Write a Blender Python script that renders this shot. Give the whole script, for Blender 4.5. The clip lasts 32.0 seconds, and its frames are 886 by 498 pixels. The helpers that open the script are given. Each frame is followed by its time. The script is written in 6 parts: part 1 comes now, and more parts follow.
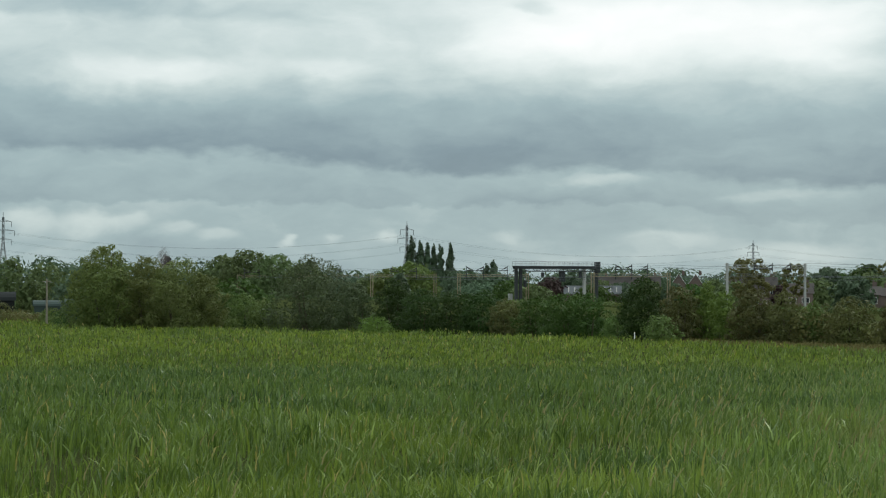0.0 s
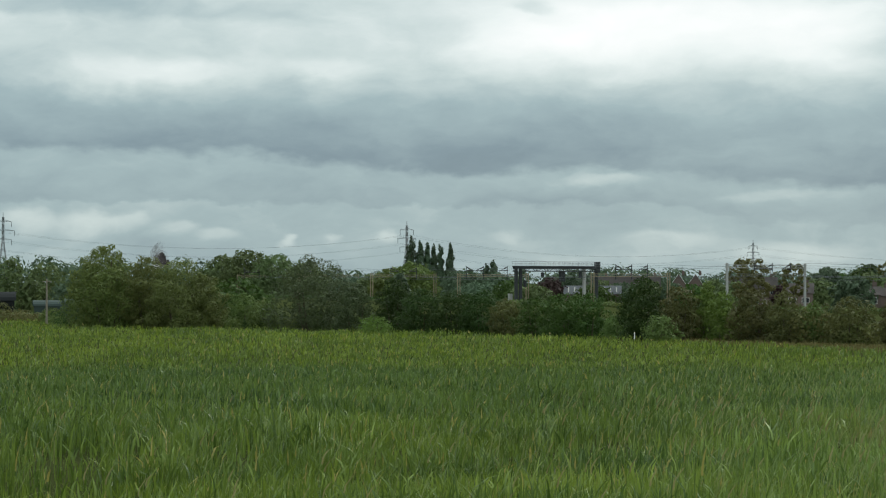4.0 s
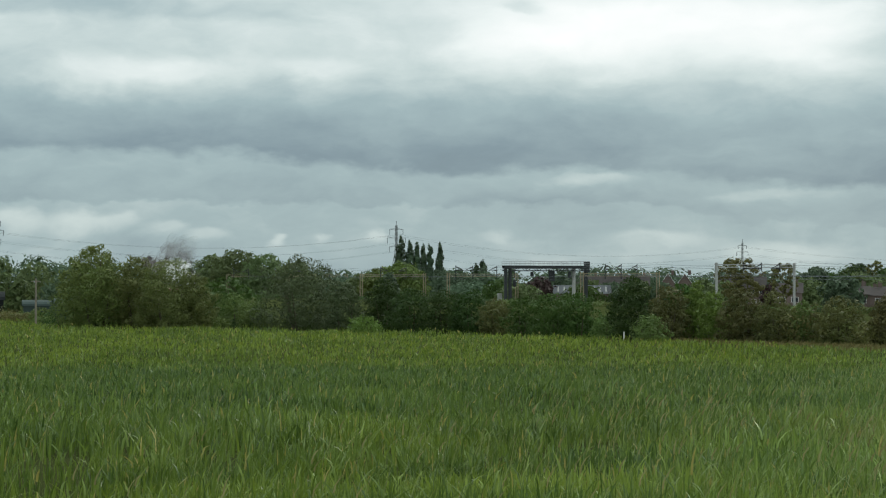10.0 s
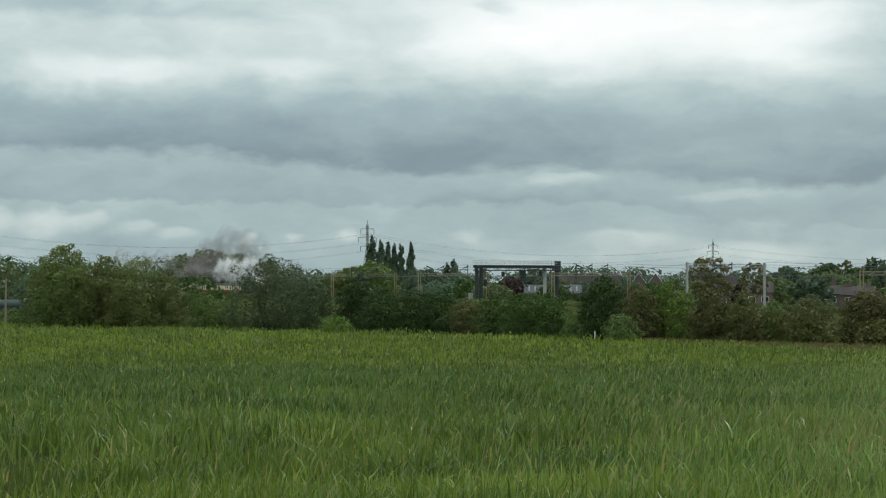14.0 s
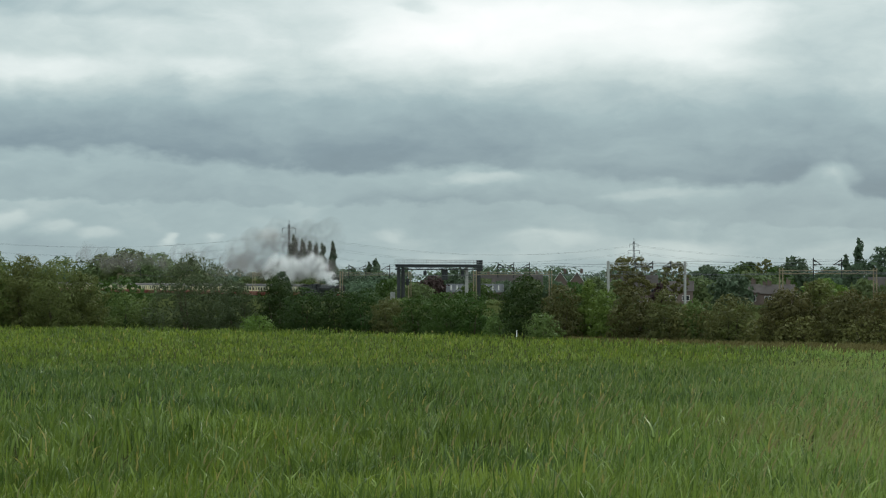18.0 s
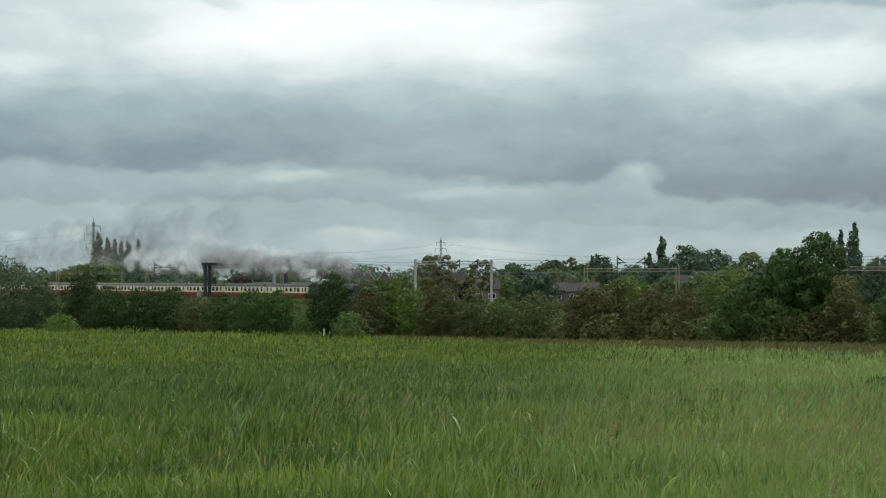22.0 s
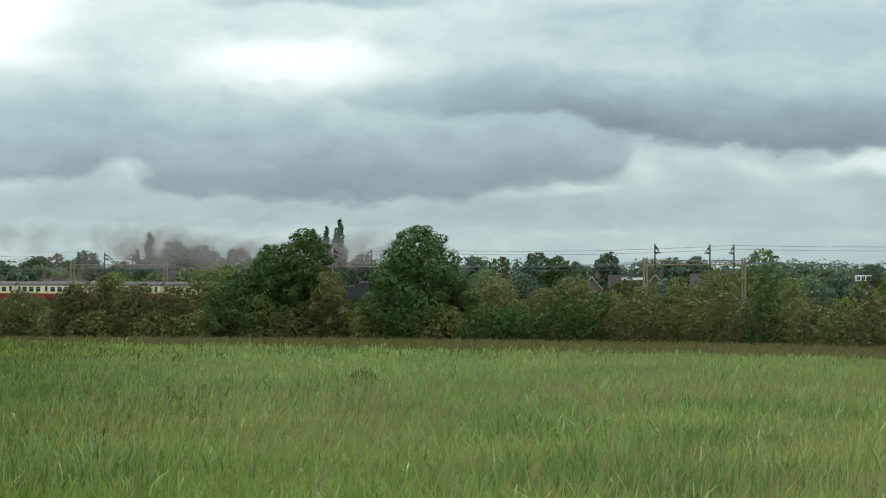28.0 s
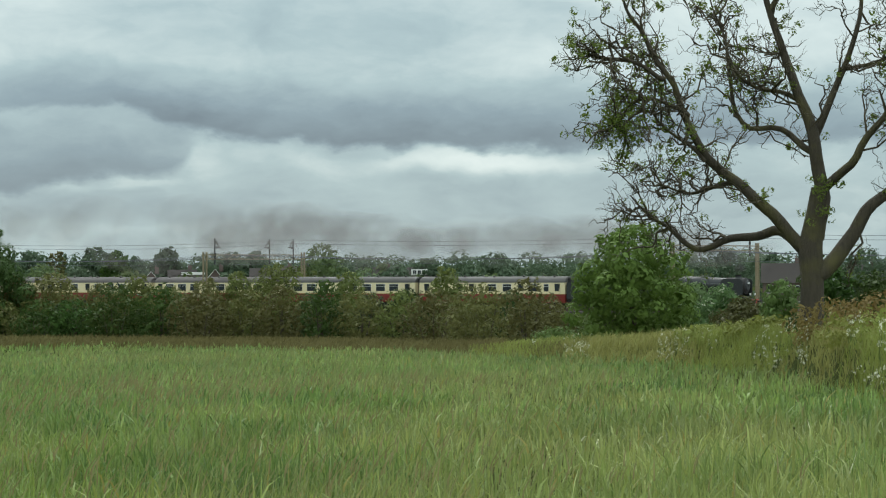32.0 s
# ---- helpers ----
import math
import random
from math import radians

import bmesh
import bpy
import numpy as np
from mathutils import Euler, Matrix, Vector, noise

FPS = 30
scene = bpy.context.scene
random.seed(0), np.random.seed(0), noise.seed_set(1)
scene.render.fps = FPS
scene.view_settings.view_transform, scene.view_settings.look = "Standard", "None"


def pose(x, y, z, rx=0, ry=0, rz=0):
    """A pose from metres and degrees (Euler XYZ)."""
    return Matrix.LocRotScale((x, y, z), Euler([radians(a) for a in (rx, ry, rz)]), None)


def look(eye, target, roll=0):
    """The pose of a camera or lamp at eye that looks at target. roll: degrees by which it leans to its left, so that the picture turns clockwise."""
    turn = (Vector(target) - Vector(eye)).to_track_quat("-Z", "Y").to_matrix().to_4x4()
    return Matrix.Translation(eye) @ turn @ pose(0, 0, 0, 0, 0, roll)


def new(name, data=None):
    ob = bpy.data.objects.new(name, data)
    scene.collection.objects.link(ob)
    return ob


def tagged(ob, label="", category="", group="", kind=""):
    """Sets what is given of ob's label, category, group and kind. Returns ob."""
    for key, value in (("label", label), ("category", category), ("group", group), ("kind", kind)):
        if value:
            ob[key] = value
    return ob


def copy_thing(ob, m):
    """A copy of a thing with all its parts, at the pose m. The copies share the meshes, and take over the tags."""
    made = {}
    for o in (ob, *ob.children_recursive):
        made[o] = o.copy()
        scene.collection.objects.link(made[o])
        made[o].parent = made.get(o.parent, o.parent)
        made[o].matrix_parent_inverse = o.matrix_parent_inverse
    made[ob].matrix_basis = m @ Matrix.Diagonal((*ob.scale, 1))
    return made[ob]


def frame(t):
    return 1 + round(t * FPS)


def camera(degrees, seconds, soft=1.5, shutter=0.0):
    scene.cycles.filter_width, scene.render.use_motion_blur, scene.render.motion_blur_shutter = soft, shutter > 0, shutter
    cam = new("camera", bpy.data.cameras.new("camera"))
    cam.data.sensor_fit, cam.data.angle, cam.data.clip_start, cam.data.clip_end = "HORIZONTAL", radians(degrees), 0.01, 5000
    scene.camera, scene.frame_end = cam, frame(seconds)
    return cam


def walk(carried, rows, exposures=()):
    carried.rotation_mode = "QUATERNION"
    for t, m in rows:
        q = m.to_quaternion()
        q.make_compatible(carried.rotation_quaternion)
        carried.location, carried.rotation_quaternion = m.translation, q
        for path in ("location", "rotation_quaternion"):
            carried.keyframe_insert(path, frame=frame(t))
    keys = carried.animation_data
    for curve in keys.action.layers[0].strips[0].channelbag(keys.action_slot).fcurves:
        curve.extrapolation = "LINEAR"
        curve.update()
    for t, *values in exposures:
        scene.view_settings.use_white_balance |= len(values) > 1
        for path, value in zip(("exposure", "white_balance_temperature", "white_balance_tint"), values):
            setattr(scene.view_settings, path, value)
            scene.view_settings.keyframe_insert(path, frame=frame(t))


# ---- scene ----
# The camera stands at the field's upper edge and pans to the right.
EYE = (0.0, 0.0, 5.3)
cam = camera(24.11, 32.0, soft=1.15)


def gaze(bearing, tilt, roll):
    a, e = radians(bearing), radians(tilt)
    way = Vector((math.sin(a) * math.cos(e), math.cos(a) * math.cos(e), math.sin(e)))
    return look(EYE, Vector(EYE) + way * 50, -roll)


PATH = [
    (0, 0, 0.847, -0.105), (3.5, 0.002, 0.847, -0.105), (5.5, 0.002, 0.847, -0.105), (6, 0.002, 0.846, -0.105),
    (6.5, -0.002, 0.846, -0.102), (7, 0.121, 0.83, -0.152), (7.5, 0.134, 0.828, -0.139), (8, 0.146, 0.828, -0.162),
    (8.5, 0.185, 0.826, -0.138), (9, 0.242, 0.829, -0.122), (9.5, 0.27, 0.829, -0.124), (10, 0.291, 0.837, -0.086),
    (10.5, 0.293, 0.829, -0.123), (11, 0.291, 0.827, -0.133), (11.5, 0.3, 0.825, -0.1), (12, 0.338, 0.824, -0.083),
    (12.5, 0.475, 0.825, -0.113), (13, 0.697, 0.821, -0.056), (13.5, 0.939, 0.821, -0.058), (14, 1.091, 0.826, -0.08),
    (14.5, 1.128, 0.826, -0.083), (16.5, 2.251, 0.817, -0.016), (17, 2.787, 0.798, -0.019), (17.5, 2.908, 0.811, 0.01),
    (18, 3.246, 0.806, 0.008), (18.5, 4.214, 0.794, -0.015), (19, 4.739, 0.793, -0.016), (19.5, 5.173, 0.792, -0.036),
    (20, 5.715, 0.78, 0.006), (20.5, 6.393, 0.776, 0.049), (21, 7.074, 0.776, 0.036), (21.5, 7.704, 0.774, 0.042),
    (22, 8.563, 0.754, 0.082), (22.5, 9.427, 0.753, 0.085), (23, 10.444, 0.753, 0.103), (23.5, 11.59, 0.745, 0.079),
    (24, 12.845, 0.72, 0.122), (24.5, 14.158, 0.712, 0.11), (25, 15.531, 0.702, 0.155), (25.5, 16.602, 0.691, 0.187),
    (27.5, 21.37, 0.617, 0.089), (28, 22.634, 0.616, 0.196), (28.5, 23.519, 0.605, 0.201), (29, 24.728, 0.578, 0.198),
    (29.5, 26.419, 0.542, 0.166), (30, 28.105, 0.524, 0.232), (30.5, 29.5, 0.501, 0.27), (31, 30.817, 0.49, 0.248),
    (31.5, 32.232, 0.447, 0.288), (32, 34.746, 0.41, 0.327),
]
walk(cam, [(t, gaze(b, e, r)) for t, b, e, r in PATH], exposures=((0, 0.0), (19, 0.0), (22, 0.02), (25, 0.2), (28, 0.30), (30, 0.30), (32, 0.22)))

# ---- sky and light: broken overcast, the sun behind cloud ----
world = bpy.data.worlds.new("sky")
scene.world = world
world.use_nodes = True
wt = world.node_tree
wt.nodes.clear()


class Net:
    """Small helper that adds and links nodes of one tree."""

    def __init__(self, tree):
        self.tree = tree

    def node(self, kind, **props):
        n = self.tree.nodes.new(kind)
        for key, value in props.items():
            setattr(n, key, value)
        return n

    def link(self, a, b):
        self.tree.links.new(a, b)

    def math(self, op, a, b=None, c=None, clamp=False):
        n = self.node("ShaderNodeMath", operation=op, use_clamp=clamp)
        for i, v in enumerate((a, b, c)):
            if v is None:
                continue
            if isinstance(v, (int, float)):
                n.inputs[i].default_value = v
            else:
                self.link(v, n.inputs[i])
        return n.outputs[0]

    def mix(self, f, a, b, blend="MIX"):
        n = self.node("ShaderNodeMix", data_type="RGBA", blend_type=blend)
        n.clamp_factor = True
        for i, v in ((0, f), (6, a), (7, b)):
            if isinstance(v, (int, float)):
                n.inputs[i].default_value = v
            elif isinstance(v, tuple):
                n.inputs[i].default_value = (*v, 1)
            else:
                self.link(v, n.inputs[i])
        return n.outputs[2]

    def noise(self, vec, scale, detail=4, rough=0.55, dist=0.0):
        n = self.node("ShaderNodeTexNoise")
        n.inputs["Scale"].default_value = scale
        n.inputs["Detail"].default_value = detail
        n.inputs["Roughness"].default_value = rough
        n.inputs["Distortion"].default_value = dist
        if vec is not None:
            self.link(vec, n.inputs["Vector"])
        return n

    def combine(self, x, y, z):
        n = self.node("ShaderNodeCombineXYZ")
        for i, v in enumerate((x, y, z)):
            if isinstance(v, (int, float)):
                n.inputs[i].default_value = v
            else:
                self.link(v, n.inputs[i])
        return n.outputs[0]


def build_sky():
    k = Net(wt)
    co = k.node("ShaderNodeTexCoord").outputs["Generated"]
    sep = k.node("ShaderNodeSeparateXYZ")
    k.link(co, sep.inputs[0])
    x, y, z = sep.outputs
    # bearing and height over the horizon, both in degrees
    bearing = k.math("MULTIPLY", k.math("ARCTAN2", x, y), 57.2958)
    height = k.math("MULTIPLY", k.math("ARCSINE", z), 57.2958)
    flat = k.combine(k.math("MULTIPLY", bearing, 0.55), height, 0.0)
    warp = k.noise(flat, 0.5, 3, 0.5)
    wsep = k.node("ShaderNodeSeparateColor")
    k.link(warp.outputs["Color"], wsep.inputs[0])
    b = k.math("MULTIPLY_ADD", k.math("SUBTRACT", wsep.outputs[0], 0.5), 2.6, bearing)
    h = k.math("MULTIPLY_ADD", k.math("SUBTRACT", wsep.outputs[1], 0.5), 0.9, height)
    # lumps that break the clouds' edges
    lump = k.noise(k.combine(k.math("MULTIPLY", bearing, 0.8), k.math("MULTIPLY", height, 1.5), 21.0), 1.0, 4, 0.52).outputs["Fac"]
    b = k.math("MULTIPLY_ADD", k.math("SUBTRACT", lump, 0.5), 0.9, b)
    he = k.math("MULTIPLY_ADD", k.math("SUBTRACT", lump, 0.5), 0.95, height)
    h = k.math("MULTIPLY_ADD", k.math("SUBTRACT", lump, 0.5), 0.4, h)

    def along(points, value, low, high):
        """A smooth curve through the points, read at value."""
        node = k.node("ShaderNodeFloatCurve")
        c = node.mapping.curves[0]
        while len(c.points) < len(points):
            c.points.new(0.5, 0.5)
        for p, (px, py) in zip(c.points, points):
            p.location = ((px - low) / (high - low), py)
        node.mapping.update()
        k.link(k.math("MULTIPLY_ADD", value, 1 / (high - low), -low / (high - low), clamp=True), node.inputs["Value"])
        return node.outputs[0]

    # mean brightness by height
    total = along(((0, 0.40), (1.0, 0.415), (2.0, 0.41), (3.0, 0.42), (4.4, 0.45), (5.4, 0.53), (7.0, 0.59), (9.0, 0.63), (20, 0.62)), h, 0.0, 20.0)
    # decks of cloud: a crisp dark base that lifts and dips, fading upwards
    for base, dark, deep in DECKS:
        q = k.math("MULTIPLY", k.math("SUBTRACT", he, k.math("MULTIPLY", along(base, bearing, -20.0, 50.0), 10.0)), 1 / deep)
        edge = k.node("ShaderNodeMapRange", interpolation_type="SMOOTHSTEP")
        edge.inputs[1].default_value, edge.inputs[2].default_value = -0.10, 0.16
        k.link(q, edge.inputs[0])
        up_ = k.math("MAXIMUM", q, 0.0)
        fall = k.math("EXPONENT", k.math("MULTIPLY", k.math("MULTIPLY", up_, up_), -1.0))
        total = k.math("SUBTRACT", total, k.math("MULTIPLY", k.math("MULTIPLY", edge.outputs[0], fall), along(dark, b, -20.0, 50.0)))
    for cb, ch, sb, sh, amp in CLOUDS:
        u = k.math("MULTIPLY", k.math("SUBTRACT", b, cb), 1 / sb)
        v = k.math("MULTIPLY", k.math("SUBTRACT", h, ch), 1 / sh)
        # dark clouds have a crisp base, bright ones a crisp top
        v = k.math("MAXIMUM", v, k.math("MULTIPLY", v, -2.0)) if amp < 0 else k.math("MAXIMUM", k.math("MULTIPLY", v, -1.0), k.math("MULTIPLY", v, 1.6))
        d = k.math("ADD", k.math("MULTIPLY", u, u), k.math("MULTIPLY", v, v))
        g = k.math("EXPONENT", k.math("MULTIPLY", k.math("POWER", d, 1.6), -1.0))
        total = k.math("MULTIPLY_ADD", g, amp, total)
    # billows, and finer wisps
    bill = k.noise(k.combine(k.math("MULTIPLY", b, 0.34), k.math("MULTIPLY", h, 0.80), 3.0), 1.0, 6, 0.56, 0.25)
    total = k.math("MULTIPLY_ADD", k.math("SUBTRACT", bill.outputs["Fac"], 0.5), 0.30, total)
    wisp = k.noise(k.combine(k.math("MULTIPLY", bearing, 0.55), k.math("MULTIPLY", height, 1.5), 8.0), 1.0, 6, 0.56)
    total = k.math("MULTIPLY_ADD", k.math("SUBTRACT", wisp.outputs["Fac"], 0.5), 0.10, total)
    cr = k.node("ShaderNodeValToRGB")
    el = cr.color_ramp.elements
    stops = ((0.0, (0.125, 0.180, 0.225)), (0.22, (0.207, 0.293, 0.343)), (0.42, (0.348, 0.465, 0.492)), (0.60, (0.585, 0.69, 0.685)), (0.78, (0.85, 0.92, 0.905)), (1.0, (1.05, 1.06, 1.05)))
    while len(el) < len(stops):
        el.new(0.5)
    for e, (p, c) in zip(el, stops):
        e.position, e.color = p, (*c, 1)
    k.link(total, cr.inputs[0])
    sky = k.node("ShaderNodeTexSky", sky_type="NISHITA", sun_disc=False)
    sky.sun_elevation, sky.sun_rotation = radians(42), radians(28)
    dim = k.mix(1.0, sky.outputs[0], (0.1, 0.1, 0.1), "MULTIPLY")
    col = k.mix(0.94, dim, cr.outputs[0])
    bg = k.node("ShaderNodeBackground")
    # an overcast sky grows brighter towards the zenith
    up = k.node("ShaderNodeMapRange", interpolation_type="SMOOTHSTEP")
    up.inputs[1].default_value, up.inputs[2].default_value = 9.0, 55.0
    up.inputs[3].default_value, up.inputs[4].default_value = 1.0, 2.3
    k.link(height, up.inputs[0])
    k.link(up.outputs[0], bg.inputs["Strength"])
    k.link(col, bg.inputs[0])
    k.link(bg.outputs[0], k.node("ShaderNodeOutputWorld").inputs[0])


# each deck: height of its base in tenths of ten degrees by bearing, darkness by bearing, depth in degrees
DECKS = [
    (((-20, 0.345), (-6, 0.34), (-3, 0.315), (0, 0.295), (5.5, 0.295), (7, 0.275), (12.8, 0.255), (13.7, 0.30), (14.4, 0.235), (16.5, 0.205), (23.6, 0.205), (25, 0.24), (27.3, 0.25), (28.2, 0.33), (50, 0.33)),
     ((-20, 0.17), (-8, 0.18), (0, 0.20), (5, 0.20), (6.5, 0.13), (8.5, 0.12), (10, 0.19), (13, 0.19), (13.7, 0.11), (14.6, 0.22), (20, 0.25), (24, 0.23), (27, 0.18), (28.2, 0.05), (29.5, 0.0), (50, 0.0)), 1.55),
    (((-20, 0.49), (18, 0.49), (21.5, 0.435), (26, 0.42), (28, 0.36), (29.5, 0.34), (32, 0.325), (40, 0.32), (50, 0.33)),
     ((-20, 0.0), (16, 0.0), (20, 0.06), (22, 0.15), (26, 0.25), (30, 0.33), (38, 0.33), (45, 0.25), (50, 0.2)), 1.5),
    (((-20, 0.22), (-4, 0.205), (2, 0.20), (5, 0.215), (9, 0.15), (13, 0.14), (22, 0.12), (50, 0.13)),
     ((-20, 0.07), (0, 0.08), (3, 0.07), (5, 0.08), (8, 0.04), (13, 0.06), (20, 0.05), (34, 0.04), (50, 0.05)), 0.6)]
# cloud masses: bearing, height, half width, half height, brightness
CLOUDS = [(6.6, 7.15, 6.0, 1.25, 0.33), (2.4, 6.6, 2.2, 0.7, 0.10), (10.5, 6.0, 2.2, 0.5, 0.10), (-7.6, 5.75, 3.0, 0.75, 0.17), (-3.0, 5.9, 1.1, 0.5, 0.13), (-9, 7.4, 4.5, 0.5, -0.12), (-1.2, 5.6, 2.0, 0.5, -0.05), (2.2, 7.35, 0.6, 0.22, -0.13),
          (18.8, 5.85, 3.2, 0.9, 0.23), (21.3, 5.6, 2.2, 0.6, 0.05), (22, 6.3, 14, 2.6, -0.03), (28, 2.6, 14, 2.6, -0.045), (19.5, 7.4, 3.2, 0.45, -0.16), (32, 6.6, 8.0, 1.5, -0.14), (25, 6.4, 3.0, 1.0, 0.03),
          (13.95, 2.85, 0.5, 0.35, 0.12), (4.2, 2.75, 1.4, 0.2, 0.10), (8.8, 2.3, 1.2, 0.2, 0.07), (26.0, 2.4, 1.1, 0.16, 0.13), (28.0, 3.3, 0.9, 0.7, 0.10), (24.5, 2.25, 0.8, 0.14, 0.09),
          (36.6, 2.85, 2.9, 0.42, 0.24), (32.4, 2.8, 1.6, 0.45, 0.10), (30.2, 3.0, 1.2, 0.4, 0.08),
          (-11.4, 1.75, 0.6, 0.42, 0.17), (-10.1, 1.65, 0.8, 0.35, 0.15), (-8.9, 1.6, 0.6, 0.25, 0.12), (-7.4, 1.45, 0.7, 0.28, 0.11), (-6.0, 1.3, 0.6, 0.22, 0.10), (-4.1, 1.2, 0.24, 0.20, 0.15), (-2.7, 1.15, 0.28, 0.14, 0.11), (-1.6, 1.2, 0.3, 0.2, 0.12),
          (1.7, 1.25, 0.4, 0.2, 0.08), (6.0, 1.1, 1.4, 0.4, 0.12), (9.4, 0.9, 1.6, 0.4, 0.11), (5.0, 0.6, 3.0, 0.3, 0.06), (16, 0.9, 3.0, 0.35, 0.05)]
build_sky()

sun = new("sun", bpy.data.lights.new("sun", "SUN"))
sun.data.energy, sun.data.angle, sun.data.color = 1.1, radians(16), (1.0, 0.97, 0.92)
sun.matrix_world = look((60, 110, 140), (0, 0, 0))


# ---- materials ----
def material(name):
    m = bpy.data.materials.new(name)
    m.use_nodes = True
    m.node_tree.nodes.clear()
    k = Net(m.node_tree)
    bsdf = k.node("ShaderNodeBsdfPrincipled")
    out = k.node("ShaderNodeOutputMaterial")
    k.link(bsdf.outputs[0], out.inputs[0])
    return m, k, bsdf, out


def surface(name, col, rough=0.7, metal=0.0, scale=4.0, vary=0.25, bump=0.15, dirt=0.2, spec=0.5):
    """Worn surface: colour varied at two scales, fine relief."""
    m, k, bsdf, _ = material(name)
    co = k.node("ShaderNodeTexCoord").outputs["Object"]
    big = k.noise(co, scale * 0.15, 4).outputs["Fac"]
    small = k.noise(co, scale * 2.5, 5, 0.65).outputs["Fac"]
    rnd = k.node("ShaderNodeObjectInfo").outputs["Random"]
    dark = tuple(c * (1 - vary) for c in col)
    lite = tuple(min(1.0, c * (1 + vary)) for c in col)
    c = k.mix(k.math("MULTIPLY_ADD", small, 0.6, k.math("MULTIPLY", rnd, 0.4)), dark, lite)
    c = k.mix(k.math("MULTIPLY", big, dirt), c, tuple(c * 0.45 for c in col))
    k.link(c, bsdf.inputs["Base Color"])
    bsdf.inputs["Metallic"].default_value = metal
    bsdf.inputs["Specular IOR Level"].default_value = spec
    k.link(k.math("MULTIPLY_ADD", small, 0.2, rough - 0.1), bsdf.inputs["Roughness"])
    bn = k.node("ShaderNodeBump")
    bn.inputs["Strength"].default_value = bump
    bn.inputs["Distance"].default_value = 0.02
    k.link(small, bn.inputs["Height"])
    k.link(bn.outputs[0], bsdf.inputs["Normal"])
    return m


def foliage(name, low, high, rough=0.55, passing=0.32, other=None, share=0.0):
    """Leaves: each one varied, lighter and darker patches over the crown, some light passing through."""
    m, k, bsdf, out = material(name)
    isl = k.node("ShaderNodeNewGeometry").outputs["Random Per Island"]
    co = k.node("ShaderNodeTexCoord").outputs["Object"]
    patch = k.noise(co, 0.8, 3).outputs["Fac"]
    f = k.math("ADD", k.math("MULTIPLY", isl, 0.18), k.math("MULTIPLY", k.math("SUBTRACT", patch, 0.12), 0.85), clamp=True)
    c = k.mix(f, low, high)
    if other:
        c = k.mix(k.math("GREATER_THAN", isl, 1.0 - share), c, other)
    rnd = k.node("ShaderNodeObjectInfo").outputs["Random"]
    hsv = k.node("ShaderNodeHueSaturation")
    k.link(c, hsv.inputs["Color"])
    k.link(k.math("MULTIPLY_ADD", rnd, 0.36, 0.82), hsv.inputs["Value"])
    k.link(k.math("MULTIPLY_ADD", rnd, 0.03, 0.485), hsv.inputs["Hue"])
    k.link(hsv.outputs[0], bsdf.inputs["Base Color"])
    bsdf.inputs["Roughness"].default_value = rough
    bsdf.inputs["Specular IOR Level"].default_value = 0.12
    tr = k.node("ShaderNodeBsdfTranslucent")
    k.link(hsv.outputs[0], tr.inputs[0])
    mx = k.node("ShaderNodeMixShader")
    mx.inputs[0].default_value = passing
    k.link(bsdf.outputs[0], mx.inputs[1])
    k.link(tr.outputs[0], mx.inputs[2])
    k.link(mx.outputs[0], out.inputs[0])
    return m


LEAF = {
    "sallow": foliage("sallow_leaf", (0.084, 0.106, 0.032), (0.192, 0.222, 0.060)),
    "thorn": foliage("thorn_leaf", (0.076, 0.079, 0.027), (0.179, 0.169, 0.055)),
    "oak": foliage("oak_leaf", (0.034, 0.067, 0.019), (0.096, 0.154, 0.041)),
    "olive": foliage("olive_leaf", (0.065, 0.089, 0.025), (0.148, 0.184, 0.046)),
    "willow": foliage("willow_leaf", (0.090, 0.109, 0.036), (0.186, 0.220, 0.068)),
    "light": foliage("light_leaf", (0.071, 0.107, 0.031), (0.155, 0.214, 0.060)),
    "grey": foliage("grey_leaf", (0.047, 0.062, 0.028), (0.101, 0.123, 0.058)),
    "lime": foliage("lime_leaf", (0.069, 0.111, 0.022), (0.161, 0.214, 0.046)),
    "dark": foliage("dark_leaf", (0.020, 0.041, 0.011), (0.059, 0.094, 0.024)),
    "brown": foliage("brown_leaf", (0.057, 0.062, 0.022), (0.139, 0.134, 0.045)),
    "green": foliage("green_leaf", (0.031, 0.062, 0.013), (0.079, 0.129, 0.030)),
    "tan": foliage("tan_leaf", (0.095, 0.097, 0.034), (0.194, 0.184, 0.065)),
    # leafy and deep: haze of distance put into the colour, paler and bluer
    "leafy": foliage("hazed_far_leaf", (0.071, 0.105, 0.041), (0.162, 0.205, 0.081)),
    "deep": foliage("hazed_deep_leaf", (0.051, 0.082, 0.049), (0.123, 0.171, 0.097)),
    "copper": foliage("copper_leaf", (0.034, 0.021, 0.021), (0.078, 0.048, 0.046)),
    "herb": foliage("herb_leaf", (0.130, 0.150, 0.034), (0.300, 0.310, 0.075)),
    "dock": foliage("dock_leaf", (0.125, 0.090, 0.032), (0.270, 0.190, 0.066)),
    "ash": foliage("ash_leaf", (0.085, 0.128, 0.026), (0.215, 0.265, 0.055), passing=0.35),
    "elder": foliage("elder_leaf", (0.063, 0.112, 0.039), (0.147, 0.210, 0.077), other=(0.50, 0.51, 0.38), share=0.035),
}


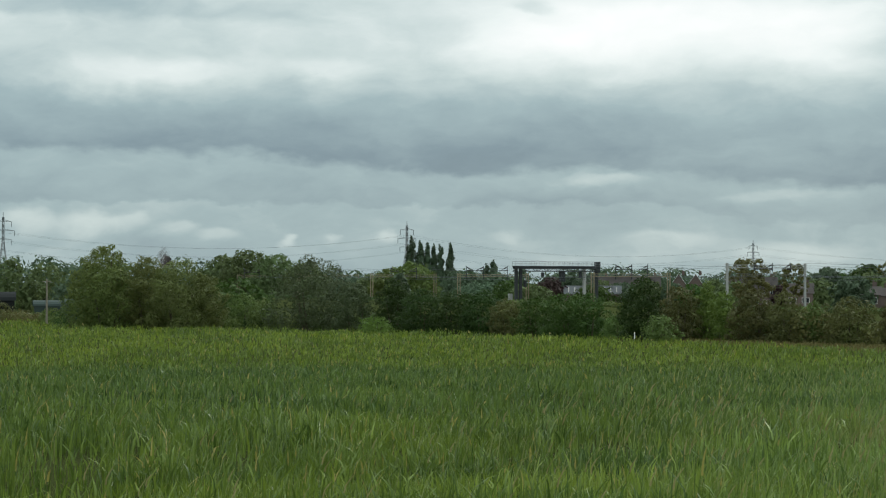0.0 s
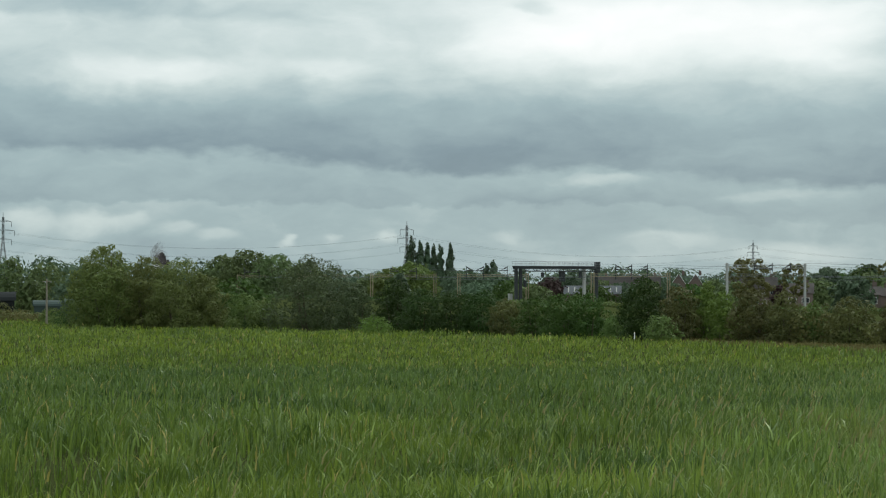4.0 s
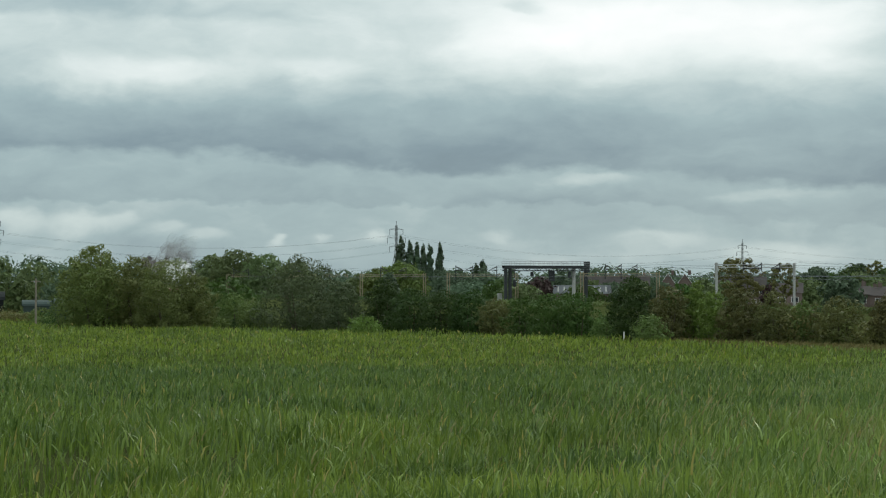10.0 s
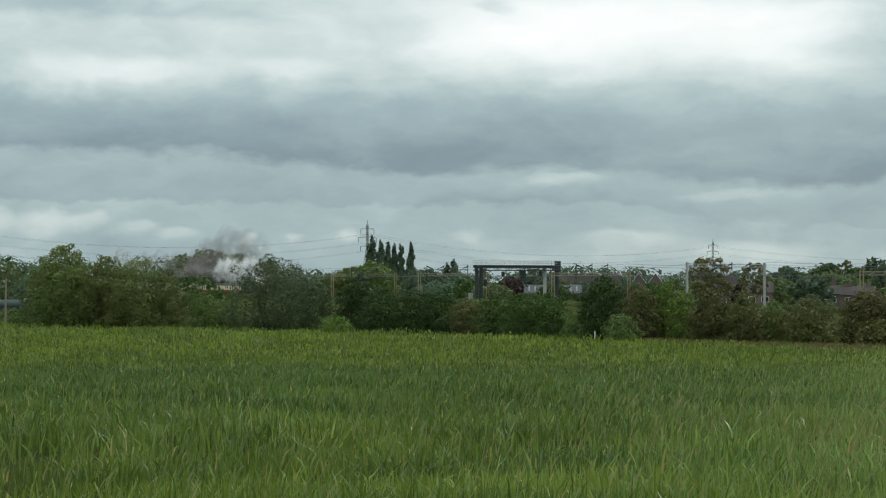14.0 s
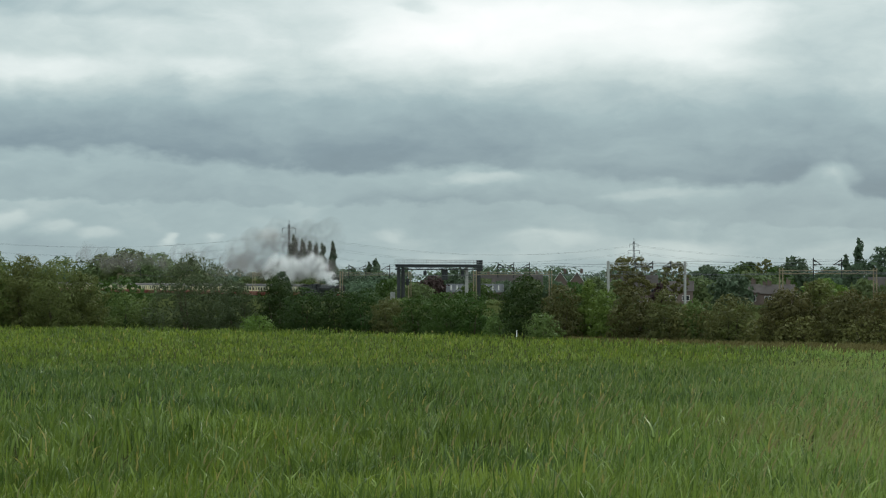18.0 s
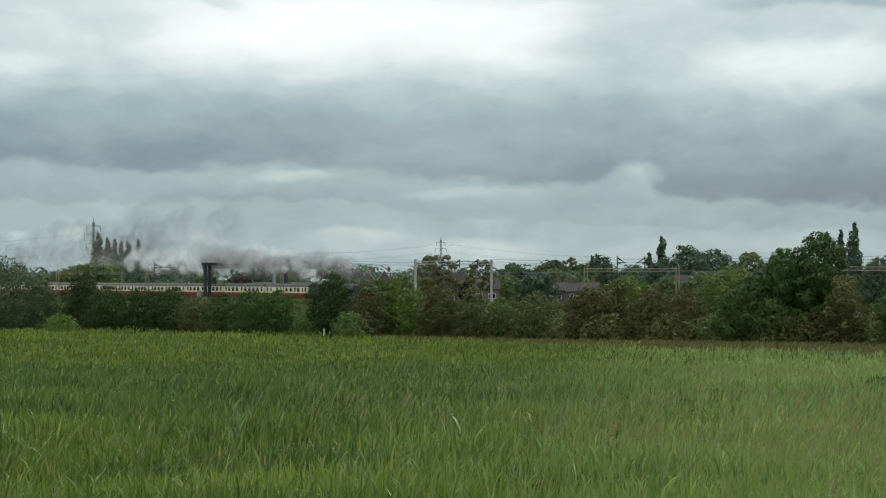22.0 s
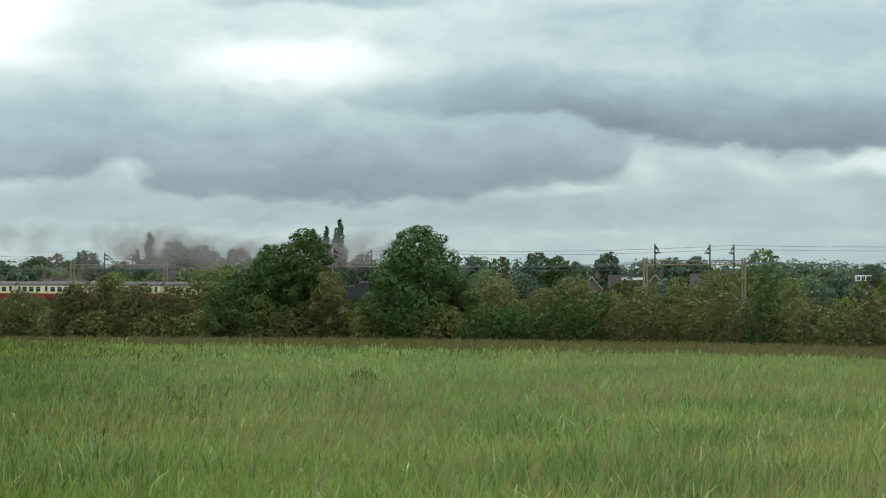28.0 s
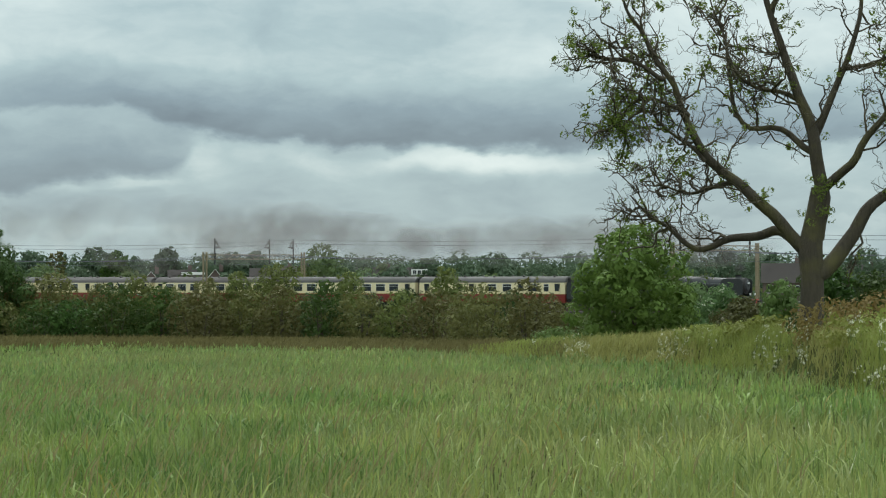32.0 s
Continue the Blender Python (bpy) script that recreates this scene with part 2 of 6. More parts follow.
def crop_material():
    """Cereal leaves: blue-green to yellow-green in drifts over the field, each blade its own tone."""
    m, k, bsdf, out = material("crop_blade")
    isl = k.node("ShaderNodeNewGeometry").outputs["Random Per Island"]
    co = k.node("ShaderNodeTexCoord").outputs["Object"]
    # drifts lie along the drill lines, longer than they are wide
    mp = k.node("ShaderNodeMapping")
    mp.inputs["Scale"].default_value = (0.55, 1.0, 1.0)
    k.link(co, mp.inputs[0])
    drift = k.node("ShaderNodeMapRange")
    drift.inputs[1].default_value, drift.inputs[2].default_value = 0.36, 0.64
    k.link(k.noise(mp.outputs[0], 0.085, 4, 0.6).outputs["Fac"], drift.inputs[0])
    tuft = k.noise(mp.outputs[0], 0.75, 4, 0.6).outputs["Fac"]
    vig = k.node("ShaderNodeMapRange")
    vig.inputs[1].default_value, vig.inputs[2].default_value = 0.35, 0.66
    k.link(k.noise(mp.outputs[0], 0.33, 4, 0.62).outputs["Fac"], vig.inputs[0])
    one = k.math("MULTIPLY_ADD", isl, 0.50, k.math("MULTIPLY_ADD", vig.outputs[0], 0.85, -0.18), clamp=True)
    blue = k.mix(one, (0.028, 0.060, 0.011), (0.128, 0.196, 0.044))
    warm = k.mix(one, (0.060, 0.102, 0.011), (0.245, 0.310, 0.036))
    # lusher and bluer across the middle of the slope, yellower on the flat beyond and on the brow
    sep = k.node("ShaderNodeSeparateXYZ")
    k.link(co, sep.inputs[0])
    slope = k.node("ShaderNodeFloatCurve")
    pts = slope.mapping.curves[0]
    for p in ((0.10, 0.66), (0.14, 0.5), (0.22, 0.18), (0.44, 0.12), (0.54, 0.5), (0.66, 0.72)):
        pts.points.new(*p)
    pts.points[0].location, pts.points[-1].location = (0.0, 0.7), (1.0, 0.75)
    slope.mapping.update()
    wav = k.noise(mp.outputs[0], 0.05, 3).outputs["Fac"]
    k.link(k.math("MULTIPLY_ADD", wav, 0.16, k.math("MULTIPLY_ADD", sep.outputs[1], 1 / 220.0, -0.08), clamp=True), slope.inputs["Value"])
    f = k.math("MULTIPLY_ADD", k.math("SUBTRACT", tuft, 0.5), 1.3, k.math("MULTIPLY_ADD", k.math("SUBTRACT", drift.outputs[0], 0.5), 0.5, slope.outputs[0]), clamp=True)
    c = k.mix(f, blue, warm)
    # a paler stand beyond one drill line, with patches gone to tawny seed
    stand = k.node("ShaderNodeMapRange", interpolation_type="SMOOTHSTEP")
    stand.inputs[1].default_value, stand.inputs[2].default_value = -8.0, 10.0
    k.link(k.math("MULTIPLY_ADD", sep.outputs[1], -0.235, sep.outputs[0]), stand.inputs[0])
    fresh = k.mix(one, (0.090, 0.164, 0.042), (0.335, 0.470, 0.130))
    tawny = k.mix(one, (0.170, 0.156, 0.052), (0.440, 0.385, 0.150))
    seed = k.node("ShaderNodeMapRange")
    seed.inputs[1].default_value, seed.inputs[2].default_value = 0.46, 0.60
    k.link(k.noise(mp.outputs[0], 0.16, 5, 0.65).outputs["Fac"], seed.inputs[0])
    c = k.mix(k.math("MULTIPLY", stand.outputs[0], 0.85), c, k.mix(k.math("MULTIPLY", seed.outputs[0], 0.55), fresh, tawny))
    c = k.mix(k.math("GREATER_THAN", isl, 0.975), c, (0.30, 0.26, 0.07))
    k.link(c, bsdf.inputs["Base Color"])
    bsdf.inputs["Roughness"].default_value = 0.44
    bsdf.inputs["Specular IOR Level"].default_value = 0.35
    tr = k.node("ShaderNodeBsdfTranslucent")
    k.link(c, tr.inputs[0])
    mx = k.node("ShaderNodeMixShader")
    mx.inputs[0].default_value = 0.28
    k.link(bsdf.outputs[0], mx.inputs[1])
    k.link(tr.outputs[0], mx.inputs[2])
    k.link(mx.outputs[0], out.inputs[0])
    return m


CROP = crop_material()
STRAW = foliage("straw_blade", (0.130, 0.150, 0.050), (0.270, 0.270, 0.105), rough=0.6, passing=0.3)
SEED_HEAD = foliage("seed_head", (0.120, 0.100, 0.045), (0.290, 0.240, 0.110), rough=0.7, passing=0.25)
MARGIN_GRASS = foliage("margin_grass", (0.085, 0.078, 0.028), (0.205, 0.172, 0.064), rough=0.7, passing=0.2)
ROUGH_GRASS = foliage("rough_grass", (0.150, 0.150, 0.042), (0.340, 0.310, 0.105), rough=0.6, passing=0.25)


def bark_material():
    """Furrowed bark with olive moss in drifts."""
    m, k, bsdf, _ = material("mossy_bark")
    co = k.node("ShaderNodeTexCoord").outputs["Object"]
    mp = k.node("ShaderNodeMapping")
    mp.inputs["Scale"].default_value = (9, 9, 1.6)
    k.link(co, mp.inputs[0])
    fur = k.noise(mp.outputs[0], 1.0, 5, 0.65, 0.6).outputs["Fac"]
    moss = k.node("ShaderNodeMapRange")
    moss.inputs[1].default_value, moss.inputs[2].default_value = 0.48, 0.66
    k.link(k.noise(co, 0.9, 4).outputs["Fac"], moss.inputs[0])
    c = k.mix(fur, (0.026, 0.021, 0.014), (0.095, 0.078, 0.052))
    c = k.mix(k.math("MULTIPLY", moss.outputs[0], 0.6), c, (0.115, 0.105, 0.030))
    k.link(c, bsdf.inputs["Base Color"])
    bsdf.inputs["Roughness"].default_value = 0.95
    bn = k.node("ShaderNodeBump")
    bn.inputs["Strength"].default_value = 1.0
    bn.inputs["Distance"].default_value = 0.08
    k.link(fur, bn.inputs["Height"])
    k.link(bn.outputs[0], bsdf.inputs["Normal"])
    return m


MOSSY = bark_material()
BARK = surface("bark", (0.085, 0.070, 0.042), 0.9, scale=9, vary=0.45, bump=1.0, dirt=0.5)
STEEL = surface("galvanised_steel", (0.24, 0.25, 0.26), 0.55, 0.3, scale=3)
DARK_STEEL = surface("dark_steel", (0.028, 0.032, 0.034), 0.75, 0.0, scale=2)
RUST_STEEL = surface("weathered_steel", (0.26, 0.21, 0.13), 0.7, 0.1, scale=2)
CONCRETE = surface("pale_concrete", (0.34, 0.34, 0.32), 0.85, scale=3)
WIRE = surface("wire", (0.09, 0.10, 0.11), 0.6, 0.4)
BRICK = surface("brick", (0.150, 0.112, 0.098), 0.85, scale=6, vary=0.3, spec=0.12)
ROOF_TILE = surface("roof_tile", (0.120, 0.104, 0.098), 0.8, scale=5, vary=0.3, spec=0.12)
RENDER_WHITE = surface("white_render", (0.72, 0.71, 0.68), 0.8, scale=2, vary=0.08)
GLASS_DARK = surface("dark_glass", (0.03, 0.035, 0.04), 0.12, scale=1, vary=0.1, bump=0.0)
SLATE = surface("slate_roof", (0.12, 0.13, 0.14), 0.6, scale=4, spec=0.12)
BARN_ROOF = surface("sooty_sheeting", (0.022, 0.024, 0.024), 0.95, scale=2, spec=0.05)
SHED_GREEN = surface("green_sheeting", (0.045, 0.062, 0.056), 0.8, scale=2, spec=0.12)
TIMBER = surface("grey_timber", (0.20, 0.17, 0.13), 0.85, scale=8, vary=0.35)
BALLAST = surface("ballast", (0.085, 0.076, 0.066), 0.95, scale=14, vary=0.5, bump=1.0, spec=0.1)
RAIL = surface("rail_steel", (0.16, 0.12, 0.10), 0.45, 0.7, scale=3)
CREAM = surface("cream_paint", (0.72, 0.62, 0.38), 0.4, scale=1.2, vary=0.07, bump=0.03, dirt=0.12)
MAROON = surface("maroon_paint", (0.22, 0.025, 0.022), 0.38, scale=1.2, vary=0.15, bump=0.03, dirt=0.25)
COACH_ROOF = surface("coach_roof", (0.125, 0.112, 0.108), 0.8, scale=1.5, vary=0.2, dirt=0.35, spec=0.2)
UNDERFRAME = surface("underframe", (0.028, 0.026, 0.025), 0.8, scale=3)
LOCO_BLACK = surface("engine_black", (0.022, 0.025, 0.026), 0.55, 0.0, scale=2, vary=0.3, bump=0.05)
LOCO_RED = surface("buffer_red", (0.42, 0.035, 0.02), 0.45, scale=2, vary=0.15)
BRASS = surface("brass", (0.6, 0.42, 0.16), 0.3, 0.9, scale=3)
COAL = surface("coal", (0.012, 0.012, 0.013), 0.6, scale=10, vary=0.5, bump=1.0)


def ground_material():
    m, k, bsdf, _ = material("earth_and_grass")
    co = k.node("ShaderNodeTexCoord").outputs["Object"]
    big = k.noise(co, 0.03, 4).outputs["Fac"]
    mid = k.noise(co, 0.6, 5).outputs["Fac"]
    small = k.noise(co, 7.0, 6, 0.65).outputs["Fac"]
    c = k.mix(k.math("MULTIPLY_ADD", small, 0.7, k.math("MULTIPLY", mid, 0.3)), (0.022, 0.030, 0.010), (0.060, 0.075, 0.024))
    c = k.mix(k.math("MULTIPLY", big, 0.5), c, (0.050, 0.048, 0.022))
    k.link(c, bsdf.inputs["Base Color"])
    bsdf.inputs["Specular IOR Level"].default_value = 0.0
    bsdf.inputs["Roughness"].default_value = 0.95
    bn = k.node("ShaderNodeBump")
    bn.inputs["Strength"].default_value = 0.9
    bn.inputs["Distance"].default_value = 0.12
    k.link(small, bn.inputs["Height"])
    k.link(bn.outputs[0], bsdf.inputs["Normal"])
    return m


EARTH = ground_material()


# ---- lie of the land ----
def edge_of_crop(az):
    """Distance from the viewpoint to the far edge of the crop, by bearing in degrees."""
    return np.interp(az, [-40, -11.2, -10.2, -6, 0, 4, 12, 21, 30, 34, 36, 37.5, 38.3, 41.2, 43.5, 45, 46.8, 52, 70], [262, 258, 227, 217, 201, 186, 155, 138, 126, 120, 110, 95, 86, 75, 67, 53, 36, 26, 18])


def land(x, y):
    """Height of the ground: the field falls gently to the railway's level; a grassy bank closes it."""
    x, y = np.asarray(x, float), np.asarray(y, float)
    r = np.hypot(x, y)
    az = np.degrees(np.arctan2(x, y))
    z = 0.15 * np.log1p(np.exp(np.clip((118 - r) * 0.0305 / 0.15, -50, 50)))
    bank = np.interp(az, [34, 36.5, 38.5, 40, 43, 46, 60, 100], [0, 0.3, 0.65, 0.85, 1.15, 1.2, 1.2, 0])
    d = np.clip((r - edge_of_crop(az)) / 7.0, 0, 1)
    fade = 1 - np.clip((r - edge_of_crop(az) - 22) / 45, 0, 1)
    # beyond the railway the land dips a little
    q = np.clip((x * 0.91706 + y * 0.39875 - 209.6 - 24) / 90, 0, 1)
    # the railway lies in a shallow cutting
    across = x * 0.91706 + y * 0.39875 - 209.6
    cut = np.clip((np.abs(across - 5.5) - 13) / 6, 0, 1)
    return z + bank * d * d * (3 - 2 * d) * fade - 3.5 * q * q * (3 - 2 * q) - 0.42 * (1 - cut) * (q < 0.2)


def part(name, bm, mat, parent=None, label="", smooth=False):
    """One mesh object from a bmesh, under a thing or a part."""
    me = bpy.data.meshes.new(name)
    bm.to_mesh(me)
    bm.free()
    me.materials.append(mat)
    if smooth:
        me.shade_smooth()
    ob = new(name, me)
    ob.parent = parent
    if label:
        ob["label"] = label
    return ob


def raw_part(name, verts, tris, mat, parent=None, label=""):
    """One mesh object from arrays of points and triangles."""
    me = bpy.data.meshes.new(name)
    verts, tris = np.asarray(verts, np.float32), np.asarray(tris, np.int32)
    me.vertices.add(len(verts))
    me.vertices.foreach_set("co", verts.ravel())
    me.loops.add(tris.size)
    me.loops.foreach_set("vertex_index", tris.ravel())
    me.polygons.add(len(tris))
    me.polygons.foreach_set("loop_start", np.arange(0, tris.size, 3, dtype=np.int32))
    me.update(calc_edges=True)
    me.materials.append(mat)
    ob = new(name, me)
    ob.parent = parent
    if label:
        ob["label"] = label
    return ob


def thing(name, x, y, z, rz=0.0, label="", category="", group="", kind=""):
    ob = new(name)
    ob.matrix_basis = pose(x, y, z, 0, 0, rz)
    ob.empty_display_size = 0.5
    return tagged(ob, label, category, group, kind)


def box(bm, cx, cy, cz, sx, sy, sz, rz=0.0, bevel=0.0):
    m = Matrix.Translation((cx, cy, cz)) @ Matrix.Rotation(rz, 4, "Z") @ Matrix.Diagonal((sx, sy, sz, 1))
    got = bmesh.ops.create_cube(bm, size=1.0, matrix=m)
    if bevel:
        edges = list({e for v in got["verts"] for e in v.link_edges})
        bmesh.ops.bevel(bm, geom=edges, offset=bevel, segments=2, affect="EDGES")
    return bm


def tube(bm, a, b, ra, rb=None, sides=8):
    """A capped round bar from a to b."""
    a, b = Vector(a), Vector(b)
    rb = ra if rb is None else rb
    d = b - a
    m = Matrix.Translation((a + b) / 2) @ d.to_track_quat("Z", "Y").to_matrix().to_4x4()
    bmesh.ops.create_cone(bm, cap_ends=True, segments=sides, radius1=ra, radius2=rb, depth=d.length, matrix=m)
    return bm


def strand(bm, pts, r, sides=4):
    """One continuous wire through the points."""
    rings = []
    for i, p in enumerate(pts):
        d = (pts[min(i + 1, len(pts) - 1)] - pts[max(i - 1, 0)]).normalized()
        a = d.cross(Vector((0, 0, 1))).normalized()
        b = a.cross(d)
        rings.append([bm.verts.new(p + (a * math.cos(k * 2 * math.pi / sides) + b * math.sin(k * 2 * math.pi / sides)) * r) for k in range(sides)])
    for u, v in zip(rings[:-1], rings[1:]):
        for k in range(sides):
            bm.faces.new((u[k], u[(k + 1) % sides], v[(k + 1) % sides], v[k]))
    bm.faces.new(rings[0][::-1]), bm.faces.new(rings[-1])
    return bm


def beam(bm, a, b, w, h):
    """A square bar from a to b."""
    a, b = Vector(a), Vector(b)
    d = b - a
    m = Matrix.Translation((a + b) / 2) @ d.to_track_quat("Z", "Y").to_matrix().to_4x4() @ Matrix.Diagonal((w, h, d.length, 1))
    bmesh.ops.create_cube(bm, size=1.0, matrix=m)
    return bm


def make_ground():
    rings = np.concatenate([[0.0], np.geomspace(2, 130, 70), np.geomspace(134, 4800, 60)])
    angles = np.radians(np.concatenate([np.arange(-20, 56, 0.5), np.arange(56, 340, 6.0)]))
    n = len(angles)
    verts = [(0, 0, float(land(0, 0)))]
    for r in rings[1:]:
        x, y = r * np.sin(angles), r * np.cos(angles)
        verts.extend(zip(x, y, land(x, y)))
    tris = [(0, 1 + (i + 1) % n, 1 + i) for i in range(n)]
    for k in range(len(rings) - 2):
        a, b = 1 + k * n, 1 + (k + 1) * n
        for i in range(n):
            j = (i + 1) % n
            tris += [(a + i, a + j, b + j), (a + i, b + j, b + i)]
    ob = raw_part("ground", verts, tris, EARTH)
    ob.data.shade_smooth()
    tagged(ob, "gently falling farmland of dark earth and grass", "ground", kind="structure")


def blades(name, x, y, h, w, lean, mat, seed, seg=2, lift=0.0):
    """Bent tapering leaf blades standing on the land at x, y."""
    g = np.random.default_rng(seed)
    n = len(x)
    z = land(x, y) + lift
    face = g.uniform(0, 2 * np.pi, n)
    sx, sy = np.cos(face) * w / 2, np.sin(face) * w / 2
    bx, by = lean[0], lean[1]
    rows = []
    for i in range(seg):
        f = i / seg
        q = 1 - 0.35 * f
        px, py, pz = x + bx * f**2, y + by * f**2, z - 0.03 + h * f * (1 - 0.12 * f)
        rows += [np.stack([px - sx * q, py - sy * q, pz], 1), np.stack([px + sx * q, py + sy * q, pz], 1)]
    droop = 0.12 + 0.25 * g.random(n)
    rows.append(np.stack([x + bx, y + by, z + h * (1 - droop)], 1))
    m = len(rows)
    verts = np.stack(rows, 1).reshape(-1, 3)
    base = (np.arange(n) * m)[:, None]
    t = []
    for i in range(seg - 1):
        t += [[2 * i, 2 * i + 1, 2 * i + 3], [2 * i, 2 * i + 3, 2 * i + 2]]
    t.append([m - 3, m - 2, m - 1])
    tris = np.concatenate([base + np.array(q)[None, :] for q in t])
    return raw_part(name, verts, tris, mat)


def scatter(n, az0, az1, r0, r1, power, seed):
    """Points over a sector; power sets how they thin out with distance."""
    g = np.random.default_rng(seed)
    az = g.uniform(az0, az1, n)
    q = 2.0 - power
    u = g.random(n)
    r = (r0**q + u * (r1**q - r0**q)) ** (1 / q)
    a = np.radians(az)
    return r * np.sin(a), r * np.cos(a), r, az


def waves(x, y):
    """Slow swell over the crop, -1 to 1: taller and flattened patches."""
    return 0.5 * np.sin(x * 0.9 + 1.3 * np.sin(y * 0.31)) * np.cos(y * 0.55 + x * 0.2) + 0.5 * np.sin(x * 0.23 - y * 0.17 + 2.0 * np.sin(x * 0.06 + y * 0.09))


# thin patches in the crop: bearing, distance, half width in degrees, half depth in metres
THIN = [(-10.4, 27.5, 1.5, 3.6), (-8.2, 28.5, 0.8, 3.0), (-5.6, 29.0, 0.7, 3.0), (-1.6, 29.5, 0.8, 3.0), (4.6, 30.5, 1.4, 3.8), (7.6, 32.5, 1.1, 3.2), (11.4, 33.0, 1.0, 3.2), (13.4, 34.0, 1.4, 3.6), (15.6, 46.0, 1.3, 6.0)]


def make_crop():
    g = np.random.default_rng(5)
    bands = [("crop_near", 150000, 12.0, 42.0, 1.3, 3), ("crop_far", 215000, 40.0, 262.0, 1.35, 2)]
    for name, n, r0, r1, power, seg in bands:
        x, y, r, az = scatter(n, -15, 51, r0, r1, power, len(name))
        keep = r < edge_of_crop(az) + g.normal(0, 0.4, n)
        sw = waves(x, y)
        hollow = np.clip((-0.15 - waves(x * 1.7 + 4, y * 1.1 - 7)) * 2.4, 0, 0.75) * (r < 70)
        # thin, trampled patches where the soil shows
        for ha, hr, wa, wr in THIN:
            hollow = np.maximum(hollow, 1.4 * np.exp(-((az - ha) / wa) ** 2 - ((r - hr) / wr) ** 2) + 0.25 * waves(x * 3, y * 3) * (np.abs(az - ha) < 2 * wa) * (np.abs(r - hr) < 2 * wr))
        keep &= g.random(n) > np.clip(hollow, 0, 0.97)
        x, y, r, sw = x[keep], y[keep], r[keep], sw[keep]
        n = len(x)
        tuft = waves(x * 2.3 + 11, y * 2.1)
        h = (0.58 + 0.14 * sw + 0.12 * tuft) * g.uniform(0.62, 1.14, n)
        w = 0.0175 * np.maximum(1, (r / 14)) ** 0.78 * g.uniform(0.5, 1.4, n)
        # most blades stand, some arch right over; tufts lean together
        bow = g.random(n) < (0.2 if seg == 3 else 0.35)
        amt = h * np.where(bow, g.uniform(0.35, 0.95, n), np.abs(g.normal(0.05, 0.15, n)))
        to = g.normal(0.2, 1.5, n) + 1.1 * waves(x * 0.8 - 5, y * 0.8 + 2)
        h = h * np.where(bow, 0.97, 1.0)
        # flag leaves spring from the stems and arch every way
        flag = g.random(n) < (0.45 if seg == 3 else 0.35)
        lift = np.where(flag, h * g.uniform(0.35, 0.72, n), 0.0)
        h = np.where(flag, h * g.uniform(0.30, 0.52, n), h)
        amt = np.where(flag, h * np.abs(g.normal(0.2, 0.4, n)), amt)
        to = np.where(flag, g.uniform(0, 2 * np.pi, n), to)
        w = np.where(flag, w * 0.85, w * 0.9)
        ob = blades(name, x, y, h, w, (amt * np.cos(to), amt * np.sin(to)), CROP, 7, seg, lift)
        tagged(ob, "dense green cereal crop leaning in the wind", "crop", kind="stuff")
    # seeding wild grasses standing over the crop
    x, y, r, az = scatter(46000, -15, 51, 11, 120, 1.5, 21)
    thick = np.interp(az, [-15, 0, 10, 18, 26, 34, 40, 51], [0.02, 0.04, 0.15, 0.6, 1.0, 0.6, 0.15, 0.1])
    keep = (r < edge_of_crop(az)) & (g.random(len(x)) < thick * (0.35 + 0.65 * (waves(x * 0.6 + 9, y * 0.5) > -0.1)))
    x, y, r = x[keep], y[keep], r[keep]
    n = len(x)
    h = g.uniform(0.60, 0.98, n)
    amt = h * g.uniform(0.12, 0.50, n)
    to = g.normal(0.15, 0.5, n)
    w = 0.0075 * np.maximum(1, r / 12) ** 0.85
    # plump drooping seed heads on top of the stalks
    k = (r < 46) & (g.random(n) < 0.55)
    head = 0.15 * g.uniform(0.7, 1.3, n)
    sx, sy = np.cos(to), np.sin(to)
    tagged(blades("seed_heads", (x + 0.8 * amt * sx)[k], (y + 0.8 * amt * sy)[k], head[k], (w * 1.35)[k], ((head * 0.6 * sx)[k], (head * 0.6 * sy)[k]), SEED_HEAD, 10, 3, (0.78 * h)[k]), "tawny drooping grass seed heads over the crop", "grass", kind="stuff")
    tagged(blades("wild_grass", x, y, h, w, (amt * np.cos(to), amt * np.sin(to)), STRAW, 9, 3), "pale seeding wild grass among the crop", "grass", kind="stuff")


make_ground()
make_crop()


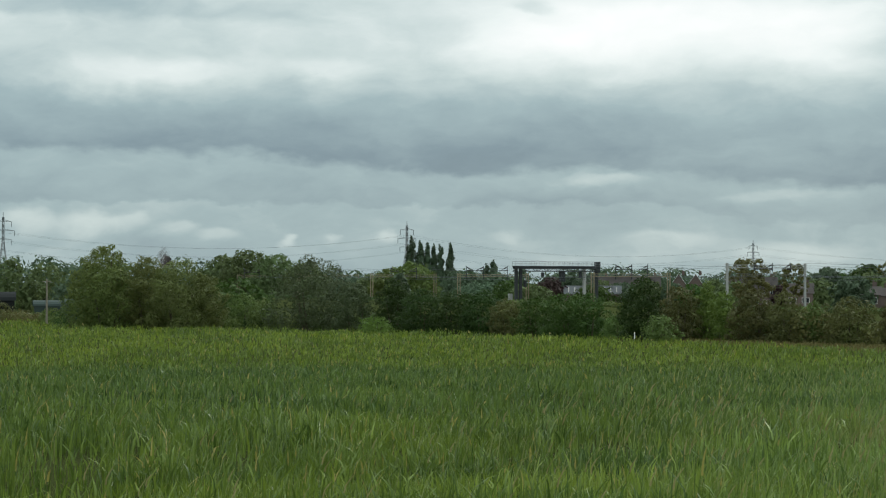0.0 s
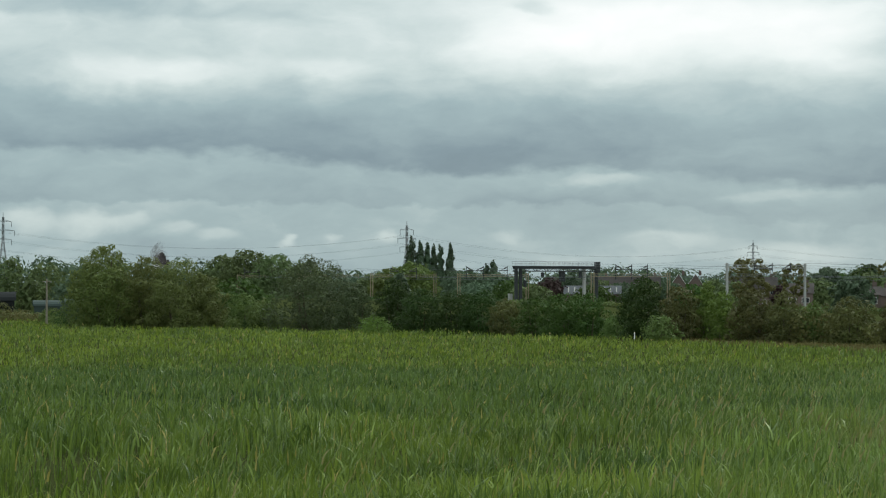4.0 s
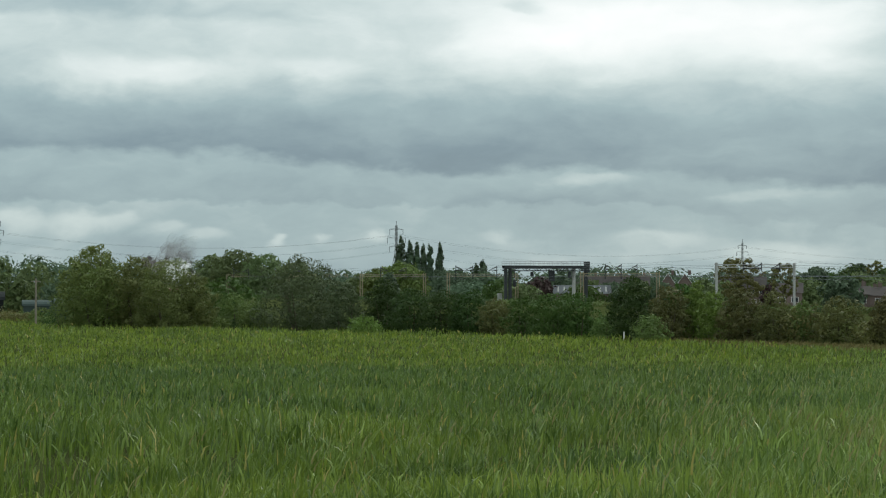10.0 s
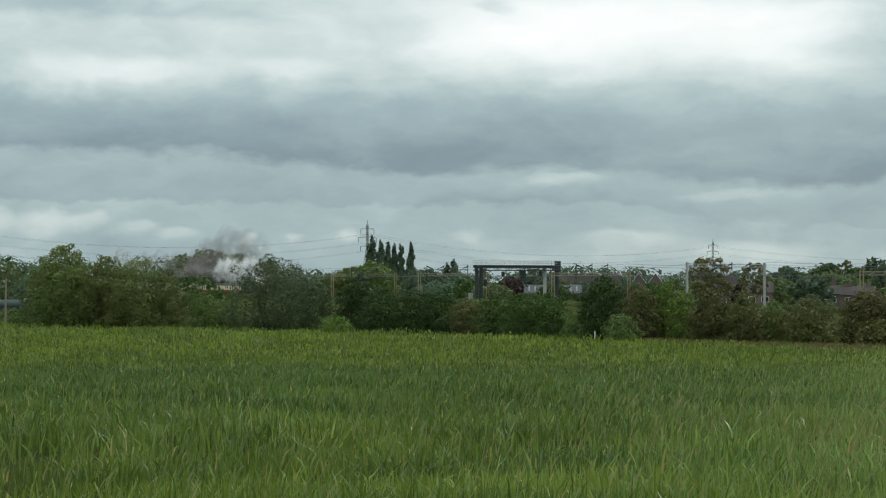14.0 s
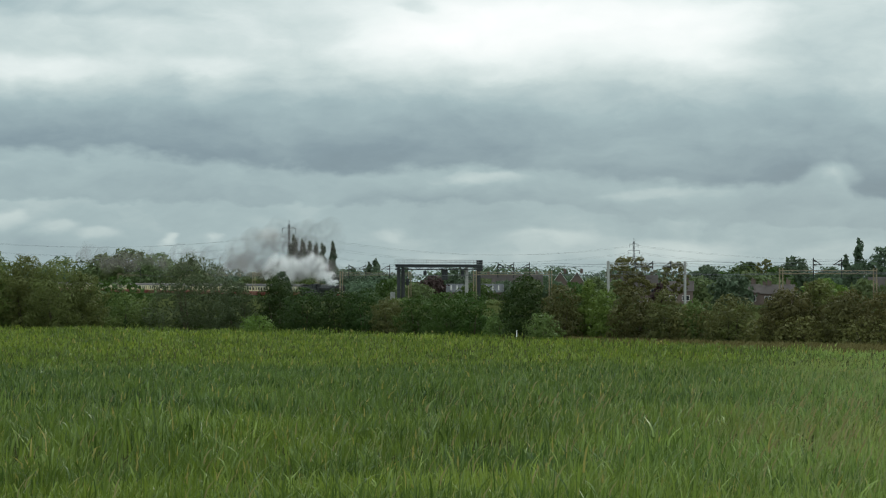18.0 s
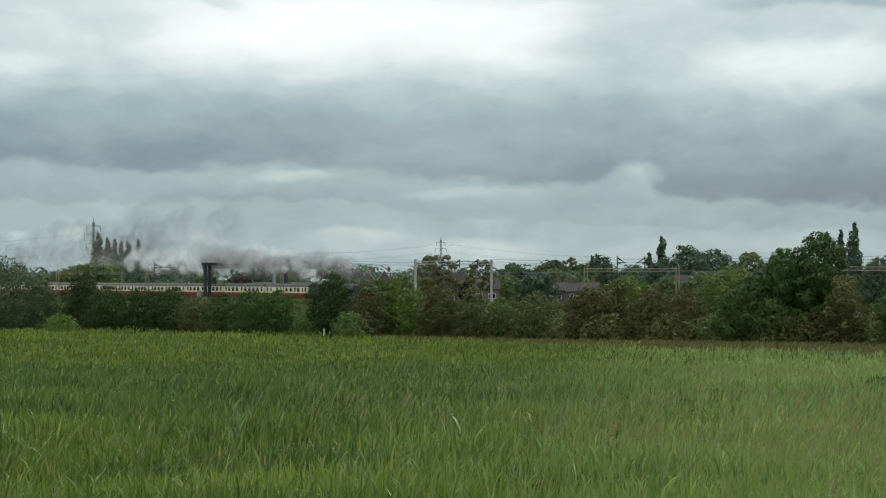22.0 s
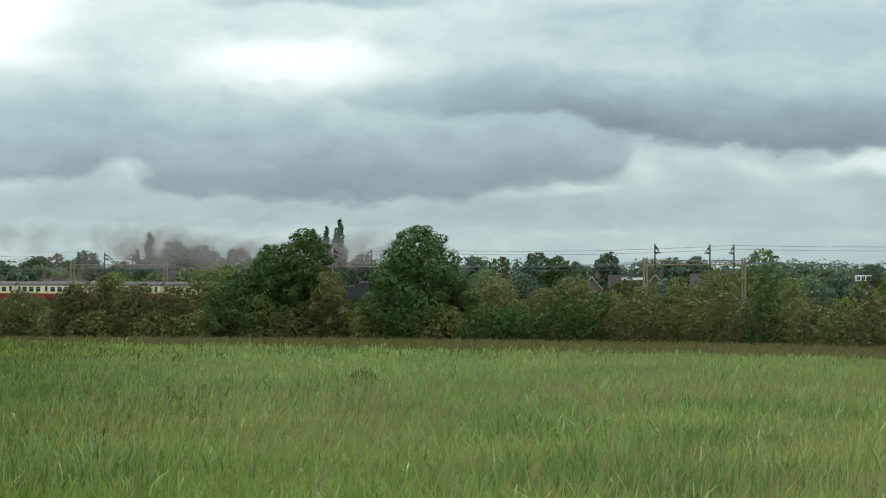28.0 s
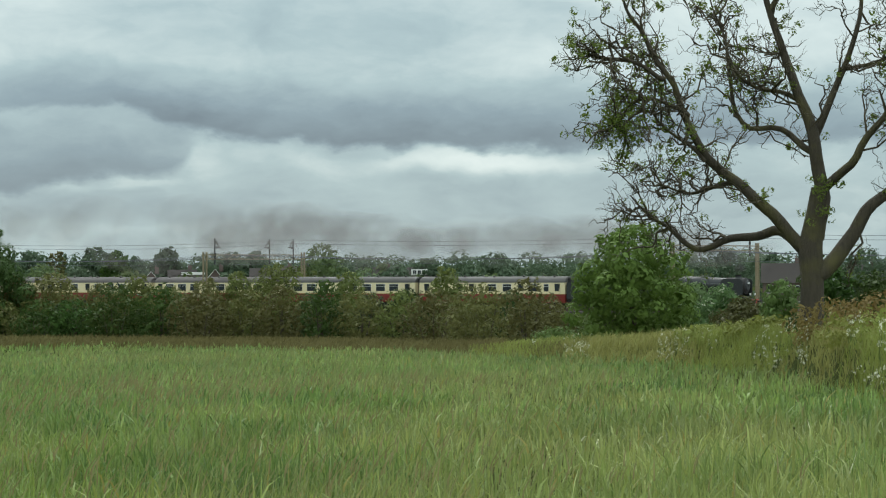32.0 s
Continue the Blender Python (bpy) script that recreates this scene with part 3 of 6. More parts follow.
# ---- shrubs and trees ----
def leaves(g, blobs, n, size, spray=0.07, inner=0.42):
    """Leaf clumps over the outside of overlapping lobes: arrays of points and triangles."""
    c = np.array([b[0] for b in blobs], float)
    rad = np.array([b[1] for b in blobs], float)
    wt_ = rad[:, 0] * rad[:, 2]
    want, n = n, n * 4
    pick = g.choice(len(blobs), n, p=wt_ / wt_.sum())
    d = g.normal(0, 1, (n, 3))
    d /= np.linalg.norm(d, axis=1)[:, None]
    ripple = 0.10 * np.sin(d[:, 0] * 9 + pick * 1.7) * np.sin(d[:, 2] * 8 + pick) + 0.07 * np.sin(d[:, 1] * 17 + pick)
    shell = 1 + ripple - np.abs(g.normal(0, 0.10, n)) + (g.random(n) < spray) * np.minimum(g.exponential(0.10, n), 0.28)
    p = c[pick] + d * rad[pick] * shell[:, None]
    inside = np.zeros(n, bool)
    for i in range(len(blobs)):
        q = (((p - c[i]) / rad[i]) ** 2).sum(1)
        inside |= (q < 0.55) & (pick != i)
    keep = np.flatnonzero(~inside & (p[:, 2] > 0.03))[:want]
    # fewer, larger leaves deeper inside
    deep = g.choice(len(blobs), int(want * inner), p=wt_ / wt_.sum())
    e = g.normal(0, 1, (len(deep), 3))
    e /= np.linalg.norm(e, axis=1)[:, None]
    pin = c[deep] + e * rad[deep] * g.uniform(0.68, 0.93, len(deep))[:, None]
    pin[:, 2] = np.maximum(pin[:, 2], 0.05)
    p, d = np.concatenate([p[keep], pin]), np.concatenate([d[keep], e])
    m = len(p)
    grow = np.concatenate([np.ones(len(keep)), np.full(len(deep), 1.75)])
    nrm = d * 1.5 + np.array([0, 0, 0.2]) + g.normal(0, 0.15, (m, 3))
    nrm /= np.linalg.norm(nrm, axis=1)[:, None]
    a = np.cross(nrm, g.normal(0, 1, (m, 3)))
    a /= np.linalg.norm(a, axis=1)[:, None]
    b = np.cross(nrm, a)
    s = (size * grow * g.uniform(0.5, 1.4, m))[:, None]
    verts = np.stack([p - a * s, p + b * s * 0.5 + nrm * s * 0.15, p + a * s, p - b * s * 0.5 + nrm * s * 0.15], 1).reshape(-1, 3)
    base = (np.arange(m) * 4)[:, None]
    tris = np.concatenate([base + np.array(q)[None, :] for q in ((0, 1, 2), (0, 2, 3))])
    return verts, tris


def dome_blobs(g, w, h, outline, n=46):
    """Lobes of a full crown whose half width follows the outline from foot to top."""
    blobs = []
    for i in range(n):
        f = (i + 0.5) / n
        a = i * 2.39996 + g.normal(0, 0.25)
        r = w * g.uniform(0.10, 0.165) * (46 / n) ** 0.5 * (1.0 if f < 0.75 else 0.75)
        z = h * f * 0.97
        rr = max(0.0, w / 2 * float(np.interp(f, *outline)) - r * 0.75) * g.uniform(0.72, 1.08)
        rz = min(r * g.uniform(0.7, 1.0), max(0.3, h - z))
        c = (rr * math.cos(a), rr * math.sin(a), max(z - 0.35 * rz, 0.3 * rz))
        blobs.append((c, (r, r, rz)))
        for _ in range(2):
            q = r * g.uniform(0.3, 0.5)
            b = g.uniform(0, 2 * np.pi)
            blobs.append(((c[0] + r * 0.85 * math.cos(b), c[1] + r * 0.85 * math.sin(b), c[2] + rz * g.uniform(-0.3, 0.85)), (q, q, q * 0.8)))
    for f in (0.25, 0.5, 0.72):
        blobs.append(((0, 0, h * f), (w * 0.27, w * 0.27, h * 0.22)))
    return blobs


OAK_OUTLINE = ([0, 0.12, 0.35, 0.55, 0.72, 0.86, 0.95, 1.0], [0.92, 1.0, 1.0, 0.92, 0.74, 0.52, 0.32, 0.1])
SHRUB_OUTLINE = ([0, 0.12, 0.4, 0.62, 0.8, 0.92, 1.0], [0.72, 0.92, 1.0, 0.93, 0.74, 0.5, 0.15])
ROUND_OUTLINE = ([0, 0.1, 0.3, 0.55, 0.75, 0.9, 1.0], [0.45, 0.75, 0.97, 1.0, 0.85, 0.56, 0.15])

FAR_OUTLINE = ([0, 0.1, 0.3, 0.55, 0.75, 0.9, 1.0], [0.85, 0.95, 1.0, 0.95, 0.78, 0.52, 0.15])


SHRUB_WORDS = {
    "olive": "olive-green hedgerow shrub, dense to the ground", "willow": "dull olive willow bush with feathery upright shoots", "light": "low pale green bramble shrub at the hedge foot",
    "grey": "rounded grey-green willow bush in the hedge", "lime": "fresh bright green young shrub in the hedge", "dark": "dark green hawthorn shrub in the hedge",
    "brown": "brownish-green hawthorn shrub past flowering", "sallow": "pale olive sallow bush in the hedge", "thorn": "brownish-olive thorn bush in the hedge",
    "green": "mid-green hawthorn shrub in the hedge", "tan": "pale tan-green shrub between two oaks"}
SEED = [100]


def shrub(kind, x, y, h, w, density=1.0, leaf=0.098, name="shrub", label="", group="field hedge"):
    SEED[0] += 1
    g = np.random.default_rng(SEED[0])
    ob = thing(name, x, y, float(land(x, y)) - 0.05, g.uniform(0, 0.0), label or SHRUB_WORDS[kind], "shrub", group)
    blobs = dome_blobs(g, w, h * g.uniform(1.02, 1.10), SHRUB_OUTLINE, 24)
    for _ in range(3 if h > 1.3 else 0):
        bm = bmesh.new()
        a = g.uniform(0, 2 * np.pi)
        x, y = 0.10 * w * math.cos(a), 0.10 * w * math.sin(a)
        tube(bm, (x, y, -0.2), (x * 2.2, y * 2.2, h * 0.6), 0.02 * h + 0.03, 0.02, 5)
        part("stem", bm, BARK, ob)
    n = int(np.clip(density * 150 * w * h, 700, 8000))
    v, t = leaves(g, blobs, n, leaf)
    raw_part("crown", v, t, LEAF[kind], ob)
    return ob


def tree_blobs(g, w, h, low=0.25, n=16, full=False, lobe=1.0):
    """Lobes of a broad crown, with small ones breaking its outline."""
    blobs = []
    for i in range(n):
        a, f = g.uniform(0, 2 * np.pi), math.sqrt(g.uniform(0, 1))
        zf = (i + g.uniform(0, 1)) / n
        env = math.sin(math.pi * (0.16 + 0.74 * zf)) ** 0.6
        if full and zf < 0.5:
            env = 1.0
        r = w * g.uniform(0.12, 0.20) * lobe
        rr = max(0.0, w / 2 * env - r * 0.5) * f
        c = (rr * math.cos(a), rr * math.sin(a), h * (low + (1 - low) * zf) - r * 0.8 * zf)
        rz = r * g.uniform(0.6, 0.95)
        blobs.append((c, (r, r, rz)))
        for _ in range(2):
            q = r * g.uniform(0.3, 0.5)
            b = g.uniform(0, 2 * np.pi)
            blobs.append(((c[0] + r * 0.85 * math.cos(b), c[1] + r * 0.85 * math.sin(b), c[2] + rz * g.uniform(-0.3, 0.85)), (q, q, q * 0.8)))
    if lobe < 1:
        return blobs
    blobs.append(((0, 0, h * (low + (1 - low) * 0.5)), (w * 0.30, w * 0.30, h * (1 - low) * 0.44)))
    blobs.append(((0, 0, h - w * 0.10), (w * 0.12, w * 0.12, w * 0.10)))
    return blobs


def tree(kind, x, y, h, w, name="tree", label="", group="", low=0.25, n=16, density=1.0, leaf=0.22, full=False, outline=None, lobe=1.0):
    SEED[0] += 1
    g = np.random.default_rng(SEED[0])
    ob = thing(name, x, y, float(land(x, y)) - 0.05, 0, label or "broadleaved tree in full leaf beyond the railway", "tree", group)
    blobs = dome_blobs(g, w, h, outline) if outline else tree_blobs(g, w, h, low, n, full, lobe)
    bm = bmesh.new()
    tube(bm, (0, 0, -0.2), (0, 0, h * 0.35), 0.035 * h * 0.6, 0.025 * h * 0.6, 8)
    for _ in range(5):
        b = blobs[int(g.integers(len(blobs)))][0]
        tube(bm, (0, 0, h * 0.3), b, 0.012 * h, 0.004 * h, 5)
    part("trunk", bm, BARK, ob)
    v, t = leaves(g, blobs, int(np.clip(density * 50 * w * h, 500, 24000)), leaf)
    raw_part("crown", v, t, LEAF[kind], ob)
    return ob


# Hedge shrubs by kind: x, y, height, width
HEDGE = {}
HEDGE["olive"] = [(-36.7, 226.8, 6.5, 9.4)]
HEDGE["willow"] = [(-32.1, 225.9, 7.5, 5.9), (-28.3, 223.1, 7.3, 6.7), (-25.8, 224.4, 5.6, 4.7)]
HEDGE["light"] = [(-22.1, 230.3, 3.5, 3.8), (-19.0, 222.7, 3.0, 4.0), (15.3, 185.7, 2.0, 2.2), (18.6, 177.3, 2.2, 3.2), (30.6, 170.6, 3.4, 2.6),
    (48.0, 151.3, 3.5, 3.0), (90.4, 113.4, 1.6, 3.2)]
HEDGE["grey"] = [(-13.7, 218.9, 7.2, 9.0), (-9.1, 213.5, 5.0, 4.4), (76.4, 125.8, 3.3, 3.8), (79.1, 122.9, 3.2, 2.9)]
HEDGE["lime"] = [(-6.6, 200.9, 1.7, 3.1), (23.2, 181.8, 5.3, 2.2), (24.2, 178.5, 4.1, 3.0)]
HEDGE["dark"] = [(-4.8, 212.1, 5.1, 4.3), (-2.0, 207.8, 4.4, 5.2), (1.0, 204.7, 4.2, 5.1), (3.8, 202.2, 4.2, 4.6), (17.7, 183.6, 5.5, 4.8),
    (63.5, 139.3, 2.6, 3.3), (81.3, 121.9, 3.4, 3.2), (81.4, 121.8, 3.1, 3.4), (86.5, 116.4, 3.2, 3.7)]
HEDGE["brown"] = [(6.1, 199.0, 3.4, 3.5), (20.7, 181.9, 4.7, 4.3), (26.0, 174.5, 4.6, 4.0), (28.3, 172.0, 4.2, 3.4), (33.0, 167.9, 3.8, 4.7),
    (36.7, 164.3, 4.2, 4.1), (39.4, 165.8, 4.9, 3.0), (40.5, 160.6, 3.9, 3.8)]
HEDGE["green"] = [(8.7, 194.3, 3.7, 3.9), (11.2, 190.5, 4.0, 4.8), (13.4, 188.3, 3.9, 3.7)]
HEDGE["thorn"] = [(37.2, 163.9, 4.3, 4.8), (41.4, 161.1, 4.2, 4.1), (43.2, 158.6, 3.9, 3.8), (61.8, 145.1, 4.7, 3.0), (64.0, 142.8, 4.5, 4.9),
    (66.1, 139.3, 4.0, 3.9), (69.2, 134.2, 3.8, 3.8), (71.4, 133.1, 4.2, 3.5), (83.3, 116.7, 2.6, 3.7), (87.8, 114.2, 2.8, 4.1)]
HEDGE["sallow"] = [(40.0, 165.5, 5.2, 3.4), (45.9, 160.1, 5.2, 3.4), (47.9, 159.8, 5.8, 3.9), (59.5, 142.1, 2.8, 3.5), (68.4, 138.1, 4.4, 3.8),
    (74.0, 132.8, 4.6, 3.5), (75.2, 129.7, 5.2, 4.2), (79.6, 126.6, 4.8, 3.4), (78.9, 123.1, 2.8, 3.2), (83.9, 120.4, 4.7, 3.2)]
HEDGE["tan"] = [(52.6, 148.7, 5.1, 3.3)]
# Trees beyond the railway
BEYOND = {}
BEYOND["leafy"] = [(-67.2, 323.1, 8.5, 5.0), (-62.0, 324.1, 7.9, 6.7), (-77.0, 726.8, 14.2, 14.0), (-65.8, 701.9, 15.8, 16.0), (-54.1, 676.2, 14.0, 15.0),
    (-43.3, 652.4, 11.0, 12.0), (115.9, 547.9, 10.2, 13.7), (163.6, 535.6, 15.2, 10.7), (171.9, 281.7, 10.2, 7.4), (305.8, 469.1, 9.3, 6.1),
    (45.3, 598.3, 7.1, 8.2), (59.5, 597.0, 7.7, 8.2), (77.5, 595.0, 8.9, 7.2), (77.9, 554.5, 7.6, 9.2), (92.8, 511.6, 8.3, 8.5),
    (113.0, 548.5, 11.0, 9.2), (22.1, 519.5, 4.7, 8.5), (-39.2, 643.3, 7.2, 12.3), (-21.2, 603.8, 7.1, 8.2), (112.0, 425.5, 6.5, 7.2),
    (118.9, 423.6, 8.0, 7.2), (169.6, 384.2, 9.1, 9.2), (185.1, 377.0, 8.2, 8.0), (226.3, 353.8, 8.4, 6.9), (171.2, 282.1, 5.5, 5.4),
    (184.8, 273.4, 5.4, 4.5), (194.4, 266.7, 5.8, 5.4)]
BEYOND["deep"] = [(-52.8, 295.3, 5.9, 4.9), (-6.8, 329.9, 6.5, 3.1), (6.3, 640.0, 9.1, 12.2), (16.7, 639.8, 8.9, 10.5), (10.4, 579.9, 4.6, 12.6),
    (36.6, 568.8, 8.8, 9.3), (113.1, 609.6, 12.9, 9.5), (81.5, 412.0, 6.4, 6.9), (115.9, 629.4, 12.9, 7.0), (129.1, 626.8, 14.0, 8.7),
    (117.0, 629.2, 12.5, 8.0), (138.2, 604.4, 15.4, 10.5), (143.2, 582.7, 12.2, 9.8), (163.5, 598.1, 18.2, 11.8), (176.2, 615.3, 17.2, 13.9),
    (170.1, 533.6, 14.6, 9.2), (216.4, 581.0, 14.3, 10.1), (223.4, 513.5, 13.1, 8.5), (255.7, 542.8, 14.3, 10.8), (274.8, 555.8, 11.8, 7.4),
    (255.7, 498.2, 13.9, 8.2), (251.7, 455.0, 12.2, 7.1), (256.5, 452.3, 12.4, 8.5), (300.6, 472.5, 10.0, 9.2), (315.3, 462.8, 10.6, 6.1),
    (274.6, 441.6, 8.6, 7.1), (286.5, 434.0, 8.2, 8.5), (318.6, 460.5, 7.8, 6.7), (301.7, 423.5, 8.4, 6.2), (309.1, 418.1, 8.0, 6.2),
    (291.6, 381.3, 9.2, 8.6), (298.3, 376.1, 8.3, 7.8), (284.3, 309.2, 12.0, 8.5), (262.7, 274.5, 11.1, 4.6), (216.6, 207.5, 9.1, 8.2),
    (54.0, 617.6, 7.5, 8.4), (66.0, 596.4, 7.5, 7.5), (-27.6, 617.8, 6.5, 10.1), (184.2, 399.6, 8.8, 8.4), (158.9, 289.2, 4.9, 5.4),
    (178.8, 277.4, 5.4, 5.4)]
BEYOND["green"] = [(-29.6, 298.5, 5.7, 7.4), (18.5, 559.7, 5.3, 9.2), (117.2, 608.8, 11.1, 6.8), (128.4, 586.1, 12.4, 9.8), (128.2, 627.0, 13.5, 13.9),
    (243.9, 504.1, 13.2, 6.7), (227.0, 225.6, 9.3, 7.0), (67.2, 555.9, 6.3, 6.7), (36.1, 498.7, 4.0, 8.2), (153.4, 292.2, 4.8, 5.4)]
BEYOND["olive"] = [(-15.1, 590.5, 9.0, 9.7), (-8.5, 576.0, 10.5, 12.6), (118.4, 403.0, 8.6, 8.0), (152.9, 258.1, 5.3, 4.9)]
BEYOND["copper"] = [(29.1, 559.2, 6.5, 6.7), (80.8, 493.4, 6.1, 4.6)]
BEYOND["lime"] = [(99.1, 408.1, 5.6, 6.9)]
POPLARS = [(-10.5, 689.9, 20.8, 4.1), (-7.7, 690.0, 19.3, 3.0), (-5.1, 690.0, 18.8, 2.4), (-3.0, 690.0, 18.6, 2.3), (-0.9, 690.0, 18.3, 1.9),
    (2.4, 690.0, 19.1, 2.6), (13.8, 659.9, 11.8, 1.6), (16.2, 659.8, 13.2, 2.7), (140.8, 542.0, 19.4, 3.1), (138.1, 542.7, 15.0, 2.4),
    (159.6, 452.7, 19.2, 1.8), (162.3, 451.7, 20.8, 3.4), (156.7, 453.7, 18.7, 1.6)]


def plant_hedge():
    for kind, rows in HEDGE.items():
        for x, y, h, w in rows:
            shrub(kind, x, y, h, w * 1.12)
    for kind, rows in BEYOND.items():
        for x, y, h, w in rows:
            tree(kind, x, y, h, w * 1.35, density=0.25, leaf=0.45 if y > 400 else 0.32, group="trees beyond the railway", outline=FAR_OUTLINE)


def infill(az):
    """How high the lower growth stands against the hedge, by bearing."""
    return float(np.interp(az, [-13, -10.6, -10.2, -6.8, -6.4, -4.6, -4.2, 3.8, 4.4, 5.4, 14, 18, 38], [0.15, 0.15, 0.6, 0.6, 0.3, 0.3, 0.62, 0.62, 0.4, 0.6, 0.66, 0.8, 0.95]))


def fill_hedge():
    """Lower growth that closes the hedge between its larger shrubs."""
    g = np.random.default_rng(61)
    az = -12.5
    while az < 37.6:
        r = float(edge_of_crop(az)) + float(np.interp(az, [-12, 10, 20, 30, 38], [9, 9, 14, 15, 17])) + g.uniform(1.5, 4)
        h = 5.3 - float(np.interp(az, [-12, 0, 12, 24, 36], [38, 36, 35, 31, 27])) * r / 3671 + g.normal(0, 0.3)
        if -6.6 < az < -4.7:
            h *= 0.55
        w = g.uniform(3.4, 5.6)
        if az < 10:
            kind = ("dark", "green", "olive", "dark")[int(g.integers(4))]
        else:
            kind = ("thorn", "sallow", "thorn", "green")[int(g.integers(4))]
        shrub(kind, r * math.sin(radians(az)), r * math.cos(radians(az)), max(h * infill(az) * g.uniform(0.78, 1.12), 1.0), w, 0.55, 0.105)
        az += math.degrees(w * 0.62 / r)


def lineside_scrub():
    """Low scrub along the near side of the railway."""
    g = np.random.default_rng(67)
    s = -640.0
    while s < -120:
        p = trackside(s, -7.5 + g.uniform(-1.2, 1.2))
        h, w = g.uniform(0.75, 1.15), g.uniform(5.0, 8.0)
        shrub(("dark", "olive", "green", "light")[int(g.integers(4))], p.x, p.y, h, w, 0.3, 0.16, label="low scrub along the railway fence", group="lineside scrub")
        s += w * 0.85


def plant_oaks():
    words = "sturdy dark green oak standing in the field hedge"
    tree("oak", 47.2, 153.8, 5.4, 6.4, "oak", words, "hedge oaks", density=3.6, leaf=0.115, outline=OAK_OUTLINE)
    tree("oak", 49.6, 153.3, 7.6, 6.4, "oak", words, "hedge oaks", density=3.6, leaf=0.115, outline=OAK_OUTLINE)
    tree("oak", 52.1, 152.6, 8.9, 6.8, "oak", words, "hedge oaks", density=3.6, leaf=0.115, outline=OAK_OUTLINE)
    tree("oak", 58.7, 145.7, 9.0, 9.0, "oak", words, "hedge oaks", density=3.6, leaf=0.115, outline=OAK_OUTLINE)
    tree("sallow", -37.4, 228.8, 9.2, 8.2, "ash_tree", "light-crowned young ash rising over the hedge", density=2.4, leaf=0.12, outline=ROUND_OUTLINE)


def poplar(x, y, h, w):
    SEED[0] += 1
    g = np.random.default_rng(SEED[0])
    ob = thing("poplar", x, y, float(land(x, y)), 0, "tall narrow dark poplar, upright branches", "tree", "poplars beyond the railway")
    blobs = []
    for i in range(18):
        f = i / 17
        r = w * 0.5 * float(np.interp(f, [0, 0.15, 0.45, 0.75, 0.92, 1.0], [0.55, 0.85, 1.0, 0.75, 0.42, 0.18])) * g.uniform(0.75, 1.0)
        blobs.append(((g.normal(0, w * 0.09), g.normal(0, w * 0.09), h * (0.06 + 0.89 * f)), (r, r, h * 0.07)))
    bm = bmesh.new()
    tube(bm, (0, 0, -0.2), (0, 0, h * 0.85), 0.3, 0.08, 7)
    part("trunk", bm, BARK, ob)
    v, t = leaves(g, blobs, 1400, 0.40, 0.25, 0.4)
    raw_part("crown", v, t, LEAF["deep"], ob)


plant_hedge()
fill_hedge()
plant_oaks()
for row in POPLARS:
    poplar(*row[:3], row[3] * 1.3)

# ---- railway: four electrified tracks on a straight line ----
NORMAL = Vector((math.sin(radians(66.5)), math.cos(radians(66.5)), 0))
ALONG = Vector((math.cos(radians(66.5)), -math.sin(radians(66.5)), 0))
LINE = 209.6
HEAD = math.degrees(math.atan2(ALONG.y, ALONG.x))


def trackside(s, across=0.0, z=0.0):
    p = NORMAL * (LINE + across) + ALONG * s
    return Vector((p.x, p.y, z))


def way(s):
    """Point and heading on the running line; far back it bends away from the viewer."""
    if s > -640:
        return trackside(s), HEAD
    radius, d = 800.0, -640 - s
    turn = min(d / radius, 0.30)
    back = -ALONG
    side = NORMAL
    p = trackside(-640) + back * radius * math.sin(turn) + side * radius * (1 - math.cos(turn))
    h = back * math.cos(turn) + side * math.sin(turn)
    p = p + h * max(0.0, d - 0.30 * radius)
    return p, math.degrees(math.atan2(-h.y, -h.x))


def make_track():
    bm = bmesh.new()
    m = Matrix.Rotation(radians(HEAD), 4, "Z")
    mid = trackside(-240, 5.5)
    box(bm, 0, 0, -0.42, 900, 19, 0.5)
    ob = part("ballast_bed", bm, BALLAST)
    ob.matrix_basis = Matrix.Translation(mid) @ m
    tagged(ob, "grey-brown stone ballast under four tracks", "ballast", kind="structure")
    for off in (0.0, 3.5, 7.6, 11.1):
        t = thing("track", *trackside(-240, off, -0.18), HEAD, "pair of worn steel rails on sleepers", "track", "railway tracks", "structure")
        for sgn in (-1, 1):
            bm = bmesh.new()
            box(bm, 0, sgn * 0.7175, 0.07, 900, 0.07, 0.15)
            part("rail", bm, RAIL, t)


make_track()
lineside_scrub()


def frame_thing(name, s, label, category, group="", across=0.0):
    """A trackside structure: its x runs along the line, its y across it, away from the viewer."""
    p = trackside(s, across)
    ob = new(name)
    ob.matrix_basis = Matrix.Translation((p.x, p.y, 0)) @ Matrix(((ALONG.x, NORMAL.x, 0, 0), (ALONG.y, NORMAL.y, 0, 0), (0, 0, 1, 0), (0, 0, 0, 1)))
    return tagged(ob, label, category, group)


def lattice_leg(ob, x, y, top, w, mat, name="leg"):
    bm = bmesh.new()
    for sx in (-1, 1):
        for sy in (-1, 1):
            beam(bm, (x + sx * w, y + sy * w, -0.3), (x + sx * w, y + sy * w, top), 0.14, 0.14)
    z = 0.2
    k = 1
    while z < top - 0.6:
        for sy in (-1, 1):
            beam(bm, (x - k * w, y + sy * w, z), (x + k * w, y + sy * w, z + 0.75), 0.06, 0.06)
            beam(bm, (x + sy * w, y - k * w, z), (x + sy * w, y + k * w, z + 0.75), 0.06, 0.06)
        z += 0.75
        k = -k
    return part(name, bm, mat, ob)


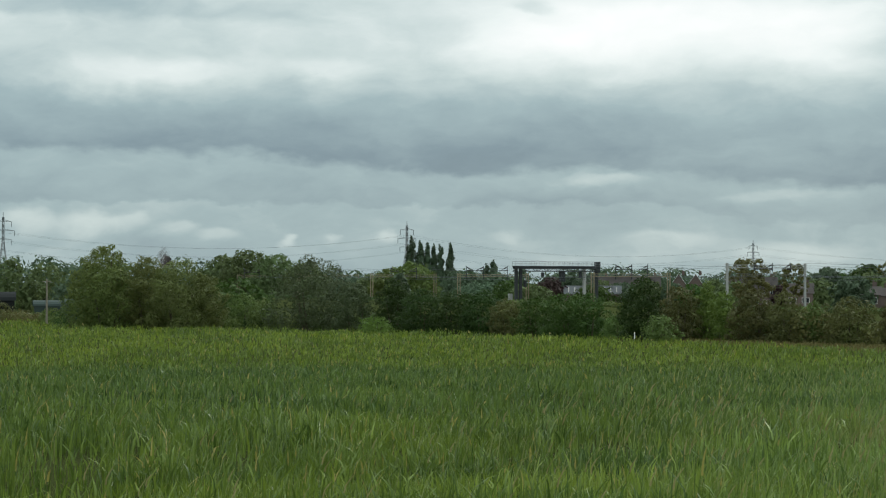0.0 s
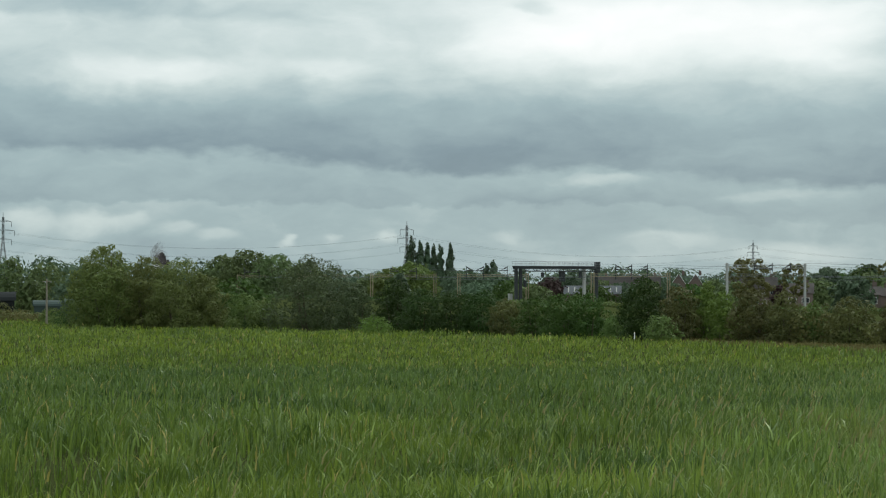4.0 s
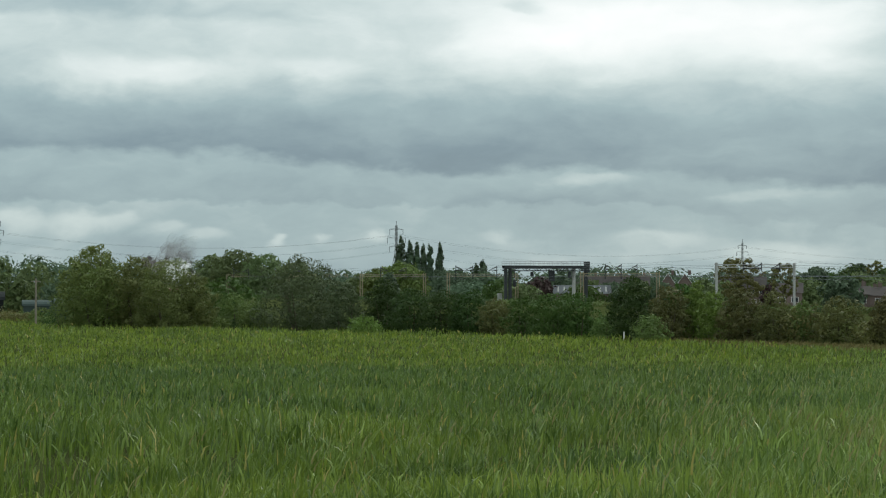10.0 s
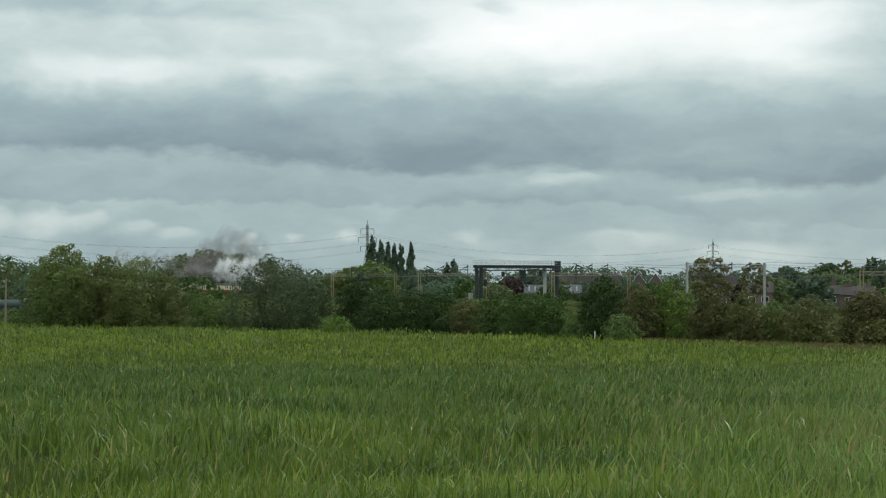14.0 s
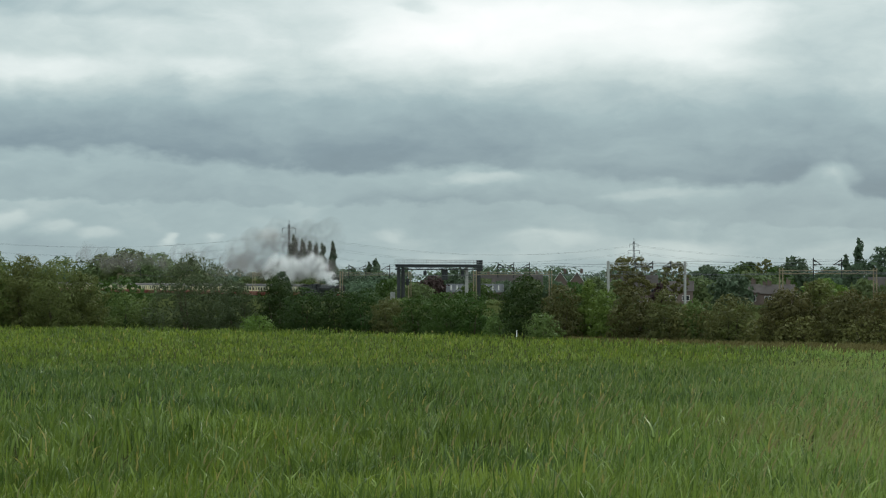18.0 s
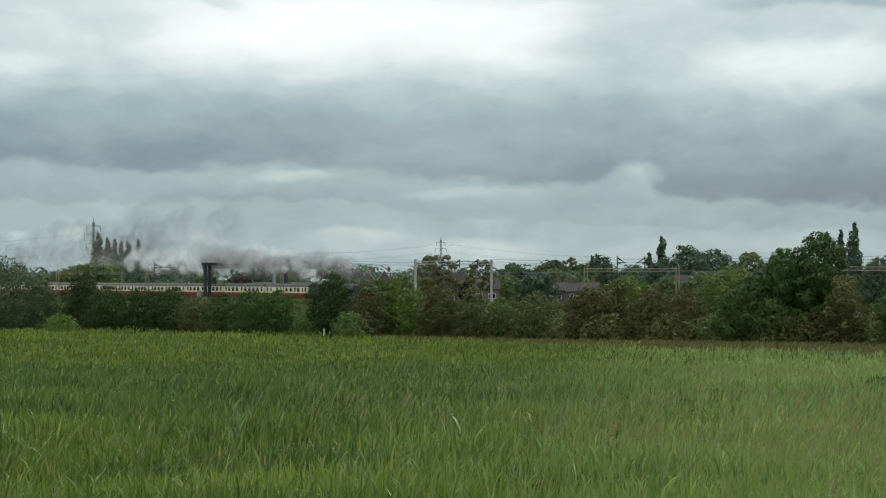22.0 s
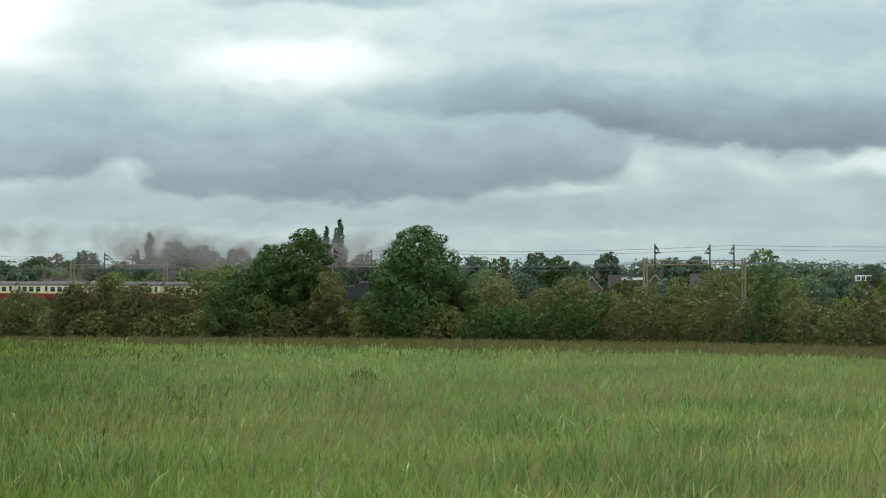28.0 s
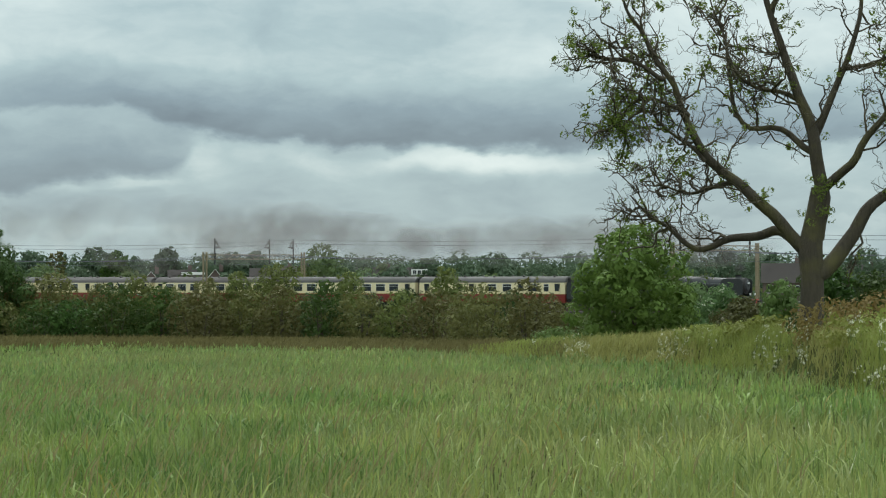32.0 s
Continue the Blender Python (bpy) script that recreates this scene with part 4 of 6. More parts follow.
def signal_gantry():
    g = frame_thing("signal_gantry", -430.6, "dark steel signal gantry with a railed walkway spanning four tracks", "gantry")
    near, far, top = -4.0, 16.8, 8.35
    for y in (near, near + 1.1, far - 3.2, far):
        bm = bmesh.new()
        box(bm, 0, y, top / 2 - 0.35, 0.75, 0.6, top + 0.7, bevel=0.04)
        for z in (0.4, 2.6, 4.8, 7.0):
            box(bm, 0, y, z, 0.85, 0.7, 0.12)
        part("leg", bm, CONCRETE if y == far - 3.2 else DARK_STEEL, g)
    for sx in (-0.7, 0.7):
        bm = bmesh.new()
        box(bm, sx, (near + far) / 2, top, 0.16, far - near + 1.2, 0.22)
        box(bm, sx, (near + far) / 2, top - 1.05, 0.16, far - near + 1.2, 0.22)
        box(bm, sx, (near + far) / 2, top - 0.3, 0.06, far - near + 1.0, 0.5)
        n = 15
        for i in range(n):
            ya = near - 0.5 + (far - near + 1.0) * i / n
            yb = near - 0.5 + (far - near + 1.0) * (i + 1) / n
            za, zb = (top, top - 1.05) if i % 2 else (top - 1.05, top)
            beam(bm, (sx, ya, za), (sx, yb, zb), 0.1, 0.1)
        part("truss", bm, DARK_STEEL, g)
    bm = bmesh.new()
    box(bm, 0, (near + far) / 2, top + 0.14, 1.7, far - near + 1.4, 0.06)
    part("walkway", bm, STEEL, g)
    for sx in (-0.8, 0.8):
        for z in (0.65, 1.15):
            bm = bmesh.new()
            tube(bm, (sx, near - 0.6, top + z), (sx, far + 0.6, top + z), 0.045, sides=6)
            part("handrail", bm, STEEL, g)
        for i in range(19):
            y = near - 0.6 + (far - near + 1.2) * i / 18
            bm = bmesh.new()
            tube(bm, (sx, y, top + 0.1), (sx, y, top + 1.15), 0.035, sides=5)
            part("handrail_post", bm, STEEL, g)
    bm = bmesh.new()
    box(bm, 0, far + 0.2, top - 0.1, 1.5, 0.9, 2.6, bevel=0.05)
    part("end_tower", bm, DARK_STEEL, g)
    for y, z, h in ((7.3, 6.1, 2.4), (8.05, 6.1, 2.4), (-1.9, 4.4, 1.5), (2.6, 6.5, 1.0), (12.4, 6.4, 1.4)):
        bm = bmesh.new()
        box(bm, 0.3, y, z, 0.35, 0.75, h, bevel=0.05)
        for dz in (-0.3, 0.0, 0.3):
            tube(bm, (0.3, y, z + dz), (0.75, y, z + dz), 0.13, 0.13, 10)
        tube(bm, (0.3, y, z + h / 2 - 0.05), (0.3, y, top - 0.8), 0.05, sides=6)
        tube(bm, (0.3, y, z), (0.3, near + 0.9 if y < 0 else y, z), 0.05, sides=6) if y < 0 else None
        part("signal_head", bm, DARK_STEEL, g)
    cab = frame_thing("relay_cabinet", -432.5, "pale grey trackside relay cabinet", "cabinet", "", -4.6)
    bm = bmesh.new()
    box(bm, 0, 0, 1.0, 0.7, 0.9, 2.2, bevel=0.04)
    part("body", bm, CONCRETE, cab)


def cantilever(ob, x, y, foot, top, flip):
    """A post on the boom that carries the overhead wire by a hinged bracket with insulators."""
    bm = bmesh.new()
    tube(bm, (x, y, foot), (x, y, top), 0.11, 0.09, 7)
    post = part("mast", bm, DARK_STEEL, ob)
    d = 3.4 * flip
    bm = bmesh.new()
    tube(bm, (x, y, top - 0.25), (x + d * 0.35, y - d * 0.75, top - 1.15), 0.075, sides=5)
    tube(bm, (x, y, top - 1.15), (x + d * 0.35, y - d * 0.8, top - 1.15), 0.075, sides=5)
    part("bracket", bm, DARK_STEEL, ob)
    for z in (top - 0.4, top - 1.15):
        bm = bmesh.new()
        tube(bm, (x + d * 0.04, y - d * 0.08, z), (x + d * 0.12, y - d * 0.28, z - (0.2 if z > top - 1 else 0)), 0.14, sides=8)
        part("insulator", bm, UNDERFRAME, ob)


def portal(s, near, far, masts, boom=6.6, top=8.7, mat=None, twin=True):
    ob = frame_thing("catenary_portal", s, "weathered steel portal carrying the overhead wires" if twin else "pale grey steel portal with single posts carrying the overhead wires", "catenary portal", "overhead line portals")
    mat = mat or RUST_STEEL
    for y in (near, far):
        if twin:
            for dy in (-0.32, 0.32):
                bm = bmesh.new()
                box(bm, 0, y + dy, boom / 2 - 0.2, 0.22, 0.17, boom + 1.1, bevel=0.02)
                part("leg", bm, mat, ob)
        else:
            bm = bmesh.new()
            box(bm, 0, y, 3.95, 0.42, 0.42, 9.2, bevel=0.05)
            part("leg", bm, mat, ob)
    for z in (boom, boom - 0.55):
        bm = bmesh.new()
        box(bm, 0, (near + far) / 2, z, 0.14, far - near + 0.9, 0.12)
        part("boom_chord", bm, mat, ob)
    n = 14
    for i in range(n):
        a, b = near + (far - near) * i / n, near + (far - near) * (i + 1) / n
        bm = bmesh.new()
        beam(bm, (0, a, boom - 0.55 if i % 2 else boom), (0, b, boom if i % 2 else boom - 0.55), 0.05, 0.05)
        part("brace", bm, mat, ob)
    for j, y in enumerate(masts):
        cantilever(ob, 0, y, boom - 1.2, top, 1 if j else -1)


def overhead_lines():
    stops = [-640, -581, -522, -462, -393.6, -338.8, -283.5, -222, -162.7, -98, -36, 30]
    for off in (0.0, 3.5, 7.6, 11.1):
        w = frame_thing("overhead_wire", 0, "thin dark overhead contact wire hung from a messenger", "wire", "overhead wires", off)
        for name, z, sag, rad in (("messenger_wire", 6.6, 0.75, 0.022), ("contact_wire", 5.35, 0.0, 0.018)):
            bm = bmesh.new()
            pts = [Vector((a + (b - a) * i / 6, 0, z - sag * 4 * (i / 6) * (1 - i / 6))) for a, b in zip(stops[:-1], stops[1:]) for i in range(6)]
            strand(bm, pts, rad)
            part(name, bm, WIRE, w)
    feeder = frame_thing("feeder_wire", 0, "thin dark feeder wire above the tracks", "wire", "overhead wires", 15.3)
    for z in (8.6, 8.1):
        bm = bmesh.new()
        pts = [Vector((a + (b - a) * i / 5, 0, z - 0.5 * 4 * (i / 5) * (1 - i / 5))) for a, b in zip(stops[:-1], stops[1:]) for i in range(5)]
        strand(bm, pts, 0.022)
        part("strand", bm, WIRE, feeder)


signal_gantry()
portal(-639, -3.6, 15, (-1.6, 3.5, 9.5))
portal(-581, -3.6, 15, (-1.6, 9.5))
portal(-522, -3.6, 15, (2.0, 9.5))
portal(-464, -3.6, 15, (-1.6, 3, 9.5))
portal(-393.6, -3.6, 15, (2.0, 5.9, 9.8))
portal(-338.8, -3.6, 13.8, (2.4, 6.4, 10.5), boom=8.2, top=8.6, mat=CONCRETE, twin=False)
portal(-283.5, -3.6, 16, (3.0, 8.9))
portal(-222, -3.6, 17, (-1.6, 6))
portal(-162.7, -3.6, 17.5, (-1.6, 10, 15.3))
portal(-98, -3.6, 19.7, (-1.6, 3.4, 17.5), boom=7.2)
overhead_lines()


def pylon(x, y, h, rz, label):
    ob = thing("pylon", x, y, float(land(x, y)), rz, label, "pylon", "power line pylons")
    bm = bmesh.new()
    def half(z):
        f = z / h
        return h * (0.085 - 0.075 * min(1, f / 0.62)) if f < 0.62 else h * 0.010 + h * 0.006 * (1 - f)
    levels = [0, 0.13, 0.25, 0.36, 0.46, 0.55, 0.62, 0.70, 0.78, 0.86, 0.94]
    for a, b in zip(levels[:-1], levels[1:]):
        wa, wb = half(a * h), half(b * h)
        for sx, sy in ((1, 1), (1, -1), (-1, -1), (-1, 1)):
            beam(bm, (sx * wa, sy * wa, a * h), (sx * wb, sy * wb, b * h), 0.22, 0.22)
            nx, ny = (sy, -sx) if True else (0, 0)
            beam(bm, (sx * wa, sy * wa, a * h), (nx * wb, ny * wb, b * h), 0.13, 0.13)
            beam(bm, (nx * wa, ny * wa, a * h), (sx * wb, sy * wb, b * h), 0.13, 0.13)
            beam(bm, (sx * wb, sy * wb, b * h), (nx * wb, ny * wb, b * h), 0.12, 0.12)
    beam(bm, (0, 0, h * 0.92), (0, 0, h), 0.25, 0.25)
    part("tower", bm, STEEL, ob)
    for z, l in ((0.64, 0.115), (0.76, 0.15), (0.88, 0.11)):
        for sx in (-1, 1):
            bm = bmesh.new()
            beam(bm, (0, 0, z * h + 0.02 * h), (sx * l * h, 0, z * h), 0.2, 0.2)
            beam(bm, (0, 0, z * h), (sx * l * h, 0, z * h), 0.2, 0.2)
            arm = part("crossarm", bm, STEEL, ob)
            bm = bmesh.new()
            tube(bm, (sx * l * h, 0, z * h), (sx * l * h, 0, z * h - 0.07 * h), 0.14, sides=6)
            part("insulator", bm, DARK_STEEL, ob)
    return ob


def power_line(a, b, rise, sag):
    """Conductors from one pylon to the next, sagging between."""
    ob = thing("power_line", 0, 0, 0, 0, "thin grey sagging power line between pylons", "power line", "power lines")
    a, b = Vector(a), Vector(b)
    side = (b - a).cross(Vector((0, 0, 1))).normalized()
    for z, l in rise:
        for s in (-1, 1):
            bm = bmesh.new()
            pts = [a.lerp(b, i / 24) + side * l * s + Vector((0, 0, z - sag * 4 * (i / 24) * (1 - i / 24))) for i in range(25)]
            strand(bm, pts, 0.032)
            part("conductor", bm, WIRE, ob)


PYLONS = [(-249, 1174, 43, 25), (-23, 1320, 46, 35), (224, 1498, 38, 35)]
for x, y, h, rz in PYLONS:
    pylon(x, y, h, rz, "grey lattice steel electricity pylon on the skyline")
for p, q, sag in ((PYLONS[0], PYLONS[1], 9), (PYLONS[1], PYLONS[2], 10), (PYLONS[2], (560, 1700, 36, 0), 9)):
    power_line((p[0], p[1], p[2] * 0.57 - 3), (q[0], q[1], q[2] * 0.57 - 3), ((0, 5), (5.2, 6.5), (10.4, 5)), sag)

# ---- the train ----
def flat_part(name, outline, y0, y1, mat, ob, label=""):
    """A plate cut to an outline in x and z, from y0 to y1."""
    bm = bmesh.new()
    f = [bm.verts.new((x, y0, z)) for x, z in outline]
    b = [bm.verts.new((x, y1, z)) for x, z in outline]
    bm.faces.new(f), bm.faces.new(b[::-1])
    n = len(outline)
    for i in range(n):
        bm.faces.new((f[i], b[i], b[(i + 1) % n], f[(i + 1) % n]))
    bmesh.ops.recalc_face_normals(bm, faces=bm.faces)
    return part(name, bm, mat, ob, label)


def wheel(ob, x, y, r, mat, spokes=12):
    bm = bmesh.new()
    seg = 24
    for r0, r1 in ((r * 0.84, r), (0.0, r * 0.2)):
        ring = []
        for i in range(seg):
            a = 2 * math.pi * i / seg
            ring.append([bm.verts.new((x + q * math.cos(a), y + d, r + q * math.sin(a))) for q, d in ((r1, -0.07), (r1, 0.07), (r0, 0.07), (r0, -0.07))])
        for i in range(seg):
            p, q = ring[i], ring[(i + 1) % seg]
            for k in range(4):
                if r0 > 0 or k not in (2,):
                    bm.faces.new((p[k], p[(k + 1) % 4], q[(k + 1) % 4], q[k]))
    for i in range(spokes):
        a = 2 * math.pi * i / spokes
        beam(bm, (x + r * 0.15 * math.cos(a), y, r + r * 0.15 * math.sin(a)), (x + r * 0.88 * math.cos(a), y, r + r * 0.88 * math.sin(a)), 0.05, 0.05)
    return part("wheel", bm, mat, ob)


def coach(roof_mat, saloon=True, label=""):
    """A carriage in cream over maroon; its origin is at the rails, midway along."""
    ob = thing("railway_coach", 0, 0, 0, 0, label, "coach", "coaches of the train")
    hl = 9.82
    # body section with gently bowed sides
    def shell(name, prof, mat):
        bm = bmesh.new()
        ends = [[bm.verts.new((sx * hl, y, z)) for y, z in prof] for sx in (-1, 1)]
        n = len(prof)
        for i in range(n):
            j = (i + 1) % n
            bm.faces.new((ends[0][i], ends[1][i], ends[1][j], ends[0][j]))
        bm.faces.new(ends[0]), bm.faces.new(ends[1][::-1])
        bmesh.ops.recalc_face_normals(bm, faces=bm.faces)
        return part(name, bm, mat, ob)
    shell("lower_body", [(-1.30, 0.80), (-1.37, 1.15), (-1.40, 1.55), (-1.40, 1.80), (1.40, 1.80), (1.40, 1.55), (1.37, 1.15), (1.30, 0.80)], MAROON)
    shell("upper_body", [(-1.395, 1.80), (-1.38, 2.4), (-1.34, 3.12), (1.34, 3.12), (1.38, 2.4), (1.395, 1.80)], CREAM)
    shell("roof", [(-1.37, 3.12), (-1.32, 3.28), (-1.15, 3.50), (-0.8, 3.70), (-0.4, 3.79), (0, 3.82), (0.4, 3.79), (0.8, 3.70), (1.15, 3.50), (1.32, 3.28), (1.37, 3.12)], roof_mat)
    for sy in (-1, 1):
        bm = bmesh.new()
        box(bm, 0, sy * 1.405, 1.81, 2 * hl, 0.02, 0.05)
        part("waist_line", bm, BRASS, ob)
        if saloon:
            bays = [(-8.9, 0.55, 1), (-7.3, 1.25, 0), (-5.3, 1.25, 0), (-3.3, 1.25, 0), (-1.0, 0.55, 1), (0.9, 1.25, 0), (2.9, 1.25, 0), (4.9, 1.25, 0), (6.8, 1.25, 0), (8.7, 0.55, 1)]
        else:
            bays = [(-8.8, 0.55, 1), (-7.0, 0.6, 0), (-4.2, 0.55, 1), (-2.6, 0.55, 1), (0.2, 1.1, 0), (2.2, 1.1, 0), (4.0, 0.55, 1), (5.6, 1.1, 0), (7.4, 0.6, 0), (8.8, 0.55, 1)]
        for x, w, door in bays:
            bm = bmesh.new()
            box(bm, 0, 0, 0, w + 0.10, 0.03, 0.92, bevel=0.012)
            fr = part("window", bm, RENDER_WHITE if not door else UNDERFRAME, ob)
            fr.location = (x, sy * 1.365, 2.53)
            bm = bmesh.new()
            box(bm, 0, sy * 0.018, -0.14 if not door else 0, w, 0.02, 0.56 if not door else 0.8)
            part("pane", bm, GLASS_DARK, fr)
            if not door:
                bm = bmesh.new()
                box(bm, 0, sy * 0.018, 0.29, w, 0.02, 0.22)
                part("toplight", bm, GLASS_DARK, fr)
            else:
                bm = bmesh.new()
                box(bm, 0, 0, 0, 0.03, 0.03, 1.9)
                d = part("door_edge", bm, UNDERFRAME, ob)
                d.location = (x + 0.38, sy * 1.392, 2.1)
    for i in range(9):
        bm = bmesh.new()
        bmesh.ops.create_uvsphere(bm, u_segments=8, v_segments=5, radius=0.16)
        v = part("roof_vent", bm, roof_mat, ob)
        v.location = (-8 + i * 2.0, 0.45 if i % 2 else -0.45, 3.82)
    for sx in (-1, 1):
        bm = bmesh.new()
        for k in range(4):
            box(bm, sx * (k * 0.085 - 0.13), 0, 0, 0.05, 1.25 - 0.06 * (k % 2), 2.45 - 0.06 * (k % 2), bevel=0.015)
        box(bm, 0, 0, 1.15, 0.34, 1.3, 0.2)
        p = part("gangway", bm, UNDERFRAME, ob)
        p.location = (sx * (hl + 0.17), 0, 2.35)
        for sy in (-1, 1):
            bm = bmesh.new()
            tube(bm, (sx * hl, sy * 0.86, 1.05), (sx * (hl + 0.25), sy * 0.86, 1.05), 0.07, sides=8)
            part("buffer", bm, UNDERFRAME, ob)
        bm = bmesh.new()
        for sy in (-1, 1):
            box(bm, 0, sy * 0.98, 0.62, 3.4, 0.14, 0.28)
            for ax in (-1.3, 1.3):
                box(bm, ax, sy * 0.98, 0.48, 0.34, 0.18, 0.34)
        box(bm, 0, 0, 0.7, 0.6, 1.9, 0.3)
        p = part("bogie", bm, UNDERFRAME, ob)
        p.location = (sx * 7.1, 0, 0)
        for ax in (-1.3, 1.3):
            for sy in (-1, 1):
                w = wheel(p, ax, sy * 0.75, 0.457, UNDERFRAME, 0)
    bm = bmesh.new()
    box(bm, 0, 0, 0.98, 2 * hl, 2.3, 0.2)
    for x, l in ((-2.0, 2.6), (1.6, 2.2), (3.9, 1.2)):
        box(bm, x, 0.85, 0.66, l, 0.6, 0.5, bevel=0.03)
        box(bm, x * 0.8, -0.85, 0.66, l * 0.8, 0.6, 0.5, bevel=0.03)
    for sy in (-1, 1):
        beam(bm, (-5, sy * 1.1, 0.9), (-2, sy * 1.1, 0.45), 0.06, 0.06)
        beam(bm, (-2, sy * 1.1, 0.45), (2, sy * 1.1, 0.45), 0.06, 0.06)
        beam(bm, (2, sy * 1.1, 0.45), (5, sy * 1.1, 0.9), 0.06, 0.06)
    part("underframe", bm, UNDERFRAME, ob)
    return ob


def locomotive():
    """An express engine, nose towards +x; its origin is at the rails under the middle of the frame."""
    ob = thing("steam_locomotive", 0, 0, 0, 0, "black steam locomotive with smoke deflectors and a red buffer beam", "locomotive")
    bm = bmesh.new()
    tube(bm, (-4.6, 0, 2.85), (-0.6, 0, 2.80), 0.98, 0.98, 24)
    tube(bm, (-0.6, 0, 2.80), (3.4, 0, 2.75), 0.98, 0.86, 24)
    for x in (-2.6, -0.6, 1.4):
        tube(bm, (x - 0.04, 0, 2.8), (x + 0.04, 0, 2.8), 1.0 if x < 0 else 0.95, sides=24)
    part("boiler", bm, LOCO_BLACK, ob, smooth=False)
    bm = bmesh.new()
    tube(bm, (3.4, 0, 2.75), (5.6, 0, 2.75), 0.90, 0.90, 24)
    tube(bm, (5.6, 0, 2.75), (5.75, 0, 2.75), 0.84, 0.7, 24)
    sb = part("smokebox", bm, UNDERFRAME, ob)
    bm = bmesh.new()
    tube(bm, (5.74, 0, 2.75), (5.86, 0, 2.75), 0.62, 0.5, 20)
    beam(bm, (5.86, -0.5, 2.95), (5.86, 0.5, 2.95), 0.06, 0.06)
    tube(bm, (5.84, 0, 2.75), (5.98, 0, 2.75), 0.06, sides=8)
    part("smokebox_door", bm, LOCO_BLACK, sb)
    bm = bmesh.new()
    box(bm, 5.9, 0, 3.05, 0.03, 0.55, 0.16)
    part("number_plate", bm, RENDER_WHITE, ob, "pale plate on the smokebox door")
    bm = bmesh.new()
    tube(bm, (4.7, 0, 3.55), (4.7, 0, 3.78), 0.36, 0.30, 16)
    tube(bm, (4.7, 0, 3.78), (4.7, 0, 3.95), 0.30, 0.38, 16)
    part("chimney", bm, LOCO_BLACK, ob)
    bm = bmesh.new()
    bmesh.ops.create_uvsphere(bm, u_segments=14, v_segments=8, radius=0.42, matrix=Matrix.Translation((0.6, 0, 3.62)) @ Matrix.Diagonal((1.2, 0.9, 0.62, 1)))
    part("dome", bm, LOCO_BLACK, ob)
    bm = bmesh.new()
    box(bm, -5.6, 0, 2.75, 2.2, 2.0, 2.0, bevel=0.25)
    part("firebox", bm, LOCO_BLACK, ob)
    for sy in (-0.3, 0.3):
        bm = bmesh.new()
        tube(bm, (-4.9, sy, 3.7), (-4.9, sy, 3.98), 0.09, 0.07, 8)
        part("safety_valve", bm, BRASS, ob)
    cab = flat_part("cab", [(-8.5, 1.55), (-8.5, 2.35), (-8.1, 2.5), (-8.0, 3.75), (-6.4, 3.75), (-6.4, 1.55)], -1.35, 1.35, LOCO_BLACK, ob)
    bm = bmesh.new()
    n = 10
    arc = [(1.42 * math.sin(a), 3.42 + 0.5 * math.cos(a)) for a in [(-1.25 + 2.5 * i / n) for i in range(n + 1)]]
    e = [[bm.verts.new((x, y, z)) for y, z in arc] for x in (-8.5, -6.3)]
    for i in range(n):
        bm.faces.new((e[0][i], e[1][i], e[1][i + 1], e[0][i + 1]))
    bmesh.ops.solidify(bm, geom=bm.faces[:], thickness=0.05)
    part("cab_roof", bm, LOCO_BLACK, ob)
    for sy in (-1, 1):
        bm = bmesh.new()
        box(bm, -7.2, sy * 1.36, 3.0, 0.95, 0.03, 0.62, bevel=0.01)
        part("cab_window", bm, GLASS_DARK, ob)
        bm = bmesh.new()
        box(bm, -0.6, sy * 1.2, 1.83, 12.4, 0.5, 0.07)
        box(bm, -0.6, sy * 1.42, 1.72, 12.4, 0.05, 0.24)
        part("running_board", bm, LOCO_BLACK, ob)
        d = flat_part("smoke_deflector", [(3.2, 1.87), (3.2, 3.3), (3.5, 3.52), (5.5, 3.52), (5.75, 3.3), (5.75, 1.87)], sy * 1.33, sy * 1.36, LOCO_BLACK, ob)
        bm = bmesh.new()
        box(bm, 4.5, sy * 1.385, 2.75, 1.3, 0.03, 0.26)
        part("name_plate", bm, LOCO_BLACK, d, "small dark plate")
        bm = bmesh.new()
        tube(bm, (3.6, sy * 0.95, 0.95), (5.1, sy * 0.95, 0.95), 0.42, sides=16)
        box(bm, 4.35, sy * 0.95, 1.45, 1.3, 0.7, 0.5, bevel=0.1)
        part("cylinder", bm, LOCO_BLACK, ob)
        for x in (2.3, 0.25, -1.8):
            wheel(ob, x, sy * 0.76, 0.94, LOCO_BLACK, 15)
        for x in (5.5, 3.35):
            wheel(ob, x, sy * 0.76, 0.457, LOCO_BLACK, 8)
        wheel(ob, -5.0, sy * 0.76, 0.5, LOCO_BLACK, 8)
        bm = bmesh.new()
        beam(bm, (-1.8, sy * 0.92, 0.72), (2.3, sy * 0.92, 0.72), 0.12, 0.05)
        part("coupling_rod", bm, STEEL, ob)
        bm = bmesh.new()
        beam(bm, (0.25, sy * 0.98, 0.72), (3.7, sy * 0.98, 0.95), 0.12, 0.05)
        part("connecting_rod", bm, STEEL, ob)
        bm = bmesh.new()
        tube(bm, (-6.0, sy * 1.06, 3.0), (5.2, sy * 1.02, 2.95), 0.025, sides=5)
        part("handrail", bm, STEEL, ob)
        bm = bmesh.new()
        tube(bm, (6.55, sy * 0.87, 1.05), (6.95, sy * 0.87, 1.05), 0.1, sides=10)
        tube(bm, (6.95, sy * 0.87, 1.05), (7.0, sy * 0.87, 1.05), 0.23, sides=14)
        part("buffer", bm, UNDERFRAME, ob)
        bm = bmesh.new()
        box(bm, 6.35, sy * 0.62, 1.85, 0.16, 0.16, 0.26, bevel=0.02)
